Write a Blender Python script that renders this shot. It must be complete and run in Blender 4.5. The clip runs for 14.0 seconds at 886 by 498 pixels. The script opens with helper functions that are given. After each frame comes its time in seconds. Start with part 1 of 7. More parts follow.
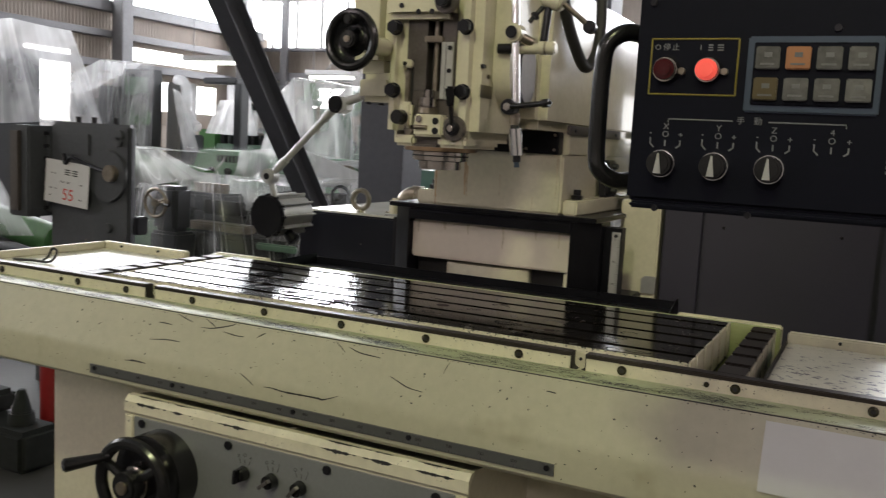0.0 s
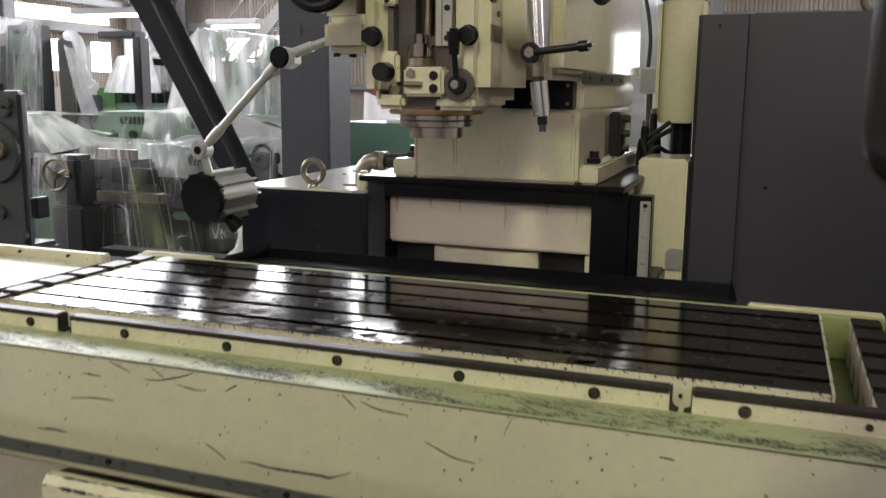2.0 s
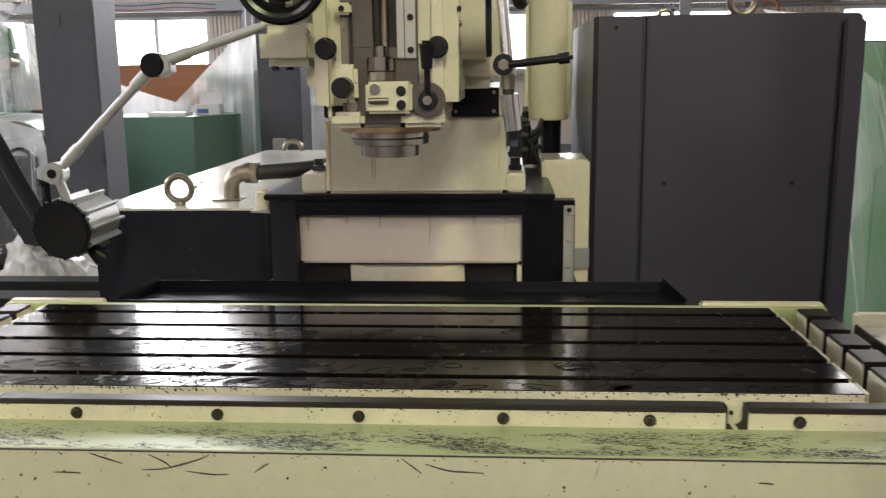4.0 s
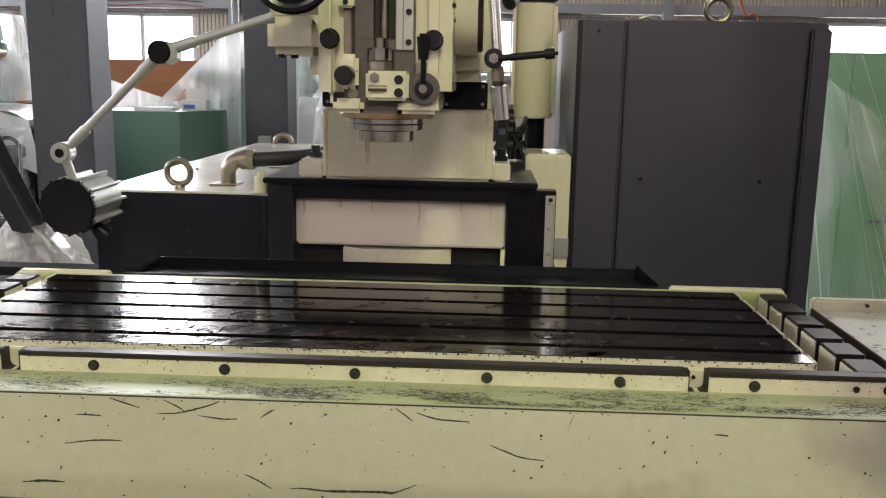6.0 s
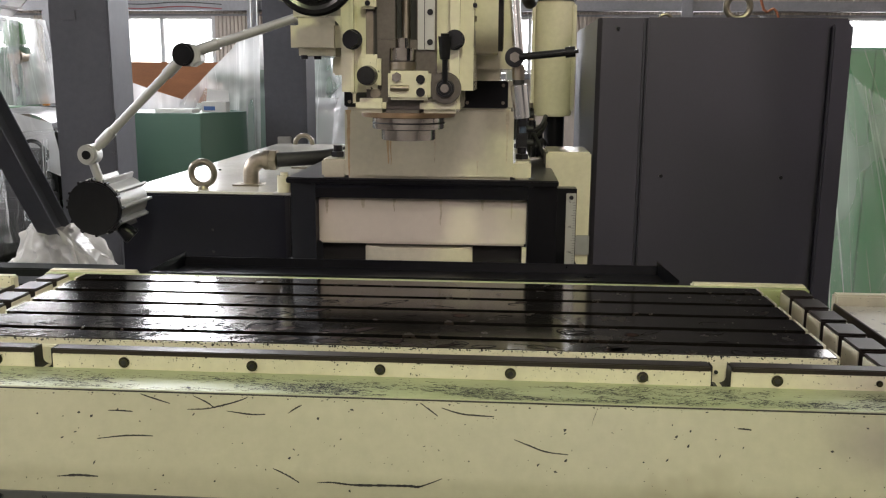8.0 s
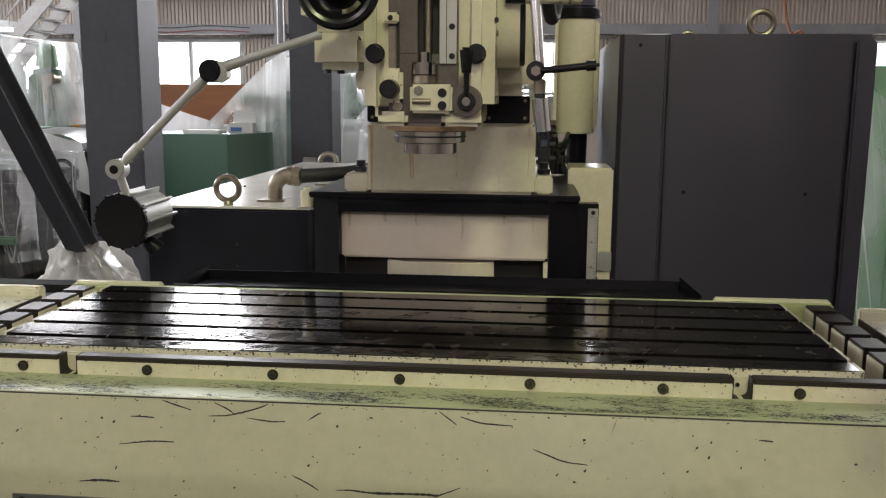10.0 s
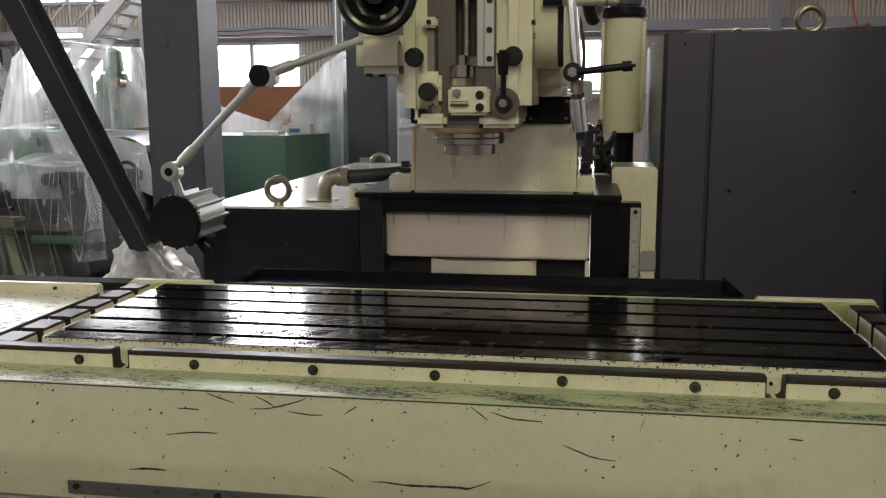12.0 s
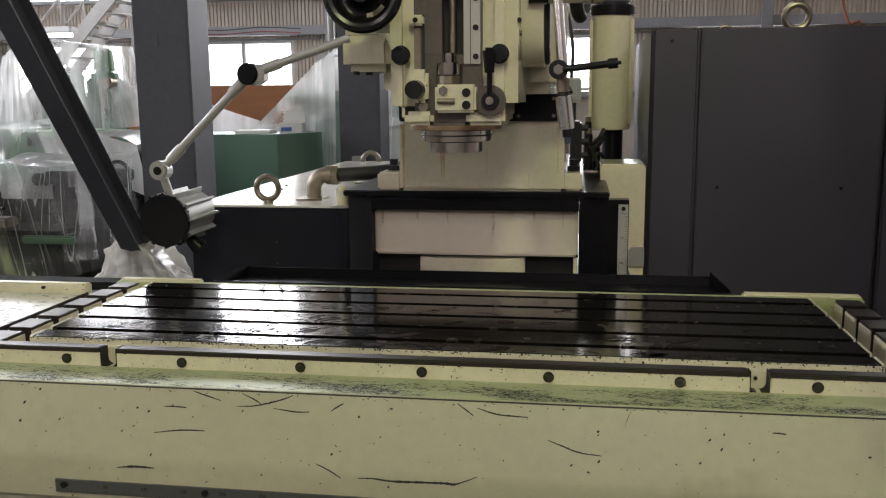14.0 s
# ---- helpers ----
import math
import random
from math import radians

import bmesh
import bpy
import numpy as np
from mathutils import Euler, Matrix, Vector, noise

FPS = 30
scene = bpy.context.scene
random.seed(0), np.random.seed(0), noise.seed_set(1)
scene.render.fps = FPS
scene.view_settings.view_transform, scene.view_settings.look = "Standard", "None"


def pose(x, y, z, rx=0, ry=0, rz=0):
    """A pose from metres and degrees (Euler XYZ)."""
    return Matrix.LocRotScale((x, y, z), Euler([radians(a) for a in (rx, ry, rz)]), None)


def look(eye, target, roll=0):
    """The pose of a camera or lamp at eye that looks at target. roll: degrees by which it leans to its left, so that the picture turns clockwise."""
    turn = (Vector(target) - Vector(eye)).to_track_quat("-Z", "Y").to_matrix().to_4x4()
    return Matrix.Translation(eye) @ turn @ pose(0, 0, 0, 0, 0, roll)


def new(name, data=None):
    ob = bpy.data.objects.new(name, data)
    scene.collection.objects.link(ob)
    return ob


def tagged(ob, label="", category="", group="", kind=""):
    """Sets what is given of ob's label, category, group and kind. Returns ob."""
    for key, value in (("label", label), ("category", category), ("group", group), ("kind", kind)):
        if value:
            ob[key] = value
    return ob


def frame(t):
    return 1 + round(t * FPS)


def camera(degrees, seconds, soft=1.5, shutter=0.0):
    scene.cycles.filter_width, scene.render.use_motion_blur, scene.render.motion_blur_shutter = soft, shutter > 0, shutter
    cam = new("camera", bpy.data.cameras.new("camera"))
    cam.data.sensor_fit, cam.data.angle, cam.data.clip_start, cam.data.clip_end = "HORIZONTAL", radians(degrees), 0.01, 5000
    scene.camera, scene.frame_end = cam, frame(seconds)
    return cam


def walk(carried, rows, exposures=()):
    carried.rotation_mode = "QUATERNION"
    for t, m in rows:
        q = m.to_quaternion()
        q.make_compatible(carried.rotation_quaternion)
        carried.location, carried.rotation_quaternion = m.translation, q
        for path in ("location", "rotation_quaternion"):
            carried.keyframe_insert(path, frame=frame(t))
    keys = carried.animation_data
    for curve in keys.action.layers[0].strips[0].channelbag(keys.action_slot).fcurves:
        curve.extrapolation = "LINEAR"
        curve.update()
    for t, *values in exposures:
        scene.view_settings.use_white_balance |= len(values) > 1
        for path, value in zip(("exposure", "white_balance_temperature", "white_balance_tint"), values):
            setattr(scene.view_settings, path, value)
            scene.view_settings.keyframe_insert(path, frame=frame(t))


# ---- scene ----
cam = camera(53.12, 14.0, soft=1.2, shutter=0.5)
PATH = [
    (0, (0.798, -1.259, 1.267), (-0.076, 0.524, 1.028), 3.1),
    (0.5, (0.749, -1.222, 1.265), (-0.029, 0.603, 1.009), 2.6),
    (1, (0.639, -1.159, 1.271), (-0.105, 0.669, 0.949), 2.9),
    (1.5, (0.56, -1.07, 1.28), (-0.127, 0.768, 0.894), 3.1),
    (2, (0.495, -0.959, 1.286), (-0.194, 0.885, 0.932), 0.5),
    (2.5, (0.421, -0.872, 1.306), (-0.209, 1.003, 1.011), 0.4),
    (3, (0.322, -0.849, 1.309), (-0.094, 1.078, 0.968), 0.4),
    (3.5, (0.199, -0.885, 1.328), (0.015, 1.061, 0.906), -2.2),
    (4, (0.158, -0.938, 1.331), (0.024, 1.019, 0.938), -0.7),
    (4.2, (0.167, -0.952, 1.325), (0.06, 1.005, 0.929), 0.5),
    (6.3, (0.146, -1.043, 1.311), (0.058, 0.92, 0.934), 1.0),
    (6.5, (0.145, -1.043, 1.313), (0.044, 0.919, 0.94), 0.9),
    (7, (0.147, -1.051, 1.315), (0.037, 0.914, 0.958), 0.7),
    (7.5, (0.142, -1.057, 1.314), (0.02, 0.906, 0.949), 0.6),
    (8, (0.144, -1.054, 1.311), (0.014, 0.905, 0.928), 0.4),
    (10.5, (0.15, -1.068, 1.296), (-0.052, 0.895, 0.973), 0.5),
    (11, (0.149, -1.076, 1.297), (-0.077, 0.886, 0.977), 0.5),
    (11.5, (0.159, -1.08, 1.298), (-0.121, 0.873, 0.966), 0.1),
    (12, (0.184, -1.083, 1.302), (-0.133, 0.862, 0.966), -0.3),
    (12.5, (0.196, -1.088, 1.301), (-0.12, 0.858, 0.965), -0.5),
    (13, (0.196, -1.09, 1.301), (-0.115, 0.856, 0.963), -0.6),
    (13.5, (0.194, -1.089, 1.301), (-0.112, 0.858, 0.961), -0.5),
    (14, (0.194, -1.086, 1.301), (-0.109, 0.862, 0.961), -0.5),
]
walk(cam, [(t, look(eye, target, roll)) for t, eye, target, roll in PATH], exposures=[(0, -0.5), (0.5, -0.55), (1.5, -0.3), (2.5, -0.25), (3.0, -0.4), (3.5, 0.0), (4.0, 0.1), (6.5, 0.05), (8.0, 0.0), (10.5, -0.4), (11.0, -0.5), (12.0, -0.5), (14.0, -0.45)])

# ---------------- light ----------------
world = bpy.data.worlds.new("sky")
scene.world = world
world.use_nodes = True
_n = world.node_tree.nodes
_sky = _n.new("ShaderNodeTexSky")
_sky.sky_type, _sky.sun_disc = "NISHITA", False
_sky.sun_elevation, _sky.sun_rotation = radians(48), radians(150)
_n["Background"].inputs["Strength"].default_value = 0.1
world.node_tree.links.new(_sky.outputs[0], _n["Background"].inputs["Color"])


def sun(strength, angle, elevation, azimuth):
    d = bpy.data.lights.new("sun", "SUN")
    d.energy, d.angle, d.color = strength, radians(angle), (1, 0.97, 0.92)
    ob = new("sun", d)
    a, e = radians(azimuth), radians(elevation)
    ob.matrix_world = look((8 * math.sin(a) * math.cos(e), 8 * math.cos(a) * math.cos(e), 8 * math.sin(e)), (0, 0, 0))


def area(name, eye, target, w, h, watts, colour):
    d = bpy.data.lights.new(name, "AREA")
    d.shape, d.size, d.size_y, d.energy, d.color = "RECTANGLE", w, h, watts, colour
    ob = new(name, d)
    ob.matrix_world = look(eye, target)
    return ob


sun(1.0, 10, 48, 150)
GREENISH, DAY = (0.94, 0.99, 0.54), (0.93, 0.94, 1.0)
# unseen overhead key, greenish after the tint on the apron
area("added_bay_light", (0.7, -3.2, 4.52), (0.1, 0, 0.9), 0.5, 0.5, 135, GREENISH)
area("window_light_north", (-9.6, 15.55, 3.95), (-3.0, 0, 1.2), 3.6, 1.3, 520, DAY)
area("window_light_north", (-6.0, 15.55, 4.85), (-3.0, 0, 1.2), 3.0, 3.0, 700, DAY)
area("window_light_north", (2.3, 15.55, 4.25), (1.0, 0, 1.2), 4.0, 1.9, 620, DAY)
area("window_light_west", (-11.6, 6.6, 4.5), (0, 3.0, 1.0), 13.0, 2.1, 1150, DAY)
WARM = (1.0, 0.85, 0.85)
# unseen warm lamps, added to fill the machine's front and right side
area("added_bay_light", (0.9, -6.4, 4.12), (0.2, 0.2, 1.2), 0.9, 0.9, 118, WARM)
area("added_bay_light", (-4.2, -5.6, 5.52), (0, 0.2, 1.3), 0.9, 0.9, 70, WARM)
area("added_bay_light", (5.2, -2.2, 5.02), (0, 0.5, 1.3), 0.9, 0.9, 115, (1.0, 0.84, 0.80))

# ---------------- materials ----------------


def material(name, colour, rough=0.5, metal=0.0, vary=0.12, grain=40.0, stain=3.0, bump=0.04, spec=0.5, chips=None, streak=(1, 1, 1),
             chip_scale=60.0, chip_at=0.72, rough_vary=0.12, coat=0.0, random_tint=0.0, chip_rough=None, chip_soft=0.012, chip_bump=1.0):
    """Principled surface with variation at two scales; chips: colour of the bare spots in the paint."""
    m = bpy.data.materials.new(name)
    m.use_nodes = True
    nt = m.node_tree
    b = nt.nodes["Principled BSDF"]
    L = nt.links.new
    tc = nt.nodes.new("ShaderNodeTexCoord")
    mp = nt.nodes.new("ShaderNodeMapping")
    mp.inputs["Scale"].default_value = streak
    L(tc.outputs["Object"], mp.inputs["Vector"])

    def noise_node(scale, detail=4.0, rough_=0.55):
        n = nt.nodes.new("ShaderNodeTexNoise")
        n.inputs["Scale"].default_value, n.inputs["Detail"].default_value, n.inputs["Roughness"].default_value = scale, detail, rough_
        L(mp.outputs[0], n.inputs["Vector"])
        return n

    def math_node(op, a, b_):
        n = nt.nodes.new("ShaderNodeMath")
        n.operation = op
        for s, v in zip(n.inputs, (a, b_)):
            if isinstance(v, (int, float)):
                s.default_value = v
            else:
                L(v, s)
        return n.outputs[0]

    fine, broad = noise_node(grain), noise_node(stain, 5.0, 0.6)
    mixed = math_node("ADD", math_node("MULTIPLY", fine.outputs["Fac"], 0.45), math_node("MULTIPLY", broad.outputs["Fac"], 0.55))
    ramp = nt.nodes.new("ShaderNodeValToRGB")
    ramp.color_ramp.elements[0].position, ramp.color_ramp.elements[1].position = 0.32, 0.68
    ramp.color_ramp.elements[0].color = (*[c * (1 - vary) for c in colour], 1)
    ramp.color_ramp.elements[1].color = (*[min(1, c * (1 + vary)) for c in colour], 1)
    L(mixed, ramp.inputs[0])
    out = ramp.outputs[0]
    if random_tint:
        info = nt.nodes.new("ShaderNodeObjectInfo")
        hs = nt.nodes.new("ShaderNodeHueSaturation")
        L(math_node("ADD", 1 - random_tint, math_node("MULTIPLY", info.outputs["Random"], 2 * random_tint)), hs.inputs["Value"])
        L(out, hs.inputs["Color"])
        out = hs.outputs[0]
    height = math_node("MULTIPLY", fine.outputs["Fac"], 0.5)
    r = math_node("ADD", rough - rough_vary / 2, math_node("MULTIPLY", broad.outputs["Fac"], rough_vary))
    if chips:
        spot = noise_node(chip_scale, 3.0, 0.6)
        mask = nt.nodes.new("ShaderNodeValToRGB")
        mask.color_ramp.elements[0].position, mask.color_ramp.elements[1].position = chip_at - chip_soft, chip_at + chip_soft
        zone = math_node("ADD", spot.outputs["Fac"], math_node("MULTIPLY", math_node("SUBTRACT", broad.outputs["Fac"], 0.5), 0.35))
        L(zone, mask.inputs[0])
        mx = nt.nodes.new("ShaderNodeMix")
        mx.data_type = "RGBA"
        L(mask.outputs[0], mx.inputs[0])
        L(out, mx.inputs[6])
        mx.inputs[7].default_value = (*chips, 1)
        out = mx.outputs[2]
        height = math_node("SUBTRACT", height, math_node("MULTIPLY", mask.outputs[0], chip_bump))
        if chip_rough is not None:
            r = math_node("ADD", r, math_node("MULTIPLY", mask.outputs[0], chip_rough - rough))
    L(out, b.inputs["Base Color"])
    L(r, b.inputs["Roughness"])
    b.inputs["Metallic"].default_value = metal
    b.inputs["Specular IOR Level"].default_value = spec
    b.inputs["Coat Weight"].default_value = coat
    if bump:
        bp = nt.nodes.new("ShaderNodeBump")
        bp.inputs["Strength"].default_value, bp.inputs["Distance"].default_value = bump, 0.002
        L(height, bp.inputs["Height"])
        L(bp.outputs[0], b.inputs["Normal"])
    return m


def glow(name, colour, strength):
    m = bpy.data.materials.new(name)
    m.use_nodes = True
    b = m.node_tree.nodes["Principled BSDF"]
    b.inputs["Base Color"].default_value = (*colour, 1)
    b.inputs["Emission Color"].default_value = (*colour, 1)
    b.inputs["Emission Strength"].default_value = strength
    return m


def film(name, clear, white, streaks, cloud):
    """Thin plastic sheet: clear, fold shading and crease glints painted in as milky streaks, with glossy creases."""
    m = bpy.data.materials.new(name)
    m.use_nodes = True
    nt = m.node_tree
    L = nt.links.new
    nt.nodes.remove(nt.nodes["Principled BSDF"])
    out = nt.nodes["Material Output"]
    tr, tl, gl, df = (nt.nodes.new("ShaderNodeBsdf" + k) for k in ("Transparent", "Translucent", "Glossy", "Diffuse"))
    tl.inputs["Color"].default_value = df.inputs["Color"].default_value = (*white, 1)
    gl.inputs["Roughness"].default_value = 0.16
    tc = nt.nodes.new("ShaderNodeTexCoord")

    def noisy(source, scale, vec, detail, distort):
        mp = nt.nodes.new("ShaderNodeMapping")
        mp.inputs["Scale"].default_value = vec
        L(tc.outputs[source], mp.inputs["Vector"])
        n = nt.nodes.new("ShaderNodeTexNoise")
        n.inputs["Scale"].default_value, n.inputs["Detail"].default_value, n.inputs["Distortion"].default_value = scale, detail, distort
        L(mp.outputs[0], n.inputs["Vector"])
        return n.outputs["Fac"]

    def ramp(fac, lo, hi, top):
        n = nt.nodes.new("ShaderNodeMapRange")
        n.inputs["From Min"].default_value, n.inputs["From Max"].default_value, n.inputs["To Max"].default_value = lo, hi, top
        n.interpolation_type = "SMOOTHSTEP"
        L(fac, n.inputs["Value"])
        return n.outputs[0]

    def add(a, b):
        n = nt.nodes.new("ShaderNodeMath")
        n.operation, n.use_clamp = "ADD", True
        for s, v in zip(n.inputs, (a, b)):
            if isinstance(v, float):
                s.default_value = v
            else:
                L(v, s)
        return n.outputs[0]

    def crease(fac, width, top):
        n = nt.nodes.new("ShaderNodeMath")
        n.operation = "ABSOLUTE"
        m_ = nt.nodes.new("ShaderNodeMath")
        m_.operation = "SUBTRACT"
        m_.inputs[1].default_value = 0.5
        L(fac, m_.inputs[0]), L(m_.outputs[0], n.inputs[0])
        return ramp(n.outputs[0], width, 0.0, top)

    fine = noisy("UV", 1.0, (11.0, 0.30, 1), 1, 0.15)
    coarse = noisy("UV", 1.0, (3.4, 0.22, 1), 1, 0.2)
    broad = noisy("Object", 1.6, (1, 1, 1), 3, 0.4)
    folds = noisy("UV", 1.0, (2.6, 0.35, 1), 2, 0.5)
    lines = add(crease(fine, 0.010, streaks * 0.5), crease(coarse, 0.006, streaks))
    fac = add(add(lines, ramp(folds, 0.38, 0.70, cloud * 0.7)), add(ramp(broad, 0.36, 0.74, cloud), float(clear)))
    a, b, c, d = (nt.nodes.new("ShaderNodeMixShader") for _ in range(4))
    a.inputs[0].default_value, b.inputs[0].default_value, d.inputs[0].default_value = 0.62, 0.08, 0.04
    L(df.outputs[0], a.inputs[1]), L(tl.outputs[0], a.inputs[2])
    L(a.outputs[0], b.inputs[1]), L(gl.outputs[0], b.inputs[2])
    L(fac, c.inputs[0]), L(tr.outputs[0], c.inputs[1]), L(b.outputs[0], c.inputs[2])
    L(c.outputs[0], d.inputs[1]), L(gl.outputs[0], d.inputs[2])
    bp = nt.nodes.new("ShaderNodeBump")
    bp.inputs["Strength"].default_value, bp.inputs["Distance"].default_value = 0.3, 0.02
    L(add(fine, coarse), bp.inputs["Height"])
    L(bp.outputs[0], gl.inputs["Normal"])
    L(d.outputs[0], out.inputs["Surface"])
    return m


CREAM = (0.63, 0.595, 0.455)
cream = material("cream_paint", CREAM, 0.19, coat=0.25, vary=0.09, grain=90, stain=4, bump=0.05, chips=(0.10, 0.06, 0.03), chip_scale=55, chip_at=0.84)
# cream paint darkened: the apron's weaker light is put into its colour
cream_apron_dim = material("dimmed_apron_paint", (0.41, 0.395, 0.285), 0.45, vary=0.09, grain=70, stain=5, bump=0.05, chips=(0.33, 0.31, 0.21), chip_scale=9, chip_at=0.68, chip_soft=0.06, chip_bump=0.0)
cream_edge = material("cream_chipped_paint", CREAM, 0.4, vary=0.12, grain=60, stain=9, bump=0.15, chips=(0.03, 0.028, 0.022), chip_scale=150, chip_at=0.71)
# scuffed cream paint; green lamp tint and lower brightness put into the colour
ledge_mat = material("scuffed_green_lit_ledge", (0.40, 0.44, 0.23), 0.4, vary=0.14, grain=90, stain=7, bump=0.2, chips=(0.05, 0.048, 0.035), chip_scale=170, chip_at=0.69, streak=(0.5, 1.6, 1.6))
scraped = material("scraped_tray_paint", (0.64, 0.63, 0.50), 0.38, vary=0.12, grain=60, stain=5, bump=0.2, chips=(0.10, 0.10, 0.10), chip_scale=80, chip_at=0.615, chip_soft=0.03, streak=(1, 1.2, 1))
oily = material("oily_cream_trough", (0.18, 0.21, 0.075), 0.22, vary=0.35, grain=30, stain=10, bump=0.05)
ivory = material("rust_stained_ivory_paint", (0.66, 0.6, 0.5), 0.3, vary=0.05, grain=60, stain=5, bump=0.05, chips=(0.3, 0.16, 0.07), chip_scale=16, chip_at=0.8)
bed_steel = material("oiled_dark_steel", (0.054, 0.048, 0.043), 0.115, metal=0.9, vary=0.25, grain=30, stain=9, bump=0.03, rough_vary=0.07, chips=(0.05, 0.038, 0.028), chip_scale=40, chip_at=0.64, chip_rough=0.30, chip_soft=0.02, chip_bump=0.15, streak=(1, 0.7, 1))
# near-black: the shade inside slots, recesses and bores put into the colour
slot_shade = material("slot_shadow_steel", (0.02, 0.019, 0.017), 0.6, metal=0.2, vary=0.2)
ridge_steel = material("machined_ridge_steel", (0.04, 0.032, 0.027), 0.4, metal=0.5, vary=0.2, grain=120, stain=12, streak=(0.2, 1, 1))
cast_iron = material("scraped_cast_iron", (0.125, 0.11, 0.10), 0.45, metal=0.7, vary=0.2, grain=160, stain=14, bump=0.08)
steel = material("ground_steel", (0.50, 0.47, 0.43), 0.15, metal=1.0, rough_vary=0.1, vary=0.12, grain=80, stain=8, bump=0.02)
old_steel = material("tarnished_steel", (0.3, 0.26, 0.21), 0.38, metal=0.95, vary=0.25, grain=60, stain=12, bump=0.1)
brass = material("yellowed_zinc", (0.20, 0.18, 0.14), 0.35, metal=0.9, vary=0.2, grain=40, stain=12)
alu = material("grey_aluminium_paint", (0.42, 0.42, 0.42), 0.38, metal=0.5, vary=0.1, grain=60, stain=8)
black = material("black_gloss_paint", (0.006, 0.006, 0.008), 0.3, spec=0.2, vary=0.3, grain=60, stain=6, bump=0.06)
bakelite = material("black_bakelite", (0.010, 0.010, 0.011), 0.24, vary=0.3, grain=60, stain=8, bump=0.03)
oxide = material("black_oxide_bolt", (0.016, 0.016, 0.02), 0.32, metal=0.4, vary=0.3, grain=90)
screw_steel = material("oily_screw_steel", (0.09, 0.08, 0.07), 0.22, metal=0.9, vary=0.35, grain=200, stain=60)
chrome = material("bright_chrome", (0.86, 0.86, 0.87), 0.24, metal=1.0, vary=0.04, bump=0.0)
# colour of the shade that the apron casts on the knee top
knee_shade = material("apron_shade_green", (0.045, 0.05, 0.022), 0.3, vary=0.3, grain=60, stain=9)
rubber = material("black_rubber", (0.015, 0.015, 0.015), 0.6, vary=0.2)
charcoal = material("charcoal_cabinet_paint", (0.037, 0.035, 0.054), 0.42, vary=0.08, grain=220, stain=2.5, bump=0.1)
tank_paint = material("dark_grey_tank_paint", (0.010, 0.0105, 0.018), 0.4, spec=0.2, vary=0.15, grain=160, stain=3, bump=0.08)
# pale base colour stands in for the windows mirrored in the lid
tank_top_m = material("tank_top_reflection", (0.62, 0.61, 0.58), 0.14, vary=0.12, grain=120, stain=4, bump=0.03)
navy = material("dark_navy_panel", (0.0034, 0.0042, 0.0095), 0.5, spec=0.12, vary=0.15, grain=200, stain=3, bump=0.05)
blue_frame = material("dull_blue_frame", (0.035, 0.055, 0.09), 0.45, vary=0.1)
key_grey = material("grey_key_cap", (0.115, 0.115, 0.11), 0.22, vary=0.22, grain=120, stain=60, random_tint=0.15)
key_tan = material("tan_key_cap", (0.08, 0.062, 0.025), 0.3, vary=0.08)
key_orange = glow("lit_orange_key", (0.30, 0.13, 0.05), 0.08)
lamp_red = glow("lit_red_lamp", (0.85, 0.10, 0.075), 0.62)
red_dull = material("dark_red_lens", (0.045, 0.002, 0.003), 0.15, vary=0.1)
yellow = material("yellow_line_paint", (0.2, 0.165, 0.02), 0.5, vary=0.1)
legend = material("pale_grey_legend", (0.17, 0.175, 0.185), 0.5, vary=0.05)
ink = material("black_ink", (0.02, 0.02, 0.02), 0.6, vary=0.1)
red_ink = material("red_ink", (0.6, 0.04, 0.03), 0.6, vary=0.1)
panel_grey = material("grey_panel_sheet", (0.26, 0.27, 0.27), 0.38, metal=0.4, vary=0.07, grain=150, stain=4)
rule_grey = material("etched_grey_rule", (0.15, 0.155, 0.15), 0.35, metal=0.6, vary=0.08, grain=150)
pale_rule = material("pale_metal_rule", (0.5, 0.5, 0.48), 0.35, metal=0.5, vary=0.06)
white_plate = material("white_sheet_plate", (0.47, 0.49, 0.47), 0.4, vary=0.05)
grey_col = material("grey_column_paint", (0.066, 0.068, 0.086), 0.55, vary=0.16, grain=30, stain=3, bump=0.1, chips=(0.2, 0.17, 0.14), chip_scale=24, chip_at=0.79)
grey_machine = material("grey_machine_paint", (0.056, 0.060, 0.068), 0.45, vary=0.2, grain=60, stain=4, bump=0.1, chips=(0.16, 0.13, 0.11), chip_scale=30, chip_at=0.78)
green_machine = material("green_machine_paint", (0.11, 0.19, 0.13), 0.45, vary=0.15, grain=50, stain=4, bump=0.08)
green_pale = material("pale_green_machine_paint", (0.20, 0.34, 0.23), 0.4, vary=0.08, grain=60, stain=3)
green_cab = material("green_sheet_cabinet", (0.112, 0.205, 0.165), 0.42, vary=0.06, grain=150, stain=2, bump=0.04)
tarp_green = material("green_tarpaulin", (0.06, 0.17, 0.05), 0.4, vary=0.25, grain=20, stain=3, bump=0.3, streak=(1, 1, 0.3))
dark_junk = material("dark_machine_castings", (0.020, 0.022, 0.021), 0.75, spec=0.15, vary=0.3, grain=30, stain=6, bump=0.15)
sheet_wall = material("weathered_wall_sheet", (0.44, 0.385, 0.335), 0.6, vary=0.14, grain=14, stain=1.2, bump=0.1, streak=(1, 1, 0.25))
girt_mat = material("grey_girt_paint", (0.24, 0.24, 0.255), 0.55, vary=0.15, grain=20, stain=2)
stair_grey = material("grey_stair_paint", (0.30, 0.29, 0.28), 0.5, vary=0.15, grain=20, stain=2)
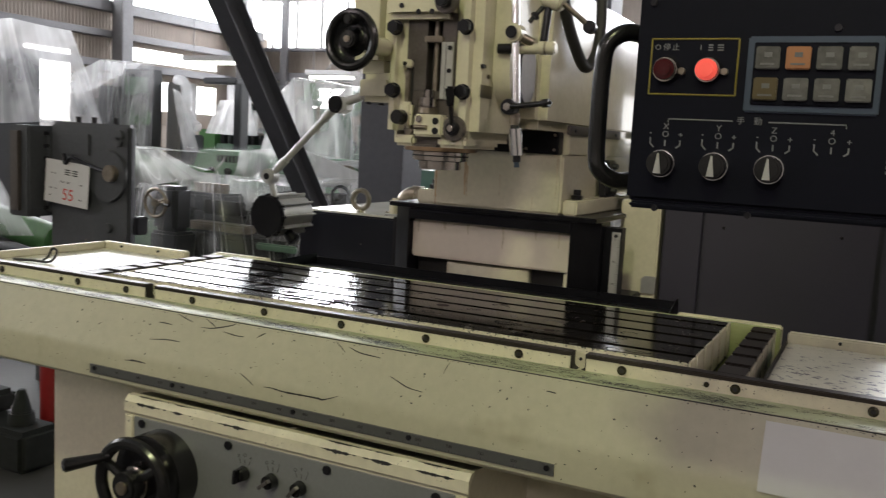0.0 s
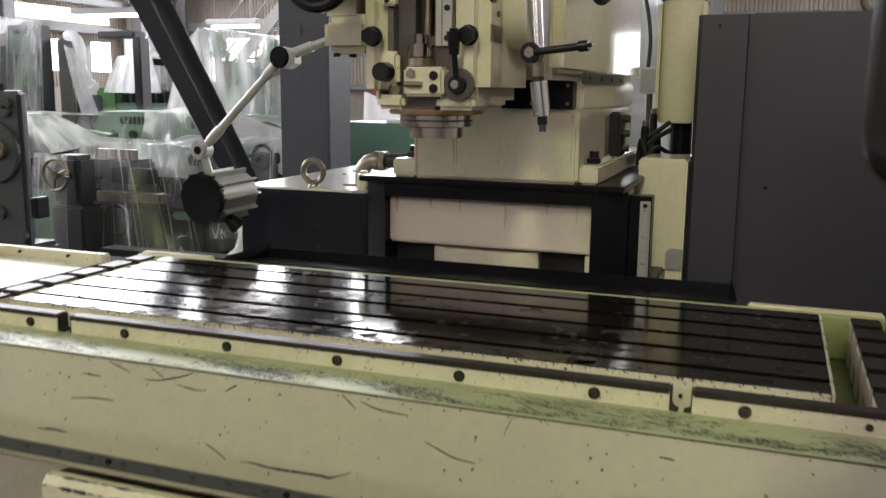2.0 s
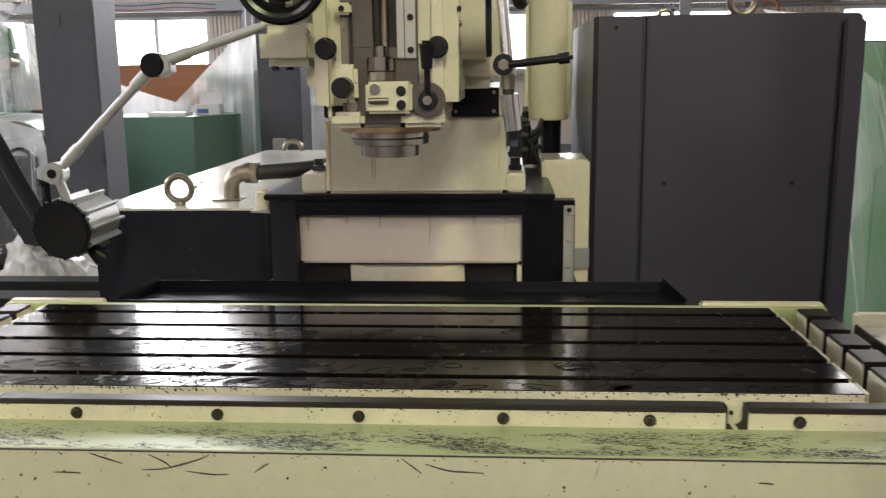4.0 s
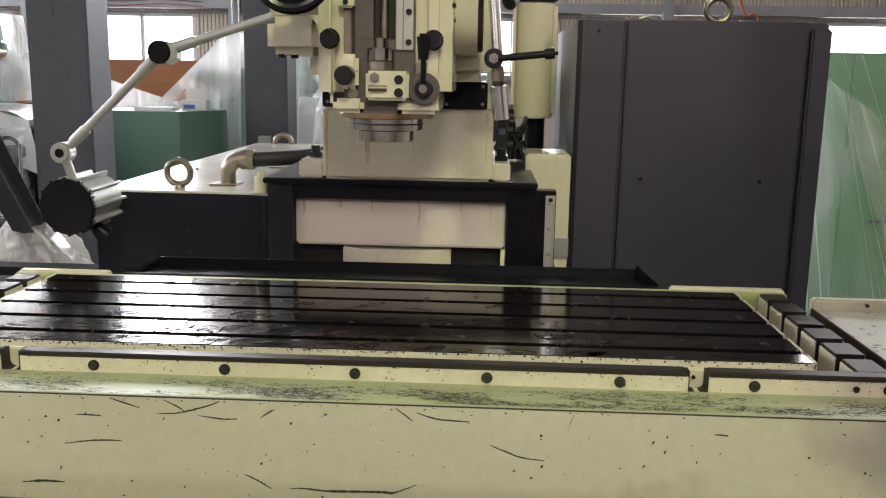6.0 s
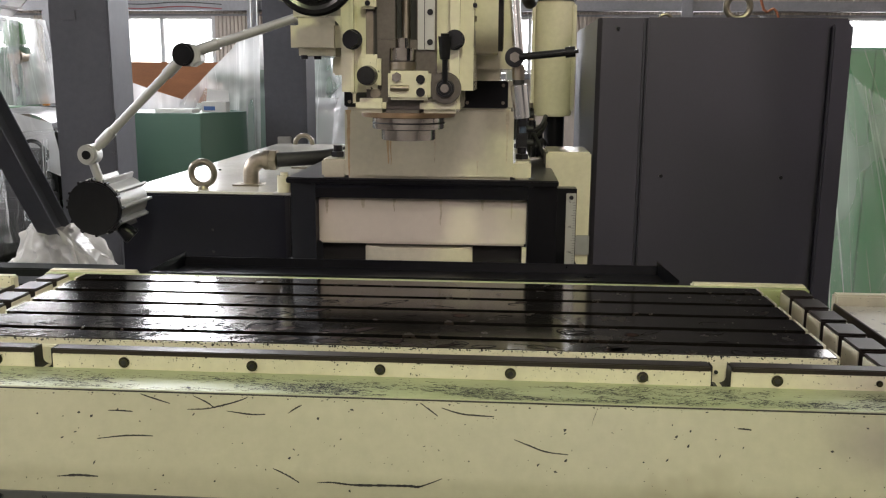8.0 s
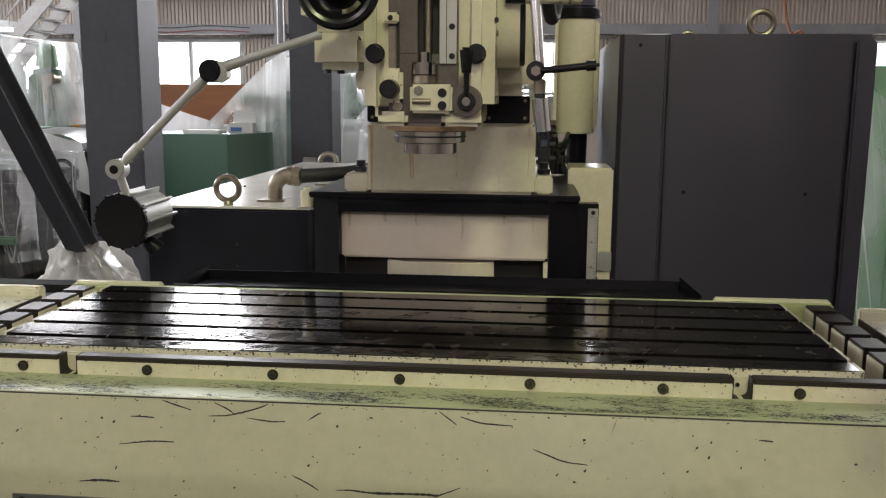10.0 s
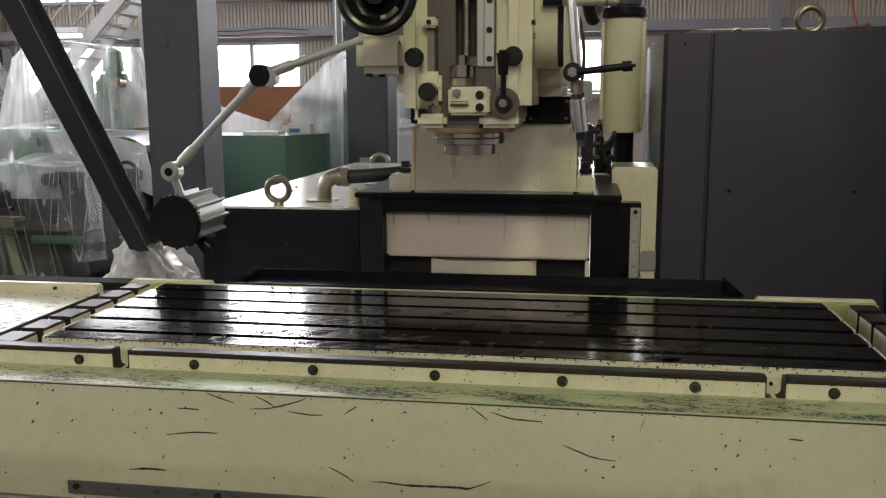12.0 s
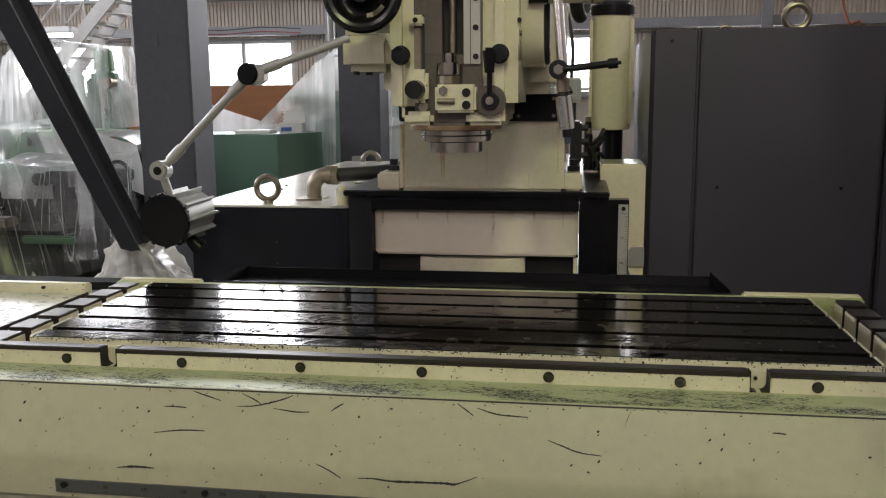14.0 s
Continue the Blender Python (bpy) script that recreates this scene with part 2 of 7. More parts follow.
board_mat = material("brown_plywood", (0.30, 0.115, 0.045), 0.55, vary=0.2, grain=30, stain=2, streak=(1, 1, 6))
# concrete darkened: the shade round the machine foot is put into its colour
concrete = material("shade_dark_concrete", (0.042, 0.041, 0.038), 0.6, vary=0.2, grain=30, stain=1.2, bump=0.15)
rust = material("rust_stain", (0.46, 0.33, 0.19), 0.5, vary=0.25, grain=200, stain=40)
grime = material("brown_grime", (0.52, 0.46, 0.33), 0.5, vary=0.3, grain=200, stain=40)
red_case = material("red_plastic_case", (0.22, 0.012, 0.012), 0.4, vary=0.1)
frame_white = material("white_paper", (0.78, 0.78, 0.77), 0.6, vary=0.04)
carton = material("white_carton", (0.6, 0.6, 0.6), 0.5, vary=0.05)
blue_print = material("blue_print", (0.05, 0.12, 0.35), 0.5, vary=0.05)
amber = material("amber_bottle", (0.4, 0.16, 0.02), 0.2, vary=0.1)
frame_mat = material("white_window_frame", (0.5, 0.5, 0.5), 0.5, vary=0.08)
day_glow = glow("overcast_daylight", (0.97, 0.98, 1.0), 6.0)
lamp_glow = glow("tube_lamp_glow", (1.0, 1.0, 0.93), 4.0)
# the milkier veils also hold the daylight that whitens the sheets
film_clear = film("clear_plastic_film", 0.10, (0.90, 0.91, 0.92), 0.30, 0.30)
film_milky = film("milky_plastic_film", 0.20, (0.93, 0.94, 0.95), 0.32, 0.50)
film_thin = film("thin_plastic_film", 0.03, (0.92, 0.93, 0.94), 0.45, 0.09)
white_film = film("white_plastic_film", 0.55, (0.90, 0.90, 0.91), 0.25, 0.45)

# ---------------- mesh helpers ----------------


VIEW_SCALE = {"centre": Vector((0, 0, 0)), "factor": 1.0}
# camera positions; far things are scaled about them to hold their place in view
LATE_EYE, EARLY_EYE = Vector((0.238, -1.046, 1.31)), Vector((0.764, -1.229, 1.282))


def scale_from_eye(centre=LATE_EYE, factor=1.0):
    """Scales what is built next about an eye point to fit the view; whatever stands on the floor stays on it."""
    VIEW_SCALE["centre"], VIEW_SCALE["factor"] = centre, factor


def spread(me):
    c, s = VIEW_SCALE["centre"], VIEW_SCALE["factor"]
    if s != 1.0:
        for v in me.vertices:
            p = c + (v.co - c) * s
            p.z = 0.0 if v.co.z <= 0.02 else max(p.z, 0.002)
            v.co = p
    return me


def mesh_of(name, bm, mat, smooth=None):
    if smooth is not None:
        for f in bm.faces:
            f.smooth = True
        bm.normal_update()
        for e in bm.edges:
            e.smooth = len(e.link_faces) == 2 and e.calc_face_angle(0.0) < radians(smooth)
    me = bpy.data.meshes.new(name)
    even = smooth is not None and len(bm.faces) < 3000 and len(bm.faces) > 6 and all(e.smooth for e in bm.edges)
    if even:
        bm.verts.ensure_lookup_table()
        normals = []
        for v in bm.verts:
            n = sum((f.normal * f.calc_area() for f in v.link_faces), Vector((0, 0, 0)))
            normals.append(n.normalized() if n.length > 1e-12 else v.normal.copy())
    bm.to_mesh(me)
    bm.free()
    me.materials.append(mat)
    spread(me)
    if even:
        me.normals_split_custom_set_from_vertices(normals)
    return me


def part(name, bm, mat, parent=None, label="", smooth=35):
    ob = new(name, mesh_of(name, bm, mat, smooth))
    ob.parent = parent
    if label:
        ob["label"] = label
    return ob


def thing(name, label, category, group="", kind="", at=(0, 0, 0)):
    ob = new(name)
    ob.empty_display_size = 0.05
    ob.location = at
    return tagged(ob, label, category, group, kind)


def box(x0, x1, y0, y1, z0, z1, bevel=0.0, bm=None, segs=2):
    own = bmesh.new()
    bmesh.ops.create_cube(own, size=1)
    for v in own.verts:
        v.co = ((x0 + x1) / 2 + v.co.x * (x1 - x0), (y0 + y1) / 2 + v.co.y * (y1 - y0), (z0 + z1) / 2 + v.co.z * (z1 - z0))
    if bevel:
        bmesh.ops.bevel(own, geom=own.edges[:], offset=bevel, segments=segs, affect="EDGES", clamp_overlap=True)
    return own if bm is None else merge(bm, own)


def merge(bm, other):
    me = bpy.data.meshes.new("joined")
    other.to_mesh(me)
    other.free()
    bm.from_mesh(me)
    bpy.data.meshes.remove(me)
    return bm


AX = {"z": Matrix.Identity(4), "y": Matrix.Rotation(radians(90), 4, "X"), "x": Matrix.Rotation(radians(90), 4, "Y")}


def cyl(centre, r, length, axis="z", segs=24, r2=None, bevel=0.0, bm=None):
    """A cylinder or cone about centre; axis: x, y, z or a direction."""
    own = bmesh.new()
    bmesh.ops.create_cone(own, cap_ends=True, segments=segs, radius1=r, radius2=r if r2 is None else r2, depth=length)
    if bevel:
        rim = [e for e in own.edges if abs(e.verts[0].co.z - e.verts[1].co.z) < 1e-6]
        bmesh.ops.bevel(own, geom=rim, offset=bevel, segments=2, affect="EDGES", clamp_overlap=True)
    m = AX[axis] if isinstance(axis, str) else Vector(axis).to_track_quat("Z", "Y").to_matrix().to_4x4()
    bmesh.ops.transform(own, matrix=Matrix.Translation(centre) @ m, verts=own.verts)
    return own if bm is None else merge(bm, own)


def rod(a, b, r, segs=16, r2=None, bm=None, bevel=0.0):
    a, b = Vector(a), Vector(b)
    return cyl((a + b) / 2, r, (b - a).length, b - a, segs, r2, bevel, bm)


def prism(profile, x0, x1, bevel=0.0, bm=None, plane="yz"):
    """A profile of (a, b) points extruded: plane yz along x, xz along y, xy along z."""
    own = bmesh.new()
    put = {"yz": lambda a, b, t: (t, a, b), "xz": lambda a, b, t: (a, t, b), "xy": lambda a, b, t: (a, b, t)}[plane]
    v0 = [own.verts.new(put(a, b, x0)) for a, b in profile]
    v1 = [own.verts.new(put(a, b, x1)) for a, b in profile]
    own.faces.new(v0), own.faces.new(v1[::-1])
    for i in range(len(profile)):
        j = (i + 1) % len(profile)
        own.faces.new((v0[j], v0[i], v1[i], v1[j]))
    bmesh.ops.recalc_face_normals(own, faces=own.faces)
    if bevel:
        bmesh.ops.bevel(own, geom=own.edges[:], offset=bevel, segments=2, affect="EDGES", clamp_overlap=True)
    return own if bm is None else merge(bm, own)


def tube(points, r, segs=10, bm=None, closed=False):
    """A round tube along smooth points."""
    own = bmesh.new()
    pts = [Vector(p) for p in points]
    n = len(pts)
    rings = []
    side = None
    for i, p in enumerate(pts):
        a = pts[(i - 1) % n] if closed or i else pts[0]
        b = pts[(i + 1) % n] if closed or i < n - 1 else pts[-1]
        d = (b - a).normalized()
        if side is None:
            side = d.orthogonal().normalized()
        side = (side - d * side.dot(d)).normalized()
        up = d.cross(side)
        rings.append([own.verts.new(p + r * (math.cos(k * 2 * math.pi / segs) * side + math.sin(k * 2 * math.pi / segs) * up)) for k in range(segs)])
    for i in range(n if closed else n - 1):
        p, q = rings[i], rings[(i + 1) % n]
        for k in range(segs):
            own.faces.new((p[k], p[(k + 1) % segs], q[(k + 1) % segs], q[k]))
    if not closed:
        own.faces.new(rings[0][::-1]), own.faces.new(rings[-1])
    bmesh.ops.recalc_face_normals(own, faces=own.faces)
    return own if bm is None else merge(bm, own)


def arc(centre, r, a0, a1, n, plane="xz"):
    out = []
    for i in range(n + 1):
        a = radians(a0 + (a1 - a0) * i / n)
        c, s = r * math.cos(a), r * math.sin(a)
        x, y, z = centre
        out.append({"xz": (x + c, y, z + s), "yz": (x, y + c, z + s), "xy": (x + c, y + s, z)}[plane])
    return out


def ring(centre, r, thick, plane="xz", segs=36, bm=None):
    return tube(arc(centre, r, 0, 360, segs, plane)[:-1], thick, 10, bm, True)


def smooth_path(points, per=6):
    """Catmull-Rom through the points."""
    p = [Vector(q) for q in points]
    p = [2 * p[0] - p[1], *p, 2 * p[-1] - p[-2]]
    out = []
    for i in range(1, len(p) - 2):
        for k in range(per):
            t = k / per
            out.append(0.5 * (2 * p[i] + (p[i + 1] - p[i - 1]) * t + (2 * p[i - 1] - 5 * p[i] + 4 * p[i + 1] - p[i + 2]) * t * t
                              + (3 * p[i] - p[i - 1] - 3 * p[i + 1] + p[i + 2]) * t ** 3))
    return out + [p[-2]]


def hexagon(centre, r, length, axis="z", bevel=0.001, bm=None):
    return cyl(centre, r, length, axis, 6, None, bevel, bm)


def text(name, body, size, m, mat, parent=None, label=""):
    c = bpy.data.curves.new(name, "FONT")
    c.body, c.size, c.align_x, c.align_y, c.extrude = body, size, "CENTER", "CENTER", 0.0002
    tmp = bpy.data.objects.new(name, c)
    me = bpy.data.meshes.new_from_object(tmp)
    bpy.data.objects.remove(tmp)
    me.materials.append(mat)
    me.transform(m)
    ob = new(name, spread(me))
    ob.parent = parent
    if label:
        ob["label"] = label
    return ob


FRONT = Matrix.Rotation(radians(90), 4, "X")


def front_text(name, body, size, x, y, z, mat, parent=None, label=""):
    return text(name, body, size, Matrix.Translation((x, y, z)) @ FRONT, mat, parent, label)


def socket_screw(x, y, z, r, parent, name="screw"):
    """A cap screw sunk in a face that looks to -y: a worn head with a dark hexagon hollow."""
    head_ = part(name, cyl((x, y, z), r, 0.006, "y", 24, None, 0.0012), screw_steel, parent)
    if r > 0.005:
        part("hollow", hexagon((x, y - 0.0029, z), r * 0.52, 0.0006, "y", 0), slot_shade, head_)
    return head_


def eyebolt(name, label, x, y, z, r, parent=None):
    t = thing(name, label, "eyebolt", at=(x, y, z))
    part("eye", ring((0, 0, r * 1.35), r, r * 0.28), brass, t)
    part("shank", cyl((0, 0, r * 0.12), r * 0.55, r * 0.36, "z", 20, r * 0.4, 0.001), brass, t)
    return t


# ---------------- the hall ----------------
WX, EX, SY, NY, TOP = -6.3, 6.0, -7.0, 7.65, 5.0


def corrugated(name, x0, x1, z0, z1, y, along="x", parent=None):
    """A sheet wall with trapezoid ribs, 38 mm apart before scaling from the eye, standing in the plane y (or x when
    along is y).
    """
    verts, faces, thick = [], [], 0.012
    pitch = 0.038
    n = max(1, int((x1 - x0) / pitch))
    xs = []
    for i in range(n):
        a = x0 + (x1 - x0) * i / n
        w = (x1 - x0) / n
        xs += [(a, 0), (a + 0.3 * w, 0), (a + 0.45 * w, 0.010), (a + 0.85 * w, 0.010)]
    xs.append((x1, 0))
    for x, d in xs:
        for dd in (d, d + thick):
            for z in (z0, z1):
                verts.append((x, y - dd, z) if along == "x" else (y + dd, x, z))
    for i in range(len(xs) - 1):
        a, b = 4 * i, 4 * i + 4
        faces += [(a, a + 1, b + 1, b), (a + 2, b + 2, b + 3, a + 3), (a, b, b + 2, a + 2), (a + 1, a + 3, b + 3, b + 1)]
    me = bpy.data.meshes.new(name)
    me.from_pydata(verts, [], faces)
    me.materials.append(sheet_wall)
    ob = new(name, spread(me))
    ob.parent = parent
    return ob


floor = part("floor", box(-13, 12, -13.5, 16.8, -0.2, 0.0), concrete)
tagged(floor, "worn grey concrete workshop floor", "floor", kind="structure")
roof = part("ceiling", box(-13, 12, -13.5, 16.8, 8.33, 8.5), girt_mat)
tagged(roof, "dark sheet roof over the hall", "ceiling", kind="structure")
scale_from_eye(LATE_EYE, 1.9)
WINDOWS = [(-5.75, -4.45), (-3.70, -2.63), (-0.62, 0.45), (1.2, 2.35), (3.3, 4.6)]
ZS, ZT, ZB, ZH = 1.34, 1.87, 2.27, 4.1


def solid_wall(name, label, pieces):
    w = new(name)
    tagged(w, label, "wall", kind="structure")
    for q in pieces:
        part("sheet_panel", box(*q), sheet_wall, w)
    return w


# north wall: sill wall, strip between the windows, clear band above, top strip
north = thing("wall_north", "weathered corrugated sheet wall with windows", "wall", kind="structure")
part("sill_wall", box(WX, EX, NY, NY + 0.15, 0, ZS), sheet_wall, north)
edges = [WX] + [e for w in WINDOWS for e in w] + [EX]
for a, b in zip(edges[0::2], edges[1::2]):
    corrugated("sheet_panel", a, b, ZS, ZT, NY + 0.03, "x", north)
    part("backing", box(a, b, NY + 0.034, NY + 0.15, ZS, ZT), sheet_wall, north)
part("lintel", box(WX, EX, NY, NY + 0.15, ZT, ZT + 0.0195), girt_mat, north)
corrugated("sheet_panel", WX, EX, ZT + 0.02, ZB, NY, "x", north)
# two unseen panels added to cut the band's reflection on the bed
part("top_wall", box(-2.75, 0.15, NY, NY + 0.15, ZB, ZH - 0.001), sheet_wall, north)
part("top_wall", box(WX, -3.98, NY, NY + 0.15, 3.05, ZH - 0.001), sheet_wall, north)
for k in range(11):
    part("mullion", box(-6.2 + 0.35 * k - 0.02, -6.2 + 0.35 * k + 0.02, NY - 0.025, NY - 0.002, ZB, ZH - 0.001, 0.003), frame_mat, north)
part("backing", box(WX, EX, NY + 0.004, NY + 0.15, ZT + 0.02, ZB), sheet_wall, north)
part("top_wall", box(WX, EX, NY, NY + 0.15, ZH, TOP), sheet_wall, north)
for z, d in ((1.955, 0.09), (2.27, 0.035), (1.31, 0.05), (2.85, 0.05)):
    part("girt", box(WX, EX, NY - 0.16, NY - 0.03, z - d / 2, z + d / 2, 0.006), girt_mat, north)
for x in (-5.9, -4.2, -2.2, -0.2, 1.85, 3.9):
    part("post", box(x - 0.05, x + 0.05, NY - 0.2, NY - 0.162, 0, TOP, 0.005), girt_mat, north)
for k, (a, b) in enumerate(WINDOWS):
    w = thing("window_%d" % (k + 1), "wide white-framed window full of overcast daylight", "window", kind="structure")
    for x in (a + 0.02, b - 0.02, (a + b) / 2):
        part("window_frame", box(x - 0.02, x + 0.02, NY + 0.02, NY + 0.08, ZS, ZT, 0.004), frame_mat, w)
    for z in (ZS + 0.02, ZT - 0.015):
        part("window_frame", box(a + 0.04, b - 0.04, NY + 0.02, NY + 0.08, z - 0.015, z + 0.015, 0.004), frame_mat, w)
tagged(part("backdrop", box(WX - 1.5, EX + 1.5, NY + 0.5, NY + 0.52, 0.4, 4.9), day_glow), "overcast bright sky outside", "sky", kind="structure")

# west wall with its high band of daylight
west = thing("wall_west", "weathered corrugated sheet wall with slit windows", "wall", kind="structure")
part("lower_wall", box(WX - 0.15, WX, SY, NY, 0, 1.3), sheet_wall, west)
corrugated("sheet_panel", SY, 4.25, 1.3, 2.4, WX, "y", west)
corrugated("sheet_panel", 4.75, 5.5, 1.3, 2.4, WX, "y", west)
corrugated("sheet_panel", 6.75, NY, 1.3, 2.4, WX, "y", west)
corrugated("sheet_panel", 4.25, 4.75, 1.95, 2.4, WX, "y", west)
corrugated("sheet_panel", 5.5, 6.75, 2.06, 2.4, WX, "y", west)
corrugated("sheet_panel", 5.5, 6.75, 1.75, 1.93, WX, "y", west)
corrugated("sheet_panel", 5.5, 5.9, 1.3, 1.75, WX, "y", west)
corrugated("sheet_panel", 5.9, 6.75, 1.3, 1.45, WX, "y", west)
part("top_wall", box(WX - 0.15, WX, SY, NY, 3.6, TOP), sheet_wall, west)
for z, d in ((2.4, 0.1), (1.86, 0.07), (2.14, 0.06), (3.0, 0.05)):
    part("girt", box(WX + 0.02, WX + 0.12, SY, NY - 0.2, z - d / 2, z + d / 2, 0.006), girt_mat, west)
for y in (3.4, 5.2, 7.0):
    part("post", box(WX + 0.122, WX + 0.26, y - 0.07, y + 0.07, 0, TOP, 0.005), girt_mat, west)
tagged(part("backdrop", box(WX - 0.6, WX - 0.58, SY, NY + 0.45, 0.9, 5.2), day_glow), "overcast bright sky outside", "sky", kind="structure")

solid_wall("wall_east", "plain weathered sheet wall", [(EX, EX + 0.15, SY, NY, 0, TOP)])
solid_wall("wall_south", "plain weathered sheet wall", [(WX, EX, SY - 0.15, SY, 0, TOP)])


scale_from_eye()


def added_lamp(x, y, z):
    t = thing("added_bay_lamp", "unseen bay lamp added to light the machine", "lamp", at=(x, y, z))
    part("housing", cyl((0, 0, 0.22), 0.12, 0.2, "z", 24, 0.08), alu, t)
    part("reflector", cyl((0, 0, 0.08), 0.5, 0.1, "z", 32, 0.12), alu, t)
    part("rod", rod((0, 0, 0.3), (0, 0, 8.33 - z), 0.012), girt_mat, t)
    return t


# fixtures added round the unseen lamps
added_lamp(0.7, -3.2, 4.55)
added_lamp(0.9, -6.4, 4.15)
added_lamp(-4.2, -5.6, 5.55)
added_lamp(5.2, -2.2, 5.05)


# ---------------- steelwork ----------------
def stanchion(label, x0, x1, y, depth, flange, z1):
    t = thing("steel_column", label, "column", kind="structure")
    w = x1 - x0
    part("web_plate", box(x0 + 0.05, x1 - 0.004, y, y + depth, 0, z1, 0.004), grey_col, t)
    part("rear_flange", box(x0, x0 + 0.046, y + 0.03, y + depth, 0, z1, 0.003), grey_col, t)
    part("front_flange", box(x1 - 0.0035, x1 + 0.012, y - 0.012, y + depth + 0.02, 0, z1, 0.004), grey_col, t)
    part("base_plate", box(x0 - 0.06, x1 + 0.06, y - 0.1, y + depth + 0.1, 0.0, 0.03, 0.004), grey_col, t)
    return t


col = stanchion("grey painted steel column with chipped flange", -2.41, -2.06, 3.88, 0.25, 0.1, 8.33)
for z, w in ((0.86, 0.03), (1.08, 0.05), (1.36, 0.035), (1.58, 0.045), (1.98, 0.03)):
    part("bracket", box(-2.085, -2.085 + w, 3.852, 3.866, z - 0.016, z + 0.018, 0.004), grey_col, col)
part("patch_plate", box(-2.34, -2.24, 3.874, 3.8795, 1.60, 1.66, 0.002), grey_col, col)
stanchion("grey painted steel column behind the oil tank", -2.03, -1.645, 6.98, 0.35, 0.07, 8.33)
brace = thing("steel_brace", "dark grey diagonal steel brace between columns", "brace", kind="structure")
_a, _b = Vector((-2.10, 3.63, 0.0)), Vector((-2.09, 0.55, 3.9))
_d = (_b - _a).normalized()
_m = Matrix.Translation(_a) @ _d.to_track_quat("Z", "Y").to_matrix().to_4x4()
for nm, q in (("flange", (-0.052, 0.052, -0.062, -0.054)), ("flange", (-0.052, 0.052, 0.054, 0.062)), ("web", (-0.005, 0.005, -0.053, 0.053))):
    bm = box(q[0], q[1], q[2], q[3], 0, (_b - _a).length, 0.002)
    bmesh.ops.transform(bm, matrix=_m, verts=bm.verts)
    part(nm, bm, grey_col, brace)
stair = thing("steel_stair", "dark steel stair climbing along the back wall", "stairs", kind="structure")
for k in range(27):
    x, z = -10.75 + 0.19 * k, 0.11 + 0.192 * k
    part("tread", box(x - 0.02, x + 0.24, 13.66, 14.34, z - 0.02, z + 0.015), stair_grey, stair)
for y in (13.63, 14.37):
    part("stringer", prism([(-10.95, 0.0), (-10.67, 0.0), (-5.75, 5.02), (-5.95, 5.16)], y - 0.02, y + 0.02, 0.0, None, "xz"), stair_grey, stair)
    part("handrail", rod((-10.8, y, 1.0), (-5.85, y, 6.05), 0.02, 8), stair_grey, stair)
    for k in range(6):
        part("baluster", rod((-10.6 + 0.9 * k, y, 0.2 + 0.91 * k), (-10.6 + 0.9 * k, y, 1.19 + 0.918 * k), 0.014, 8), stair_grey, stair)

# ---------------- milling machine: table ----------------
table = thing("milling_machine_table", "cream T-slotted milling table with chipped paint and oily steel top", "machine table")
TX0, TX1, TY0, TY1, TZ = -0.582, 0.570, 0.044, 0.418, 0.9665
SLOTS = (0.088, 0.1595, 0.231, 0.3025, 0.374)
# bed: one slab per land between the slots, over the slot floor
lands = [TY0] + [e for s in SLOTS for e in (s - 0.0065, s + 0.0065)] + [TY1]
for a, b in zip(lands[0::2], lands[1::2]):
    part("bed_land", box(TX0, TX1, a, b, 0.936, TZ, 0.0012), bed_steel, table, "oily dark steel land between slots", smooth=None)
part("slot_floor", box(TX0, TX1, TY0 + 0.004, TY1 - 0.004, 0.90, 0.9355), slot_shade, table)
part("bed_face", box(TX0 - 0.001, TX1 + 0.001, TY0 - 0.003, TY0 - 0.0002, 0.90, 0.9655), cream_edge, table, "cream front face with chipped edge")
part("bed_face", box(TX0, TX1, TY1 + 0.0002, TY1 + 0.003, 0.90, 0.966), cream_edge, table)
for x, s in ((TX0, -1), (TX1, 1)):
    for a, b in zip(lands[0::2], lands[1::2]):
        part("end_face", box(min(x, x + s * 0.003), max(x, x + s * 0.003), a + 0.001, b - 0.001, 0.91, 0.967), cream_edge, table)
# dried oil marks on the lands: leaf-shaped outlines, some filled with brown
marks, fills = bmesh.new(), bmesh.new()
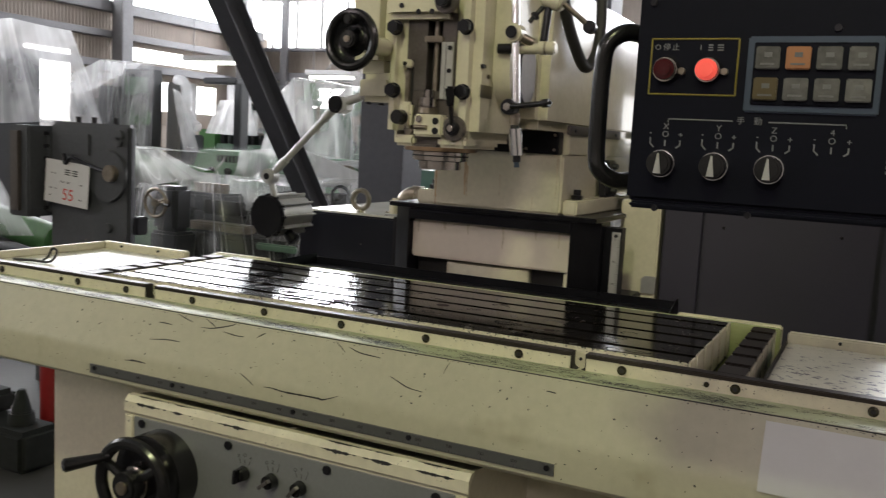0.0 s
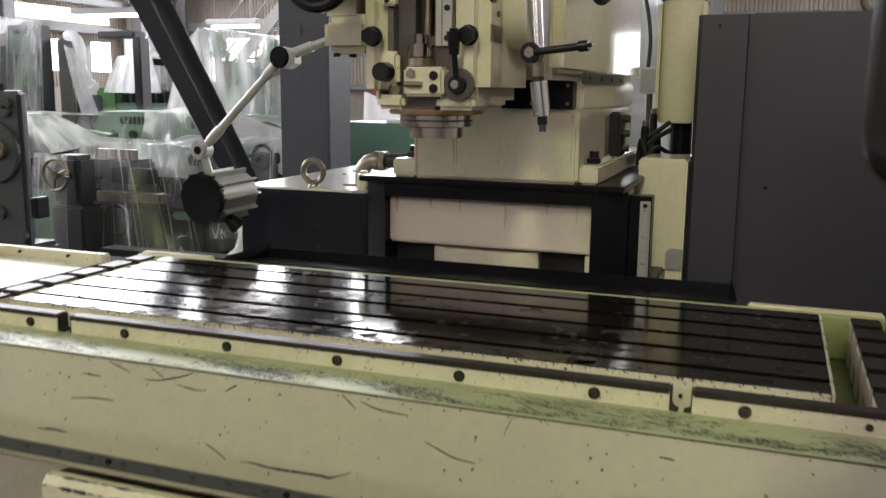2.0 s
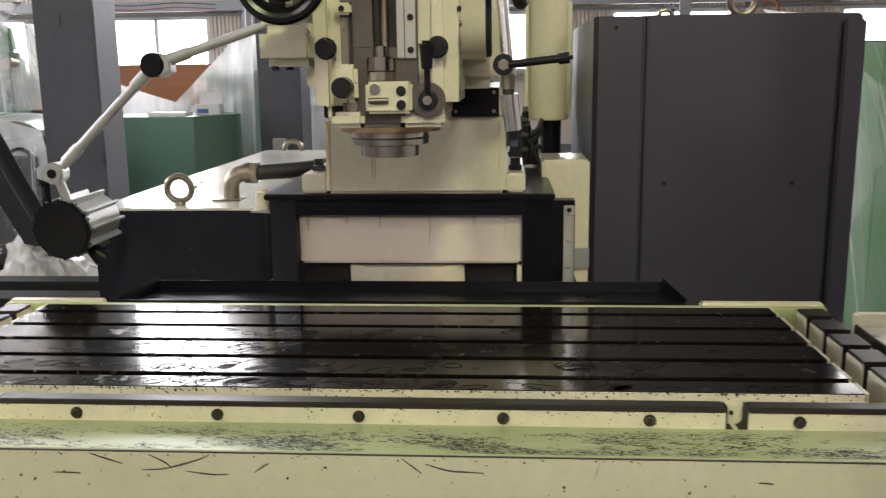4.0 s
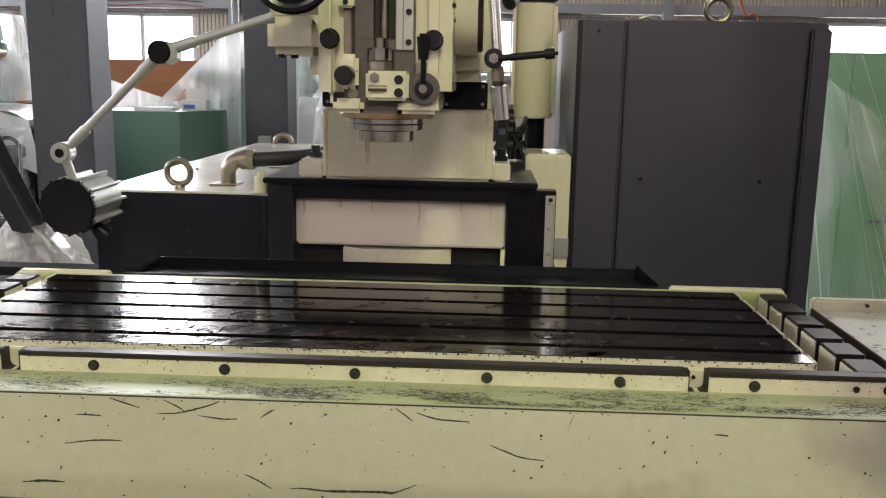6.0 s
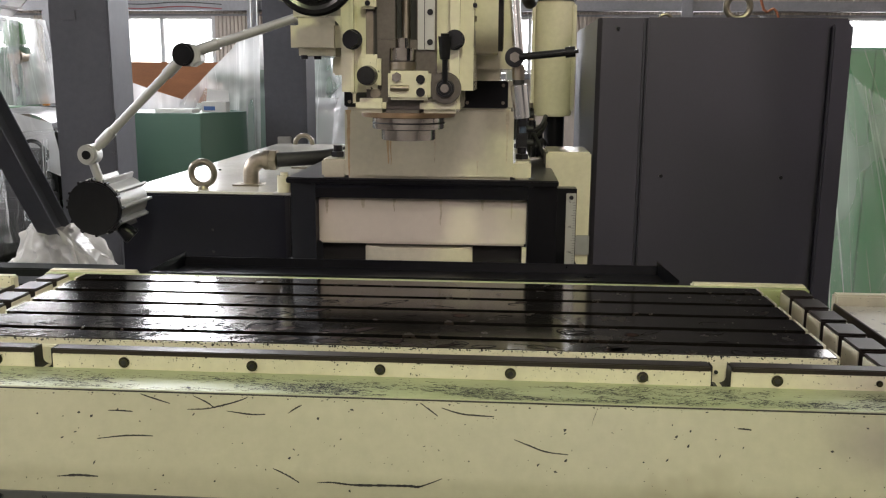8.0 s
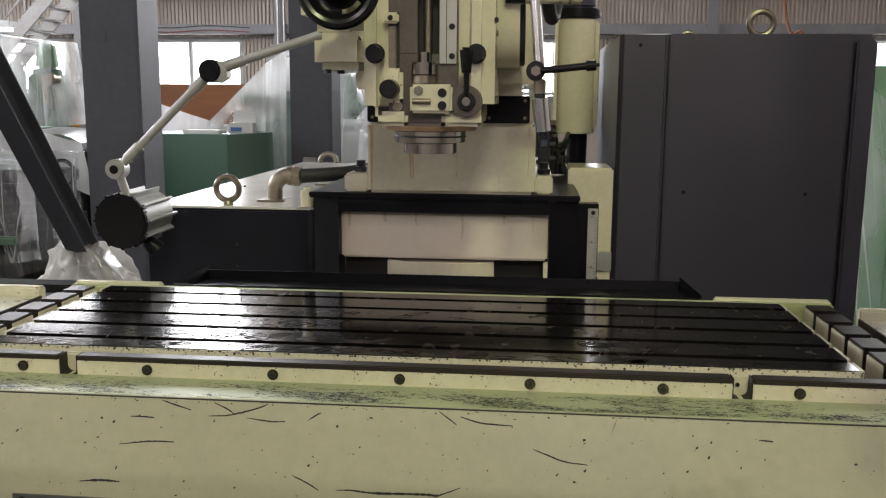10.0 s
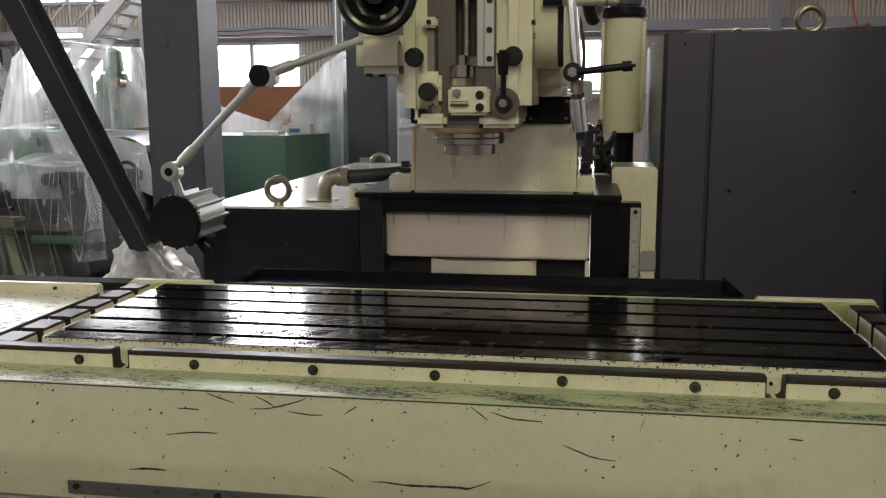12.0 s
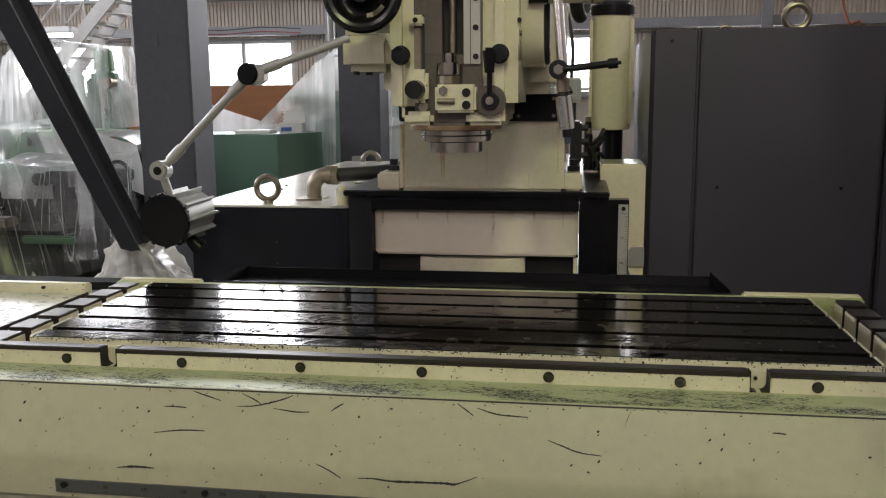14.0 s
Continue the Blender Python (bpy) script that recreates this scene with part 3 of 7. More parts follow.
for k in range(150):
    land = random.choice((0, 0, 0, 0, 1, 1, 1, 1, 2, 2, 3))
    ya, yb = lands[2 * land], lands[2 * land + 1]
    x, y = random.gauss(-0.16, 0.17) if k < 110 else random.uniform(TX0 + 0.03, TX1 - 0.03), random.uniform(ya + 0.006, yb - 0.006)
    if not TX0 + 0.03 < x < TX1 - 0.03:
        continue
    ln, wd, ang = random.uniform(0.008, 0.022), random.uniform(0.004, 0.012), random.uniform(-0.3, 0.8)
    loop = []
    for j in range(15):
        q = 2 * math.pi * j / 14 * random.choice((1.0, 1.0, 0.99))
        r = 1 + 0.35 * noise.noise(Vector((k * 3.1 + math.cos(q), math.sin(q), k)))
        u, v = ln * math.cos(q) * r, wd * math.sin(q) * r * (0.55 + 0.45 * abs(math.sin(q / 2)))
        loop.append(Vector((x + u * math.cos(ang) - v * math.sin(ang), min(yb - 0.002, max(ya + 0.002, y + u * math.sin(ang) + v * math.cos(ang))), TZ + 0.0003)))
    stop = 14 if k % 3 else random.randint(6, 11)
    for p, q in zip(loop[:stop], loop[1:stop + 1]):
        d = q - p
        w = Vector((-d.y, d.x, 0))
        if w.length > 1e-5:
            w = w.normalized() * random.uniform(0.0004, 0.0012)
            marks.faces.new([marks.verts.new(c) for c in (p - w, q - w, q + w, p + w)])
    if k % 5 == 0 and x > -0.2:
        fills.faces.new([fills.verts.new(c - Vector((0, 0, 0.00012))) for c in loop[:14]])
dried_oil = material("dried_black_oil", (0.006, 0.005, 0.005), 0.6, spec=0.08, vary=0.2)
tagged(part("oil_mark", marks, dried_oil, table, "dark dried oil outlines on the steel", smooth=None), kind="stuff")
tagged(part("rust_mark", fills, material("brown_oil_film", (0.022, 0.009, 0.006), 0.5, spec=0.1, vary=0.3, grain=200, stain=60), table, "brown rust patches on the steel", smooth=None), kind="stuff")
# trough floor and back rim
part("trough", box(-0.70, 0.70, -0.004, 0.44, 0.88, 0.899), oily, table, "oily green-tinged trough")
part("back_rim", box(-0.66, 0.66, 0.4215, 0.436, 0.90, 0.9655, 0.003), ledge_mat, table)
for a, b in ((-0.66, -0.5), (0.47, 0.66)):
    part("back_rim", box(a, b, 0.4365, 0.456, 0.90, 0.968, 0.003), cream_edge, table)


def ridge(x0, x1):
    part("ridge", box(x0, x1, 0.0, 0.020, 0.9, 0.9585, 0.001), cream_edge, table)
    part("ridge_top", box(x0 + 0.001, x1 - 0.001, -0.0006, 0.0200, 0.9587, 0.9655, 0.0012), ridge_steel, table, "bare dark machined strip")


NOTCHES = ((-0.452, -0.428), (0.404, 0.428))
ridge(-0.95, NOTCHES[0][0])
ridge(NOTCHES[0][1], NOTCHES[1][0])
ridge(NOTCHES[1][1], 0.95)
for a, b in NOTCHES:
    part("drain_lip", box(a - 0.004, b + 0.004, 0.0202, 0.0265, 0.90, 0.9630, 0.002), cream_edge, table, "cream lip behind the drain notch")
    part("drain_sill", box(a + 0.0005, b - 0.0005, -0.0003, 0.0198, 0.90, 0.9385, 0.002), cream_edge, table)
    for x0, x1 in ((a, a + 0.0012), (b - 0.0012, b)):
        part("notch_cheek", box(x0, x1, 0.0004, 0.0198, 0.9387, 0.9650), slot_shade, table, "cut side of the notch, its shade put into the colour")
    for x0, s_ in ((a + 0.0012, 1), (b - 0.0012, -1)):
        corner = [(x0, 0.9386), (x0 + s_ * 0.008, 0.9386)] + [(x0 + s_ * (0.008 - 0.008 * math.sin(radians(q))), 0.9466 - 0.008 * math.cos(radians(q))) for q in (22, 45, 68)] + [(x0, 0.9466)]
        part("notch_corner", prism(corner, 0.0004, 0.0198, 0.0, None, "xz"), slot_shade, table)
part("screw", cyl((0.414, 0.0195, 0.952), 0.0025, 0.003, "y", 10), oxide, table)
# ledge and apron, one cross-section along the table
part("ledge", prism([(0.0, 0.940), (-0.012, 0.9418), (-0.02, 0.9445), (-0.102, 0.9518), (-0.102, 0.935), (0.0, 0.93)], -0.95, 0.95), ledge_mat, table, "scuffed ledge below the screw row")
part("apron", prism([(-0.1022, 0.9516), (-0.1065, 0.949), (-0.1385, 0.876), (-0.1425, 0.864), (-0.1425, 0.818), (-0.137, 0.812), (0.0, 0.812), (0.0, 0.9298), (-0.1022, 0.9348)], -0.95, 0.95, 0.0), cream_apron_dim, table, "long cream apron with black scratches")
part("edge_line", tube([(-0.95, -0.1045, 0.9503), (0.95, -0.1045, 0.9503)], 0.0011, 6), ink, table, "worn dark paint edge")
for x, r in ((-0.858, 0.007), (-0.633, 0.007), (-0.501, 0.007), (-0.333, 0.007), (-0.167, 0.007), (-0.004, 0.007), (0.159, 0.007), (0.321, 0.007), (0.483, 0.007), (0.643, 0.007), (0.816, 0.007), (-0.680, 0.004), (0.604, 0.004)):
    socket_screw(x, 0.0, 0.9495, r, table)
# combs at both ends
for s in (-1, 1):
    xa, xb = s * 0.614, s * 0.650
    # blocks parted by T-shaped gaps: narrow above, wide at the foot
    ys = [0.0205] + [e for g in SLOTS for e in (g - 0.0150, g + 0.0030)] + [0.420]
    for k, (a, b) in enumerate(zip(ys[0::2], ys[1::2])):
        na, nb = a + (0.0065 if k else 0.0), b - (0.0065 if k < 5 else 0.0)
        shape = [(na, 0.90), (nb, 0.90), (nb, 0.926), (b, 0.929), (b, 0.9618), (a, 0.9618), (a, 0.929), (na, 0.926)]
        block = part("comb_block", prism(shape, min(xa, xb), max(xa, xb)), ridge_steel, table, "dark block with cream faces")
        for x0, x1 in ((xa - s * 0.0022, xa - s * 0.0002), (xb + s * 0.0002, xb + s * 0.0022)):
            part("painted_face", prism([(y, z - 0.0012 * (z > 0.95)) for y, z in shape], min(x0, x1), max(x0, x1)), cream_edge, block, "chipped cream face")
        part("block_top", box(min(xa, xb) - 0.0015, max(xa, xb) + 0.0015, a, b, 0.9620, 0.9652, 0.0012), ridge_steel, block, "bare machined top")
    part("tray_lip", box(min(s * 0.6735, s * 0.6765), max(s * 0.6735, s * 0.6765), 0.021, 0.352, 0.90, 0.9605, 0.0008), ridge_steel, table, "dark strip along the inner tray edge")
    # end tray with rim
    t0, t1 = s * 0.677, s * 0.95
    lo, hi = min(t0, t1), max(t0, t1)
    part("end_tray", box(lo, hi, 0.0205, 0.352, 0.9, 0.957, 0.003), scraped, table, "scraped cream end tray")
    part("tray_rim", box(lo, hi, 0.3525, 0.372, 0.9, 0.9745, 0.003), cream_edge, table)
    part("tray_rim", box(min(s * 0.935, s * 0.95), max(s * 0.935, s * 0.95), 0.021, 0.352, 0.9572, 0.9745, 0.003), cream_edge, table)
    part("end_wall", box(min(s * 0.70, s * 0.95), max(s * 0.70, s * 0.95), 0.021, 0.372, 0.812, 0.8995), cream, table)
    for x in (s * 0.76, s * 0.88):
        part("screw", cyl((x, 0.351, 0.967), 0.003, 0.006, "y", 10), oxide, table)
part("understructure", box(-0.698, 0.698, 0.001, 0.42, 0.80, 0.8795), cream, table)
# engraved rule under the apron
rule = part("rule", box(-0.438, 0.437, -0.1455, -0.1427, 0.8245, 0.8415, 0.0006), rule_grey, table, "etched grey steel rule")
for x in (-0.428, -0.245, 0.004, 0.211, 0.425):
    bm = cyl((x + 0.002, -0.1465, 0.835), 0.0042, 0.003, "y", 14, None, 0.0006)
    part("screw", bm, oxide, rule)
for k in range(0, 17):
    front_text("numeral", str(50 * k), 0.0062, -0.4215 + 0.05 * k, -0.1457, 0.8345, ink, rule)
ticks = bmesh.new()
for k in range(0, 166):
    h = 0.0045 if k % 10 == 0 else 0.003 if k % 5 == 0 else 0.002
    box(-0.4217 + 0.005 * k, -0.4213 + 0.005 * k, -0.1460, -0.1456, 0.8250, 0.8250 + h, bm=ticks)
tagged(part("tick_mark", ticks, ink, rule, smooth=None), kind="stuff")
plate = part("cover_plate", prism([(-0.1098, 0.9435), (-0.1385, 0.878), (-0.1430, 0.864), (-0.1455, 0.864), (-0.1412, 0.879), (-0.1120, 0.9445)], 0.697, 0.95), white_plate, table, "white sheet metal cover plate")


# scratches in the apron paint: thin worn lines that follow its slope
def apron_y(z):
    if z > 0.949:
        return -0.1055
    if z > 0.876:
        return -0.1065 - 0.032 * (0.949 - z) / 0.073
    return -0.1385 - 0.004 * min(1, (0.876 - z) / 0.012)


SCRATCHES = [
    ((-0.258, 0.949), (-0.241, 0.944), (-0.220, 0.9393)), ((-0.199, 0.9339), (-0.177, 0.9349), (-0.155, 0.9396), (-0.138, 0.9447), (-0.129, 0.949)),
    ((-0.292, 0.9303), (-0.263, 0.9297)), ((-0.153, 0.9335), (-0.126, 0.9304), (-0.108, 0.9312)), ((-0.082, 0.9330), (-0.067, 0.9417)),
    ((-0.301, 0.9009), (-0.267, 0.9045), (-0.236, 0.9054)), ((-0.344, 0.8600), (-0.320, 0.8623), (-0.296, 0.8617)), ((-0.095, 0.8771), (-0.079, 0.8704), (-0.064, 0.8632)),
    ((-0.044, 0.8639), (-0.026, 0.8645), (-0.002, 0.8626), (0.034, 0.8634), (0.060, 0.8638), (0.070, 0.8632), (0.084, 0.8677), (0.096, 0.8726)),
    ((0.067, 0.949), (0.080, 0.9405), (0.089, 0.9350)), ((0.093, 0.9435), (0.117, 0.9375), (0.152, 0.9362)), ((0.175, 0.9140), (0.192, 0.9080), (0.210, 0.9026), (0.235, 0.9006)),
    ((0.268, 0.9486), (0.263, 0.9368), (0.261, 0.9299)), ((-0.196, 0.949), (-0.178, 0.9417), (-0.167, 0.9360)), ((0.42, 0.932), (0.435, 0.931)),
]
bm = bmesh.new()
for pts in SCRATCHES:
    line = [(x - 0.012, 0, z) for x, z in pts]
    path = [Vector((p[0], apron_y(p[2]) - 0.0002, p[2])) for p in smooth_path(line, 7)]
    n = len(path)
    for i in range(n - 1):
        w0, w1 = (0.0013 * (0.3 + math.sin(math.pi * (i + k) / n)) * random.uniform(0.6, 1.15) for k in (0, 1))
        vs = [bm.verts.new(path[i] + Vector((0, 0, w0))), bm.verts.new(path[i] - Vector((0, 0, w0))), bm.verts.new(path[i + 1] - Vector((0, 0, w1))), bm.verts.new(path[i + 1] + Vector((0, 0, w1)))]
        bm.faces.new(vs)
tagged(part("paint_scratch", bm, ink, table, "black scratches through the cream paint", smooth=None), kind="stuff")
# small chips in the paint of the apron, denser along its top edge
def fleck(bm, p, ux, uz, ln, wd, ang):
    """An irregular five-sided chip about p in the plane of ux and uz."""
    c, s_ = math.cos(ang), math.sin(ang)
    vs = []
    for k in range(5):
        a = 2 * math.pi * k / 5 + random.uniform(-0.4, 0.4)
        q, w = ln * math.cos(a) * random.uniform(0.5, 1.1), wd * math.sin(a) * random.uniform(0.5, 1.1)
        vs.append(bm.verts.new(p + ux * (q * c - w * s_) + uz * (q * s_ + w * c)))
    bm.faces.new(vs)


X_, Z_, Y_ = Vector((1, 0, 0)), Vector((0, 0, 1)), Vector((0, 1, 0))
bm = bmesh.new()
for k in range(760):
    if k < 430:
        x, z = random.uniform(-0.93, 0.93), random.uniform(0.815, 0.946)
        ln = 0.0006 + 0.0024 * random.random() ** 3
        ang = random.choice((random.uniform(0.6, 1.4), random.uniform(-0.5, 0.5), random.uniform(0, 3)))
    else:
        x, z = random.uniform(-0.94, 0.94), 0.9495 - 0.0035 * random.random() ** 2
        ln, ang = 0.0005 + 0.0016 * random.random() ** 2, random.uniform(-0.4, 0.4)
    if x > 0.69 and z < 0.946:
        continue
    slope = Vector((0, 0.032, 0.073)).normalized() if z > 0.876 else Z_
    fleck(bm, Vector((x, apron_y(z) - 0.0003, z)), X_, slope, ln, ln * random.uniform(0.3, 0.8), ang)
tagged(part("paint_chip", bm, ink, table, "small dark chips in the cream paint", smooth=None), kind="stuff")
bm = bmesh.new()
for k in range(1100):
    x = random.uniform(TX0, TX1)
    z = 0.9654 - 0.03 * random.random() ** 4
    ln = 0.0005 + 0.0022 * random.random() ** 3
    fleck(bm, Vector((x, TY0 - 0.0033, z)), X_, Z_, ln, ln * random.uniform(0.4, 0.9), random.uniform(0, 3))
for k in range(700):
    x, z = random.uniform(-0.94, 0.94), random.choice((0.9585 - 0.005 * random.random() ** 3, random.uniform(0.942, 0.958)))
    if any(a_ - 0.004 < x < b_ + 0.004 for a_, b_ in NOTCHES):
        continue
    ln = 0.0004 + 0.0013 * random.random() ** 3
    fleck(bm, Vector((x, -0.0004, z)), X_, Z_, ln, ln * random.uniform(0.4, 0.9), random.uniform(0, 3))
tagged(part("edge_chip", bm, ink, table, "small dark chips along the bed edges", smooth=None), kind="stuff")
# fine scuffs along the ledge, thickest towards its outer edge
bm = bmesh.new()
for _ in range(24000):
    x, u = random.uniform(-0.94, 0.94), random.betavariate(2.6, 1.5)
    y = -0.015 - 0.086 * u
    z = 0.9445 + (0.9518 - 0.9445) * (-0.02 - y) / 0.082 + 0.0004
    if y > -0.02:
        z = 0.9436
    if noise.noise(Vector((x * 9, y * 22, 0))) + 0.6 * noise.noise(Vector((x * 40, y * 90, 3))) < random.uniform(-0.25, 0.35):
        continue
    ln, w = 0.0006 + 0.0045 * random.random() ** 3, random.uniform(0.0003, 0.0009)
    ang = random.gauss(0.0, 0.22)
    dx, dy = ln * math.cos(ang), ln * math.sin(ang)
    vs = [bm.verts.new((x - dx, y - dy - w, z)), bm.verts.new((x + dx, y + dy - w * 0.3, z)), bm.verts.new((x + dx, y + dy + w * 0.3, z)), bm.verts.new((x - dx, y - dy + w, z))]
    bm.faces.new(vs)
tagged(part("ledge_scuff", bm, ink, table, "dark scuffs worn along the ledge", smooth=None), kind="stuff")
# small cable clip lying on the tray
clip = thing("cable_tie", "small black cable tie lying on the end tray", "cable tie")
part("loop", tube(smooth_path([(-0.90, 0.06, 0.9605), (-0.86, 0.075, 0.961), (-0.815, 0.085, 0.962), (-0.80, 0.09, 0.985), (-0.815, 0.09, 0.99), (-0.825, 0.088, 0.972), (-0.84, 0.085, 0.9605)]), 0.0028, 8), rubber, clip)

# ---------------- milling machine: knee housing, saddle and base ----------------
knee = thing("knee_housing", "cream knee housing with grey switch panel and chipped top edge", "machine housing", at=(-0.034, 0.066, -0.025))
part("housing", prism([(-0.20, 0.15), (-0.215, 0.17), (-0.215, 0.808), (-0.2, 0.826), (-0.02, 0.7975), (0.09, 0.7975), (0.09, 0.15)], -0.305, 0.347, 0.0), cream, knee)
part("top_edge", prism([(-0.2155, 0.795), (-0.2205, 0.80), (-0.2205, 0.818), (-0.212, 0.8275), (-0.1995, 0.827), (-0.2148, 0.809)], -0.309, 0.351), cream_edge, knee, "badly chipped top edge")
bm = bmesh.new()
for y, z, up in ((-0.2208, 0.8172, Z_), (-0.2120, 0.8277, Vector((0, 1, 0.0)))):
    last = None
    for k in range(330):
        x = -0.305 + 0.652 * k / 329
        n = noise.noise(Vector((x * 22, z * 9, 4))) + 0.7 * noise.noise(Vector((x * 90, z * 7, 8)))
        w = max(0.0, n + 0.45 * noise.noise(Vector((x * 5, 3, z))) + 0.02) * 0.0085 * random.uniform(0.6, 1.3)
        here = (bm.verts.new(Vector((x, y, z)) + up * w * 0.35), bm.verts.new(Vector((x, y, z)) - up * w * 0.65))
        if last and w > 0.0002:
            bm.faces.new((last[0], last[1], here[1], here[0]))
        last = here
tagged(part("edge_chip", bm, ink, knee, "dark chips along the top edge", smooth=None), kind="stuff")
for x in (-0.309, 0.331):
    part("side_frame", box(x, x + 0.020, -0.2205, -0.2155, 0.30, 0.794, 0.002), cream_edge, knee)
# dark plate added where the apron's overhang shades the top
part("top_film", prism([(-0.198, 0.8268), (-0.03, 0.8002), (-0.03, 0.7994), (-0.198, 0.826)], -0.300, 0.342), knee_shade, knee, "green-black plate painted as the apron's shade")
part("switch_panel", box(-0.288, 0.33, -0.2185, -0.2155, 0.33, 0.793, 0.001), panel_grey, knee, "grey metal switch panel")
for x in (-0.269, -0.08, 0.112, 0.30):
    part("panel_screw", cyl((x, -0.220, 0.783), 0.0075, 0.004, "y", 16, None, 0.001), oxide, knee)
for k, x in enumerate((-0.046, 0.010, 0.065)):
    knob = part("selector_knob", cyl((x, -0.228, 0.744), 0.0125, 0.018, "y", 24, 0.0105, 0.002), bakelite, knee)
    bm = box(x - 0.003, x + 0.003, -0.247, -0.237, 0.733, 0.756, 0.001)
    bmesh.ops.rotate(bm, cent=(x, 0, 0.744), matrix=Matrix.Rotation(radians((5, 50, 40)[k]), 3, "Y"), verts=bm.verts)
    part("pointer", bm, oxide if k == 0 else steel, knob)
    for j, ch in enumerate((("X", "O", "4"), ("O", "Z", "I"), ("O", "Y", "I"))[k]):
        front_text("legend", ch, 0.0085, x + (-0.012, 0.0, 0.012)[j], -0.2187, (0.770, 0.773, 0.770)[j], ink, knob)
        part("mark", rod((x + (-0.011, 0, 0.011)[j], -0.2187, 0.766), (x + (-0.008, 0, 0.008)[j], -0.2187, 0.758), 0.0006, 6), ink, knob)


def handwheel(name, label, x, y, z, r, handle_to, dial=True):
    """A spoked handwheel whose axle runs along y."""
    t = thing(name, label, "handwheel", "handwheels on the machine", at=(-0.034, 0.066, -0.025))
    if dial:
        part("dial", cyl((x, y + 0.055, z), r * 1.05, 0.05, "y", 40, None, 0.003), bakelite, t)
        part("sleeve", cyl((x, y + 0.018, z), r * 0.42, 0.03, "y", 32, None, 0.002), steel, t)
    part("rim", ring((x, y, z), r, 0.0105, "xz", 48), bakelite, t)
    part("hub", cyl((x, y - 0.004, z), r * 0.36, 0.034, "y", 32, None, 0.003), bakelite, t)
    part("boss", cyl((x, y - 0.0225, z), r * 0.16, 0.006, "y", 20, None, 0.001), old_steel, t)
    for a in (35, 155, 275):
        d = Vector((math.cos(radians(a)), 0, math.sin(radians(a))))
        part("spoke", rod(Vector((x, y, z)) + d * r * 0.3, Vector((x, y, z)) + d * r * 0.97, 0.008, 10), bakelite, t)
    if handle_to:
        a = Vector(handle_to[0])
        part("handle", rod(a, handle_to[1], 0.0075, 16, 0.0115, bevel=0.003), bakelite, t)
    return t


handwheel("handwheel", "black spoked handwheel with dial on the knee panel", -0.214, -0.295, 0.712, 0.068, ((-0.262, -0.297, 0.750), (-0.292, -0.365, 0.748)))
handwheel("handwheel", "black spoked handwheel low on the knee panel", 0.215, -0.275, 0.690, 0.060, None)
part("dial_mount", cyl((-0.214, -0.226, 0.712), 0.05, 0.019, "y", 32), oxide, knee)
part("dial_mount", cyl((0.215, -0.206, 0.690), 0.05, 0.029, "y", 32), oxide, knee)

base = thing("cast_pedestal", "cream cast machine pedestal on the floor", "machine pedestal")
part("pedestal", box(-0.62, 0.62, 0.10, 1.3, 0.0, 0.7995, 0.012), cream, base)
part("side_guard", box(-0.86, -0.626, 0.13, 0.40, 0.05, 0.811, 0.006), cream, base)
part("side_guard", box(0.626, 0.86, 0.13, 0.40, 0.05, 0.811, 0.006), cream, base)
part("foot_flange", box(-0.7, 0.7, 0.06, 1.34, 0.0, 0.049, 0.006), cream, base)
part("rear_casting", box(-0.30, 0.30, 0.66, 1.295, 0.8005, 0.935, 0.004), black, base)
part("hand_nut", cyl((0.03, -0.19, 0.8245), 0.012, 0.008, "z", 20, 0.007, 0.002), old_steel, knee)

# ---------------- way cover behind the table ----------------
cover = thing("way_cover", "ivory beam in a black sheet-metal way cover", "machine cover", at=(-0.002, 0.018, 0.002))
part("beam", box(-0.207, 0.194, 0.604, 0.66, 0.989, 1.079, 0.004), ivory, cover, "ivory painted beam with rust stains")
part("front_strip", prism([(0.583, 1.081), (0.583, 1.10), (0.590, 1.106), (0.655, 1.106), (0.655, 1.081)], -0.208, 0.195), black, cover)
part("top_plate", box(-0.266, 0.252, 0.588, 1.21, 1.1065, 1.1175, 0.002), black, cover, "black top plate with oily shine")
part("corner_post", prism([(-0.267, 0.70), (-0.267, 0.632), (-0.245, 0.612), (-0.2085, 0.585), (-0.2085, 0.70)], 0.935, 1.106, 0.0, None, "xy"), black, cover)
part("corner_post", prism([(0.1955, 0.70), (0.1955, 0.585), (0.232, 0.612), (0.252, 0.632), (0.252, 0.70)], 0.935, 1.106, 0.0, None, "xy"), black, cover)
part("side_plate", box(0.2525, 0.292, 0.655, 0.69, 0.93, 1.096, 0.001), black, cover)
part("recess", box(-0.2075, 0.1945, 0.645, 0.66, 0.935, 0.9885), slot_shade, cover)
part("inner_rail", box(0.186, 0.194, 0.59, 0.604, 0.937, 0.9885), cream, cover)
part("slide_block", prism([(-0.119, 0.645), (-0.119, 0.622), (-0.082, 0.598), (0.048, 0.598), (0.091, 0.622), (0.091, 0.645)], 0.936, 0.983, 0.002, None, "xy"), cream, cover, "cream slide block under the beam")
part("wiper_lip", box(-0.215, 0.20, 0.57, 0.60, 0.928, 0.9352, 0.002), black, cover)
for x in (-0.2, 0.0, 0.18):
    part("screw", cyl((x, 0.6, 0.9365), 0.003, 0.003, "z", 10), oxide, cover)
vrule = part("rule", box(0.2715, 0.2905, 0.651, 0.6545, 0.935, 1.087, 0.0008), pale_rule, cover, "pale metal vertical rule")
part("screw", cyl((0.281, 0.6495, 1.079), 0.0042, 0.003, "y", 14), oxide, vrule)
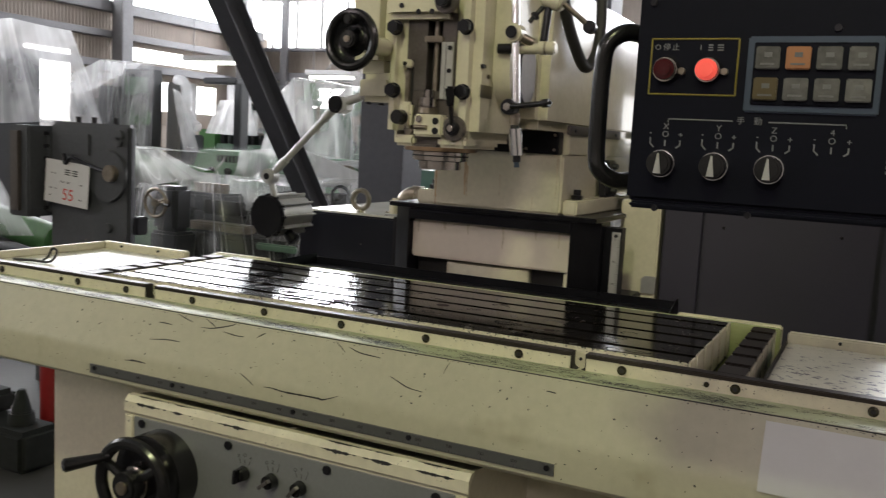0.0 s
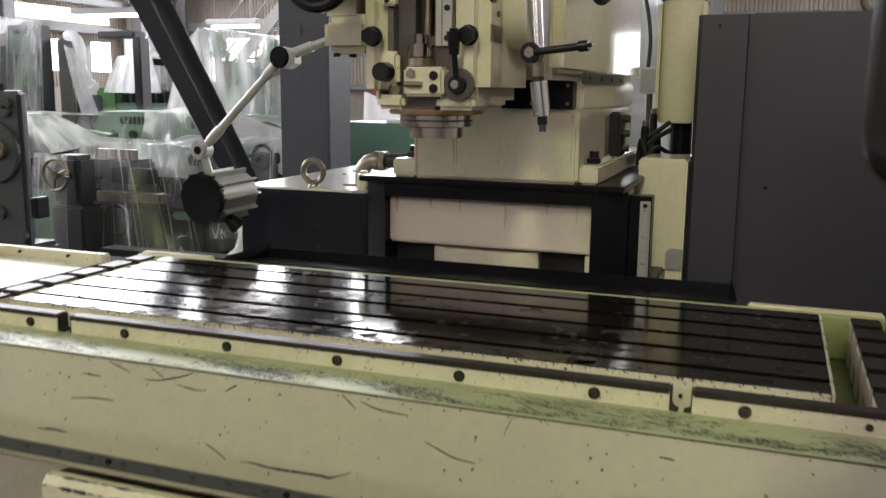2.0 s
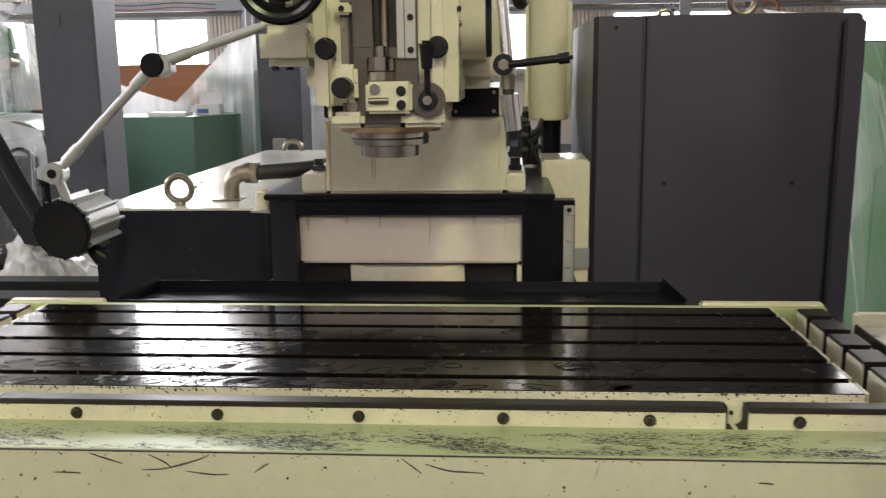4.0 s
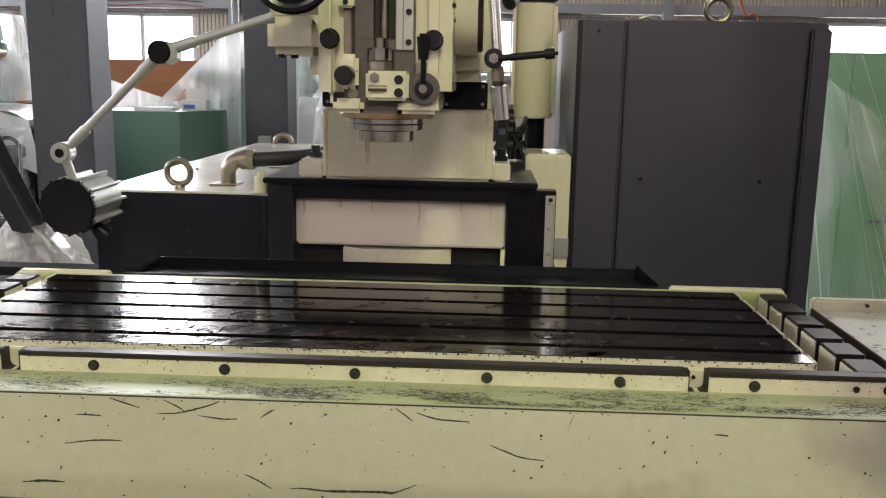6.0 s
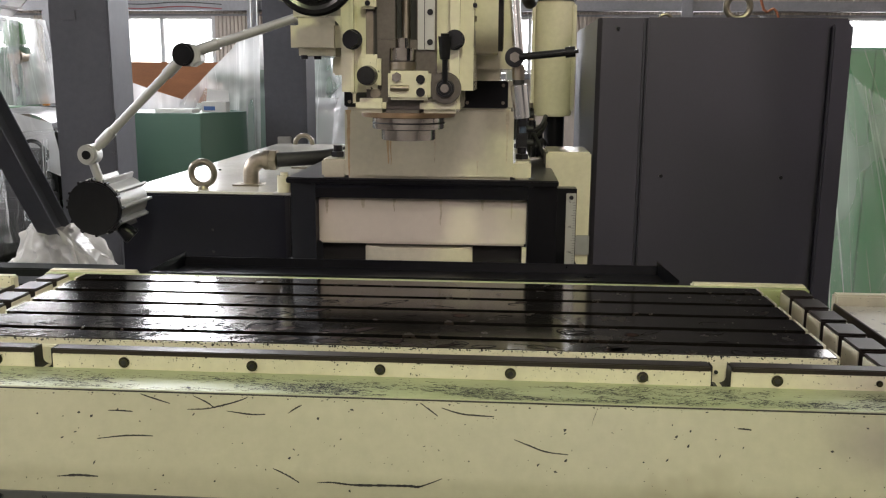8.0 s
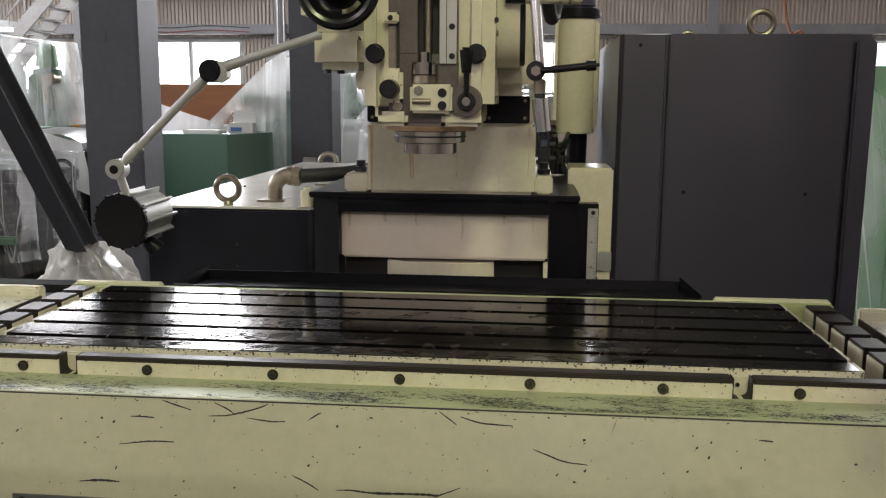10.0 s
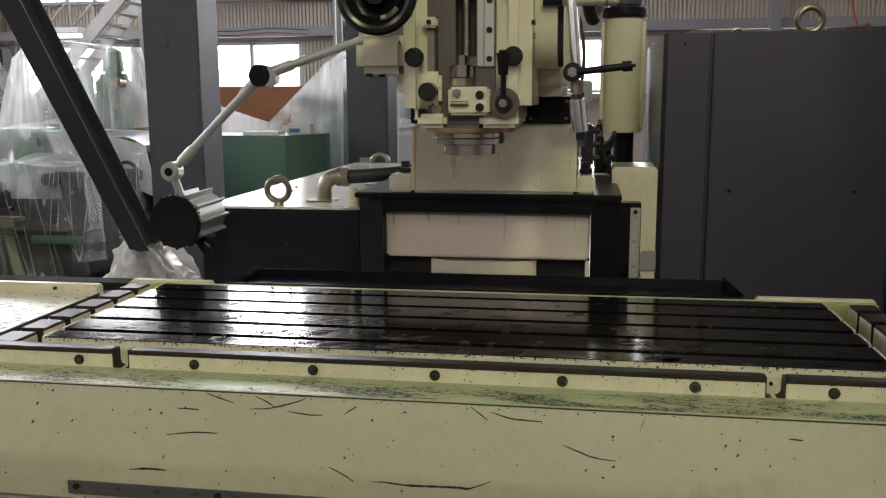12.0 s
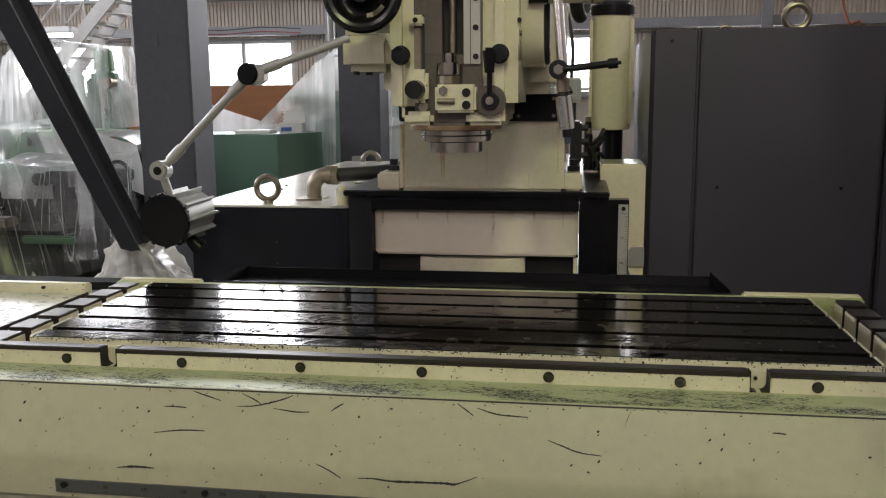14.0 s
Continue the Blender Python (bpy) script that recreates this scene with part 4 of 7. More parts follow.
for k in range(3):
    front_text("numeral", str(50 * k), 0.006, 0.279, 0.6507, 1.071 - 0.05 * k, ink, vrule)
bm = bmesh.new()
for k in range(27):
    box(0.285 if k % 5 else 0.282, 0.2905, 0.6504, 0.6508, 1.0685 - 0.005 * k, 1.0690 - 0.005 * k, bm=bm)
tagged(part("tick_mark", bm, ink, vrule, smooth=None), kind="stuff")
part("linear_scale", box(-0.282, -0.270, 0.64, 0.66, 0.95, 1.075, 0.002), oxide, cover, "dark linear scale strip")
part("scale_cap", cyl((-0.284, 0.65, 1.098), 0.014, 0.045, "z", 20, None, 0.006), cream, cover)
part("scale_bracket", box(-0.305, -0.262, 0.635, 0.665, 1.0765, 1.081, 0.001), alu, cover)

pan = thing("chip_pan", "black sheet-metal chip pan behind the table", "chip pan")
part("front_lip", box(-0.485, 0.45, 0.4575, 0.461, 0.93, 0.9635, 0.001), black, pan)
part("sheet", prism([(0.4612, 0.952), (0.4612, 0.949), (0.60, 0.942), (0.60, 0.945)], -0.47, 0.44), black, pan)
part("rear_lip", prism([(0.6002, 0.926), (0.6002, 0.963), (0.6032, 0.963), (0.6032, 0.926)], -0.47, 0.44), black, pan)
for x, s in ((-0.47, -1), (0.44, 1)):
    bm = bmesh.new()
    vs = [bm.verts.new(p) for p in ((x, 0.4615, 0.942), (x, 0.603, 0.940), (x - s * 0.002, 0.603, 0.972), (x + s * 0.014, 0.4615, 0.966))]
    f = bm.faces.new(vs)
    bmesh.ops.solidify(bm, geom=[f], thickness=0.003)
    part("end_flap", bm, black, pan)
part("support", box(-0.40, 0.40, 0.53, 0.575, 0.7995, 0.9255), black, pan)

# ---------------- column, ram and spindle head ----------------
column = thing("machine_column", "cream cast column with bolted foot flanges", "machine column", at=(-0.003, 0.018, 0.001))
part("casting", box(-0.151, 0.167, 0.592, 1.2, 1.118, 1.252, 0.006), cream, column, "cream casting with rust runs")
for a, b in ((-0.199, -0.1515), (0.1675, 0.201)):
    part("foot_flange", box(a, b, 0.605, 1.19, 1.118, 1.153, 0.004), cream, column)
    for y in (0.655, 0.93):
        bolt = part("bolt", hexagon(((a + b) / 2, y, 1.1585), 0.014, 0.010, "z"), oxide, column)
        part("stud", cyl(((a + b) / 2, y, 1.170), 0.009, 0.012, "z", 14), oxide, bolt)
def run(x, y, z, length, width, mat, owner):
    """A thin stain that has run down a face looking to -y."""
    bm = bmesh.new()
    rows = []
    for k in range(13):
        f = k / 12
        w = 2.2 * width * (1 - 0.75 * f) * random.uniform(0.6, 1.2)
        c = x + 0.0015 * noise.noise(Vector((x * 50, f * 3, 1)))
        rows.append((bm.verts.new((c - w, y, z - length * f)), bm.verts.new((c + w, y, z - length * f))))
    for (a0, b0), (a1, b1) in zip(rows, rows[1:]):
        bm.faces.new((a0, b0, b1, a1))
    part("rust_run", bm, mat, owner, "brown rust run", smooth=None)


for x, z, ln, w in ((-0.143, 1.247, 0.125, 0.0022), (-0.068, 1.232, 0.085, 0.0022), (-0.063, 1.215, 0.07, 0.0012), (0.02, 1.20, 0.05, 0.001), (0.155, 1.25, 0.10, 0.0016), (0.10, 1.155, 0.03, 0.001)):
    run(x, 0.5917, z, ln, w, rust if x < 0 else grime, column)
for x, ln, w in ((-0.19, 0.03, 0.002), (-0.12, 0.018, 0.003), (-0.06, 0.025, 0.0012), (0.03, 0.05, 0.0015), (0.11, 0.02, 0.002), (0.165, 0.035, 0.0012)):
    run(x, 0.6037, 1.0775, ln, w, grime, cover)
part("dovetail_plate", box(-0.150, 0.155, 0.588, 0.62, 1.2525, 1.302, 0.002), black, column, "black dovetail cover plate")
for x, z in ((0.146, 1.262), (0.146, 1.294), (0.08, 1.262), (-0.14, 1.262)):
    part("screw", cyl((x, 0.587, z), 0.0032, 0.003, "y", 12), old_steel, column)
part("side_rail", box(0.1675, 0.174, 0.60, 1.02, 1.296, 1.318, 0.002), cast_iron, column, "grey rail with screws")
for k in range(4):
    part("screw", cyl((0.1755, 0.64 + 0.11 * k, 1.307), 0.004, 0.003, "x", 12), oxide, column)
part("ram", box(-0.125, 0.160, 0.47, 1.35, 1.3025, 1.62, 0.02), cream, column, "cream ram above the column")
part("ram_side", box(-0.15, 0.167, 0.625, 1.2, 1.2525, 1.302, 0.003), cream, column)

head = thing("spindle_head", "cream vertical spindle head with black knobs and steel nose", "spindle head", at=(-0.011, 0.040, -0.001))
SX, SYY = 0.007, 0.302
part("left_cheek", box(-0.089, -0.0515, 0.235, 0.45, 1.271, 1.76, 0.0165, segs=7), cream, head)
part("right_cheek", box(0.0545, 0.109, 0.235, 0.47, 1.271, 1.76, 0.020, segs=8), cream, head)
part("core", box(-0.0513, 0.0543, 0.276, 0.46, 1.262, 1.76), slot_shade, head)
for q in ((-0.0513, -0.0075, 0.2505, 0.276, 1.365, 1.76), (0.0245, 0.0543, 0.2505, 0.276, 1.365, 1.76), (-0.0513, 0.0543, 0.2505, 0.276, 1.262, 1.3648)):
    part("slide_face", box(*q, 0.0008), cast_iron, head, "scraped grey cast iron slide")
part("feed_screw", rod((0.0075, 0.264, 1.365), (0.0075, 0.264, 1.4995), 0.0065, 14), old_steel, head)
part("top_casting", box(-0.0915, 0.0537, 0.222, 0.46, 1.500, 1.765, 0.012, segs=6), cream, head, "cream casting across the slide")
for x in (-0.052, -0.015, 0.014):
    part("screw", cyl((x, 0.221, 1.512 + 0.012 * (x < -0.04)), 0.005, 0.003, "y", 14), oxide, head)
part("boss_flange", cyl((0.047, 0.216, 1.53), 0.024, 0.012, "y", 32, None, 0.002), cast_iron, head)
part("boss_knob", cyl((0.047, 0.200, 1.53), 0.014, 0.02, "y", 24, None, 0.003), oxide, head)
part("screw_collar", box(-0.013, 0.028, 0.245, 0.262, 1.458, 1.47, 0.002), old_steel, head)
rule2 = part("depth_rule", box(0.0265, 0.0515, 0.2445, 0.2503, 1.350, 1.458, 0.0008), pale_rule, head, "pale steel depth rule")
for z in (1.361, 1.404, 1.447):
    part("screw", cyl((0.045, 0.2435, z), 0.0045, 0.003, "y", 14), oxide, rule2)
part("rule_groove", box(0.0362, 0.0372, 0.2441, 0.2446, 1.351, 1.457), ink, rule2)
part("gib_strip", box(-0.0500, -0.0400, 0.2445, 0.2503, 1.335, 1.405, 0.001), old_steel, head)
part("gib_slot", box(-0.0385, -0.0345, 0.2485, 0.2503, 1.335, 1.425), slot_shade, head)
clampb = part("clamp_block", box(-0.056, -0.034, 0.234, 0.2503, 1.408, 1.424, 0.003), cream, head)
part("screw", cyl((-0.046, 0.2335, 1.416), 0.004, 0.003, "y", 12), oxide, clampb)
dial = part("depth_dial", cyl((0.0045, 0.244, 1.343), 0.0200, 0.018, "z", 36, None, 0.001), steel, head, "graduated steel dial")
part("lower_ring", cyl((0.0045, 0.244, 1.3265), 0.0192, 0.012, "z", 36, None, 0.001), old_steel, dial)
part("dial_neck", cyl((0.0045, 0.244, 1.3595), 0.011, 0.014, "z", 28, None, 0.001), steel, dial)
blk = part("stop_block", box(-0.0155, 0.0475, 0.222, 0.2503, 1.277, 1.3195, 0.004), cream_edge, head, "cream stop block with socket screws")
part("hex_bolt", hexagon((-0.002, 0.2195, 1.310), 0.0075, 0.005, "y"), steel, blk)
for z in (1.307, 1.2885):
    part("screw", cyl((0.033, 0.2208, z), 0.0066, 0.003, "y", 20, None, 0.0008), oxide, blk)
part("stop_pin", rod((-0.011, 0.219, 1.2945), (0.016, 0.219, 1.2945), 0.0042, 14), old_steel, blk)
for x, z in ((-0.069, 1.364), (0.082, 1.364), (-0.069, 1.484), (0.082, 1.484)):
    bm = hexagon((x, 0.2245, z), 0.0132, 0.017, "y", 0.0012)
    cyl((x, 0.2335, z), 0.0148, 0.004, "y", 24, bm=bm)
    part("hex_knob", bm, oxide, head, "black hexagon head")
kb = part("clamp_plate", box(-0.0565, -0.0275, 0.232, 0.2503, 1.292, 1.343, 0.006), cream_edge, head)
part("round_knob", cyl((-0.0455, 0.218, 1.312), 0.0150, 0.024, "y", 28, 0.0135, 0.002), bakelite, kb)
part("small_bolt", cyl((-0.037, 0.247, 1.286), 0.0078, 0.008, "y", 20, None, 0.001), old_steel, head)
lever = part("lever_boss", cyl((0.069, 0.231, 1.2945), 0.0235, 0.012, "y", 36, None, 0.002), cast_iron, head)
part("lever_hub", cyl((0.069, 0.222, 1.2945), 0.0145, 0.014, "y", 30, 0.012, 0.002), oxide, lever)
part("lever_cap", cyl((0.069, 0.213, 1.2945), 0.0062, 0.006, "y", 20, None, 0.001), steel, lever)
part("lever_arm", rod((0.069, 0.218, 1.300), (0.0695, 0.208, 1.336), 0.0042, 14), oxide, lever)
part("lever_grip", rod((0.0695, 0.208, 1.332), (0.0695, 0.203, 1.372), 0.0068, 20, 0.0102, bevel=0.004), bakelite, lever)
for a, b in ((-0.0665, -0.0205), (0.030, 0.0905)):
    part("nose_shoe", box(a, b, 0.236, 0.40, 1.2575, 1.2790, 0.006, segs=4), cream, head)
part("nose_bridge", box(-0.0203, 0.0298, 0.236, 0.40, 1.2575, 1.2618), cast_iron, head)
nose = part("nose_flange", cyl((SX, SYY, 1.2535), 0.0735, 0.0075, "z", 56, None, 0.0015), material("bronzed_steel", (0.36, 0.25, 0.16), 0.3, metal=0.95, vary=0.3, grain=60, stain=12, bump=0.05), head, "tarnished steel nose flange")
part("nose_ring", cyl((SX, SYY, 1.2405), 0.0565, 0.0185, "z", 56, None, 0.0015), steel, nose, "bright ground steel ring")
part("nose_end", cyl((SX, SYY, 1.2225), 0.0425, 0.0175, "z", 56, None, 0.0015), steel, nose)
# dark rings painted for the shaded lines between the nose steps
part("groove", cyl((SX, SYY, 1.2495), 0.0585, 0.0024, "z", 48), slot_shade, nose)
part("groove", cyl((SX, SYY, 1.2405), 0.0568, 0.0024, "z", 48), slot_shade, nose)
part("groove", cyl((SX, SYY, 1.2308), 0.0445, 0.0024, "z", 48), slot_shade, nose)
part("nose_bore", cyl((SX, SYY, 1.2138), 0.022, 0.002, "z", 40), slot_shade, nose)
part("feed_housing", box(-0.170, -0.0895, 0.26, 0.43, 1.341, 1.398, 0.012, segs=6), cream, head)
part("feed_gearbox", box(-0.19, -0.0895, 0.245, 0.43, 1.3985, 1.58, 0.025, segs=8), cream, head)
corner = [(-0.0885, 1.3983), (-0.113, 1.3983)] + [(-0.113 + 0.0235 * math.sin(radians(a)), 1.3748 + 0.0235 * math.cos(radians(a))) for a in (15, 30, 45, 60, 75)] + [(-0.0885, 1.3748)]
part("fillet", prism(corner, 0.249, 0.43, 0.0, None, "xz"), cream, head)
part("lower_boss", box(-0.112, -0.0895, 0.30, 0.43, 1.312, 1.3405, 0.003), cream, head)
for x, y in ((-0.15, 0.275), (-0.135, 0.30)):
    part("screw", cyl((x, y, 1.339), 0.006, 0.006, "z", 14), oxide, head)
bend = [(0.365 - 0.06 * math.cos(radians(a)), 1.408 - 0.06 * math.sin(radians(a))) for a in (0, 15, 30, 45, 60, 75, 90)]
part("swivel_drum", prism([(0.305, 1.78)] + bend + [(0.62, 1.348), (0.62, 1.78)], 0.1092, 0.1445), cream, head, "round cream swivel drum", smooth=50)
foot = [(0.385 - 0.04 * math.cos(radians(a)), 1.392 - 0.04 * math.sin(radians(a))) for a in range(0, 181, 15)]
part("end_flange", prism(foot + [(0.425, 1.44), (0.413, 1.458), (0.357, 1.458), (0.345, 1.44)], 0.1448, 0.1515), rubber, head, "black flange edge", smooth=50)
part("end_plate", prism([(y, z + 0.002) for y, z in foot] + [(0.425, 1.438), (0.413, 1.456), (0.357, 1.456), (0.345, 1.438)], 0.1517, 0.1530), cast_iron, head, "mottled grey end plate", smooth=50)
part("name_plate", box(0.1092, 0.1106, 0.250, 0.305, 1.356, 1.380, 0.0004), brass, head, "small worn metal name plate")
part("plug", box(0.1075, 0.1135, 0.249, 0.266, 1.411, 1.418, 0.001), oxide, head)
part("side_screw", cyl((0.1105, 0.285, 1.397), 0.0045, 0.004, "x", 14, None, 0.0008), brass, head)
def web(x, y, z, r0, r1, holes, thick=0.006, n=72, m=10):
    """A dished wheel disc in the plane y with openings: (angle, half width, inner, outer) as shares of r1."""
    bm = bmesh.new()
    grid = []
    for i in range(n):
        a = 2 * math.pi * i / n
        grid.append([bm.verts.new((x + (r0 + (r1 - r0) * j / m) * math.cos(a), y + 0.012 * math.sin(math.pi * j / m), z + (r0 + (r1 - r0) * j / m) * math.sin(a))) for j in range(m + 1)])
    for i in range(n):
        for j in range(m):
            mid, f = 360 * (i + 0.5) / n, (j + 0.5) / m
            if any(abs((mid - h[0] + 180) % 360 - 180) < h[1] and h[2] < f < h[3] for h in holes):
                continue
            k = (i + 1) % n
            bm.faces.new((grid[i][j], grid[k][j], grid[k][j + 1], grid[i][j + 1]))
    bmesh.ops.solidify(bm, geom=bm.faces[:], thickness=thick)
    return bm


HW = (-0.100, 0.122, 1.447)
hw = thing("handwheel", "large black dished handwheel on the spindle head", "handwheel", "handwheels on the machine", at=(-0.011, 0.040, -0.001))
part("rim", ring(HW, 0.0495, 0.0085, "xz", 56), bakelite, hw)
part("web_disc", web(*HW, 0.012, 0.046, ((300, 24, 0.5, 0.75),)), bakelite, hw)
part("hub", cyl((HW[0], HW[1] - 0.002, HW[2]), 0.0155, 0.026, "y", 32, None, 0.003), bakelite, hw)
part("boss", cyl((HW[0], HW[1] - 0.0165, HW[2]), 0.006, 0.004, "y", 20, None, 0.001), old_steel, hw)
part("axle", rod((HW[0], HW[1] + 0.012, HW[2]), (HW[0], 0.2448, HW[2]), 0.018, 24), cream, hw)
part("grip", rod((HW[0] + 0.012, HW[1] - 0.004, HW[2] + 0.034), (HW[0] + 0.012, HW[1] - 0.035, HW[2] + 0.034), 0.008, 18, 0.010, bevel=0.003), bakelite, hw)

# coolant nozzle stand to the right of the head
noz = thing("coolant_nozzle", "chrome coolant nozzle on a jointed rod with black clamp lever", "coolant nozzle", at=(-0.011, 0.040, -0.001))
part("rod", rod((0.152, 0.285, 1.60), (0.1755, 0.27, 1.345), 0.0082, 20), chrome, noz)
part("joint", cyl((0.170, 0.258, 1.340), 0.0145, 0.03, "y", 28, None, 0.002), oxide, noz)
part("joint_nut", hexagon((0.170, 0.241, 1.340), 0.008, 0.006, "y"), steel, noz)
part("clamp_lever", tube(smooth_path([(0.170, 0.245, 1.340), (0.195, 0.24, 1.342), (0.225, 0.235, 1.345), (0.245, 0.23, 1.347)]), 0.0055, 12), bakelite, noz)
part("lever_end", cyl((0.250, 0.2295, 1.3475), 0.0078, 0.024, (1, -0.15, 0.1), 18, None, 0.005), bakelite, noz)
part("collar", cyl((0.1765, 0.268, 1.318), 0.0095, 0.022, "z", 24, None, 0.002), old_steel, noz)
part("o_ring", cyl((0.1772, 0.268, 1.3035), 0.0085, 0.007, "z", 24), rubber, noz)
part("sleeve", rod((0.1775, 0.268, 1.300), (0.1835, 0.27, 1.2505), 0.0128, 32, bevel=0.001), chrome, noz, "polished chrome sleeve")
part("nozzle_neck", rod((0.1838, 0.27, 1.2503), (0.1846, 0.27, 1.238), 0.0075, 20), oxide, noz)
part("nozzle_tip", rod((0.1846, 0.27, 1.238), (0.1852, 0.27, 1.228), 0.0052, 18), blue_frame, noz)
arm = thing("coolant_pipe", "cream jointed coolant pipe with elbow fittings and black hose", "coolant pipe", at=(-0.011, 0.040, -0.001))
part("elbow", cyl((0.163, 0.276, 1.478), 0.0175, 0.036, "y", 28, None, 0.004), cream, arm)
part("elbow_cap", cyl((0.163, 0.2565, 1.478), 0.0115, 0.005, "y", 20, None, 0.001), oxide, arm)
part("elbow_neck", rod((0.172, 0.282, 1.472), (0.192, 0.296, 1.462), 0.009, 16), old_steel, arm)
part("bar_end", rod((0.122, 0.298, 1.452), (0.152, 0.298, 1.452), 0.0098, 18), oxide, arm)
part("cross_bar", rod((0.1522, 0.298, 1.452), (0.204, 0.298, 1.452), 0.0105, 18, bevel=0.001), cream, arm)
part("cross_end", cyl((0.221, 0.298, 1.453), 0.0128, 0.034, "x", 24, None, 0.003), cream, arm)
part("band", cyl((0.219, 0.298, 1.453), 0.0134, 0.004, "x", 24), old_steel, arm)
part("post", rod((0.210, 0.304, 1.462), (0.214, 0.31, 1.528), 0.0078, 16), oxide, arm)
part("top_fitting", cyl((0.222, 0.312, 1.542), 0.0165, 0.042, (1, 0, -0.35), 24, None, 0.004), cream, arm)
part("stem", rod((0.205, 0.305, 1.53), (0.185, 0.29, 1.50), 0.0045, 12), oxide, arm)
part("joint_nut", hexagon((0.193, 0.296, 1.512), 0.0085, 0.008, (1, 0.6, 1.2)), oxide, arm)
part("rod", rod((0.242, 0.315, 1.536), (0.285, 0.33, 1.50), 0.0052, 12), old_steel, arm)
part("clamp_head", cyl((0.290, 0.332, 1.495), 0.012, 0.02, "y", 18, None, 0.003), oxide, arm)
part("hose", tube(smooth_path([(0.176, 0.48, 1.60), (0.182, 0.52, 1.53), (0.192, 0.57, 1.47), (0.20, 0.605, 1.447), (0.208, 0.64, 1.475), (0.21, 0.66, 1.53), (0.205, 0.67, 1.62)]), 0.0125, 14), rubber, arm)
part("holder", rod((0.14, 0.31, 1.452), (0.1405, 0.345, 1.452), 0.009, 16), cream, arm)

# ---------------- ram motor, covers, hoses ----------------
gcover = thing("guard_cover", "cream sheet-metal guard beside the column", "machine cover")
part("guard", box(0.237, 0.333, 0.852, 1.01, 0.05, 1.154, 0.004), cream, gcover)
part("latch_plate", prism([(0.300, 0.933), (0.334, 0.933), (0.334, 0.975), (0.308, 0.975), (0.300, 0.967)], 0.846, 0.8515, 0.0, None, "xz"), alu, gcover, "grey latch plate")
motor = thing("feed_motor", "cream cylindrical drive motor with black cap", "motor")
part("shell", cyl((0.268, 1.27, 1.355), 0.050, 0.285, "z", 56, None, 0.003), cream, motor)
part("spine", box(0.312, 0.322, 1.24, 1.30, 1.225, 1.49, 0.003), cream, motor)
part("spine", box(0.212, 0.220, 1.24, 1.30, 1.22, 1.49, 0.003), cream, motor)
part("cap_ring", cyl((0.268, 1.27, 1.510), 0.0585, 0.024, "z", 56, None, 0.004), black, motor)
part("cap", cyl((0.268, 1.27, 1.553), 0.046, 0.06, "z", 48, None, 0.006), charcoal, motor)
part("stalk", cyl((0.275, 1.27, 1.02), 0.026, 0.40, "z", 32), black, motor)
part("bracket", box(0.222, 0.335, 1.23, 1.34, 0.3, 0.82, 0.004), black, motor)
part("bracket_foot", box(0.20, 0.345, 1.241, 1.36, 0.0, 0.2995, 0.004), black, motor)
gear = thing("hose_manifold", "black hoses and valves beside the column", "valve manifold")
part("flange_plate", box(0.2015, 0.245, 1.05, 1.30, 1.119, 1.124, 0.001), steel, gear)
for x, y, h in ((0.213, 1.10, 0.085), (0.232, 1.16, 0.06), (0.212, 1.24, 0.11)):
    v = part("valve", cyl((x, y, 1.124 + h / 2), 0.012, h, "z", 18, 0.009, 0.002), oxide, gear)
    part("valve_cap", cyl((x, y, 1.130 + h), 0.0075, 0.012, "z", 14), old_steel, v)
for k, (z, dz) in enumerate(((1.205, 0.05), (1.19, 0.04), (1.165, -0.02))):
    part("hose", tube(smooth_path([(0.2135, 1.10, z - 0.02), (0.226, 1.10, z - 0.017), (0.240, 1.13, z - 0.006), (0.252, 1.24, z + dz * 0.5 - 0.015)]), 0.0055, 10), rubber, gear)
part("cable", tube(smooth_path([(0.205, 1.05, 1.125), (0.213, 1.03, 1.18), (0.228, 1.0, 1.158), (0.24, 0.97, 1.125), (0.2452, 0.95, 1.10)]), 0.004, 8), rubber, gear)
part("valve_block", box(0.1722, 0.196, 0.86, 0.93, 1.155, 1.245, 0.004), oxide, gear, "black valve block")
for z in (1.17, 1.20, 1.23):
    part("fitting", cyl((0.203, 0.895, z), 0.007, 0.014, "x", 14, None, 0.001), rubber, gear)
jb = thing("junction_box", "small grey junction box on a conduit", "junction box")
part("case", box(0.148, 0.194, 1.42, 1.47, 1.28, 1.348, 0.004), alu, jb)
part("cover", box(0.152, 0.190, 1.416, 1.4195, 1.285, 1.343, 0.001), panel_grey, jb)
part("cable", tube(smooth_path([(0.165, 1.45, 1.348), (0.168, 1.44, 1.43), (0.150, 1.43, 1.53), (0.11, 1.42, 1.60), (0.07, 1.40, 1.62)]), 0.005, 8), rubber, jb)
part("conduit", rod((0.172, 1.45, 1.2798), (0.172, 1.45, 0.9), 0.008, 12), rubber, jb)
part("foot", box(0.148, 0.196, 1.425, 1.475, 0.0, 0.9, 0.003), grey_machine, jb)

# ---------------- electrical cabinet ----------------
cab = thing("electrical_cabinet", "tall charcoal sheet-metal electrical cabinet with lifting eyes", "cabinet")
part("body", box(0.337, 0.850, 0.868, 1.41, 0.06, 1.433, 0.004), charcoal, cab)
part("hinge_panel", prism([(0.337, 0.868), (0.345, 0.853), (0.429, 0.853), (0.431, 0.858), (0.431, 0.868)], 0.07, 1.431, 0.0, None, "xy"), charcoal, cab)
door = part("door", box(0.4375, 0.801, 0.8515, 0.8678, 0.07, 1.433, 0.003), charcoal, cab)
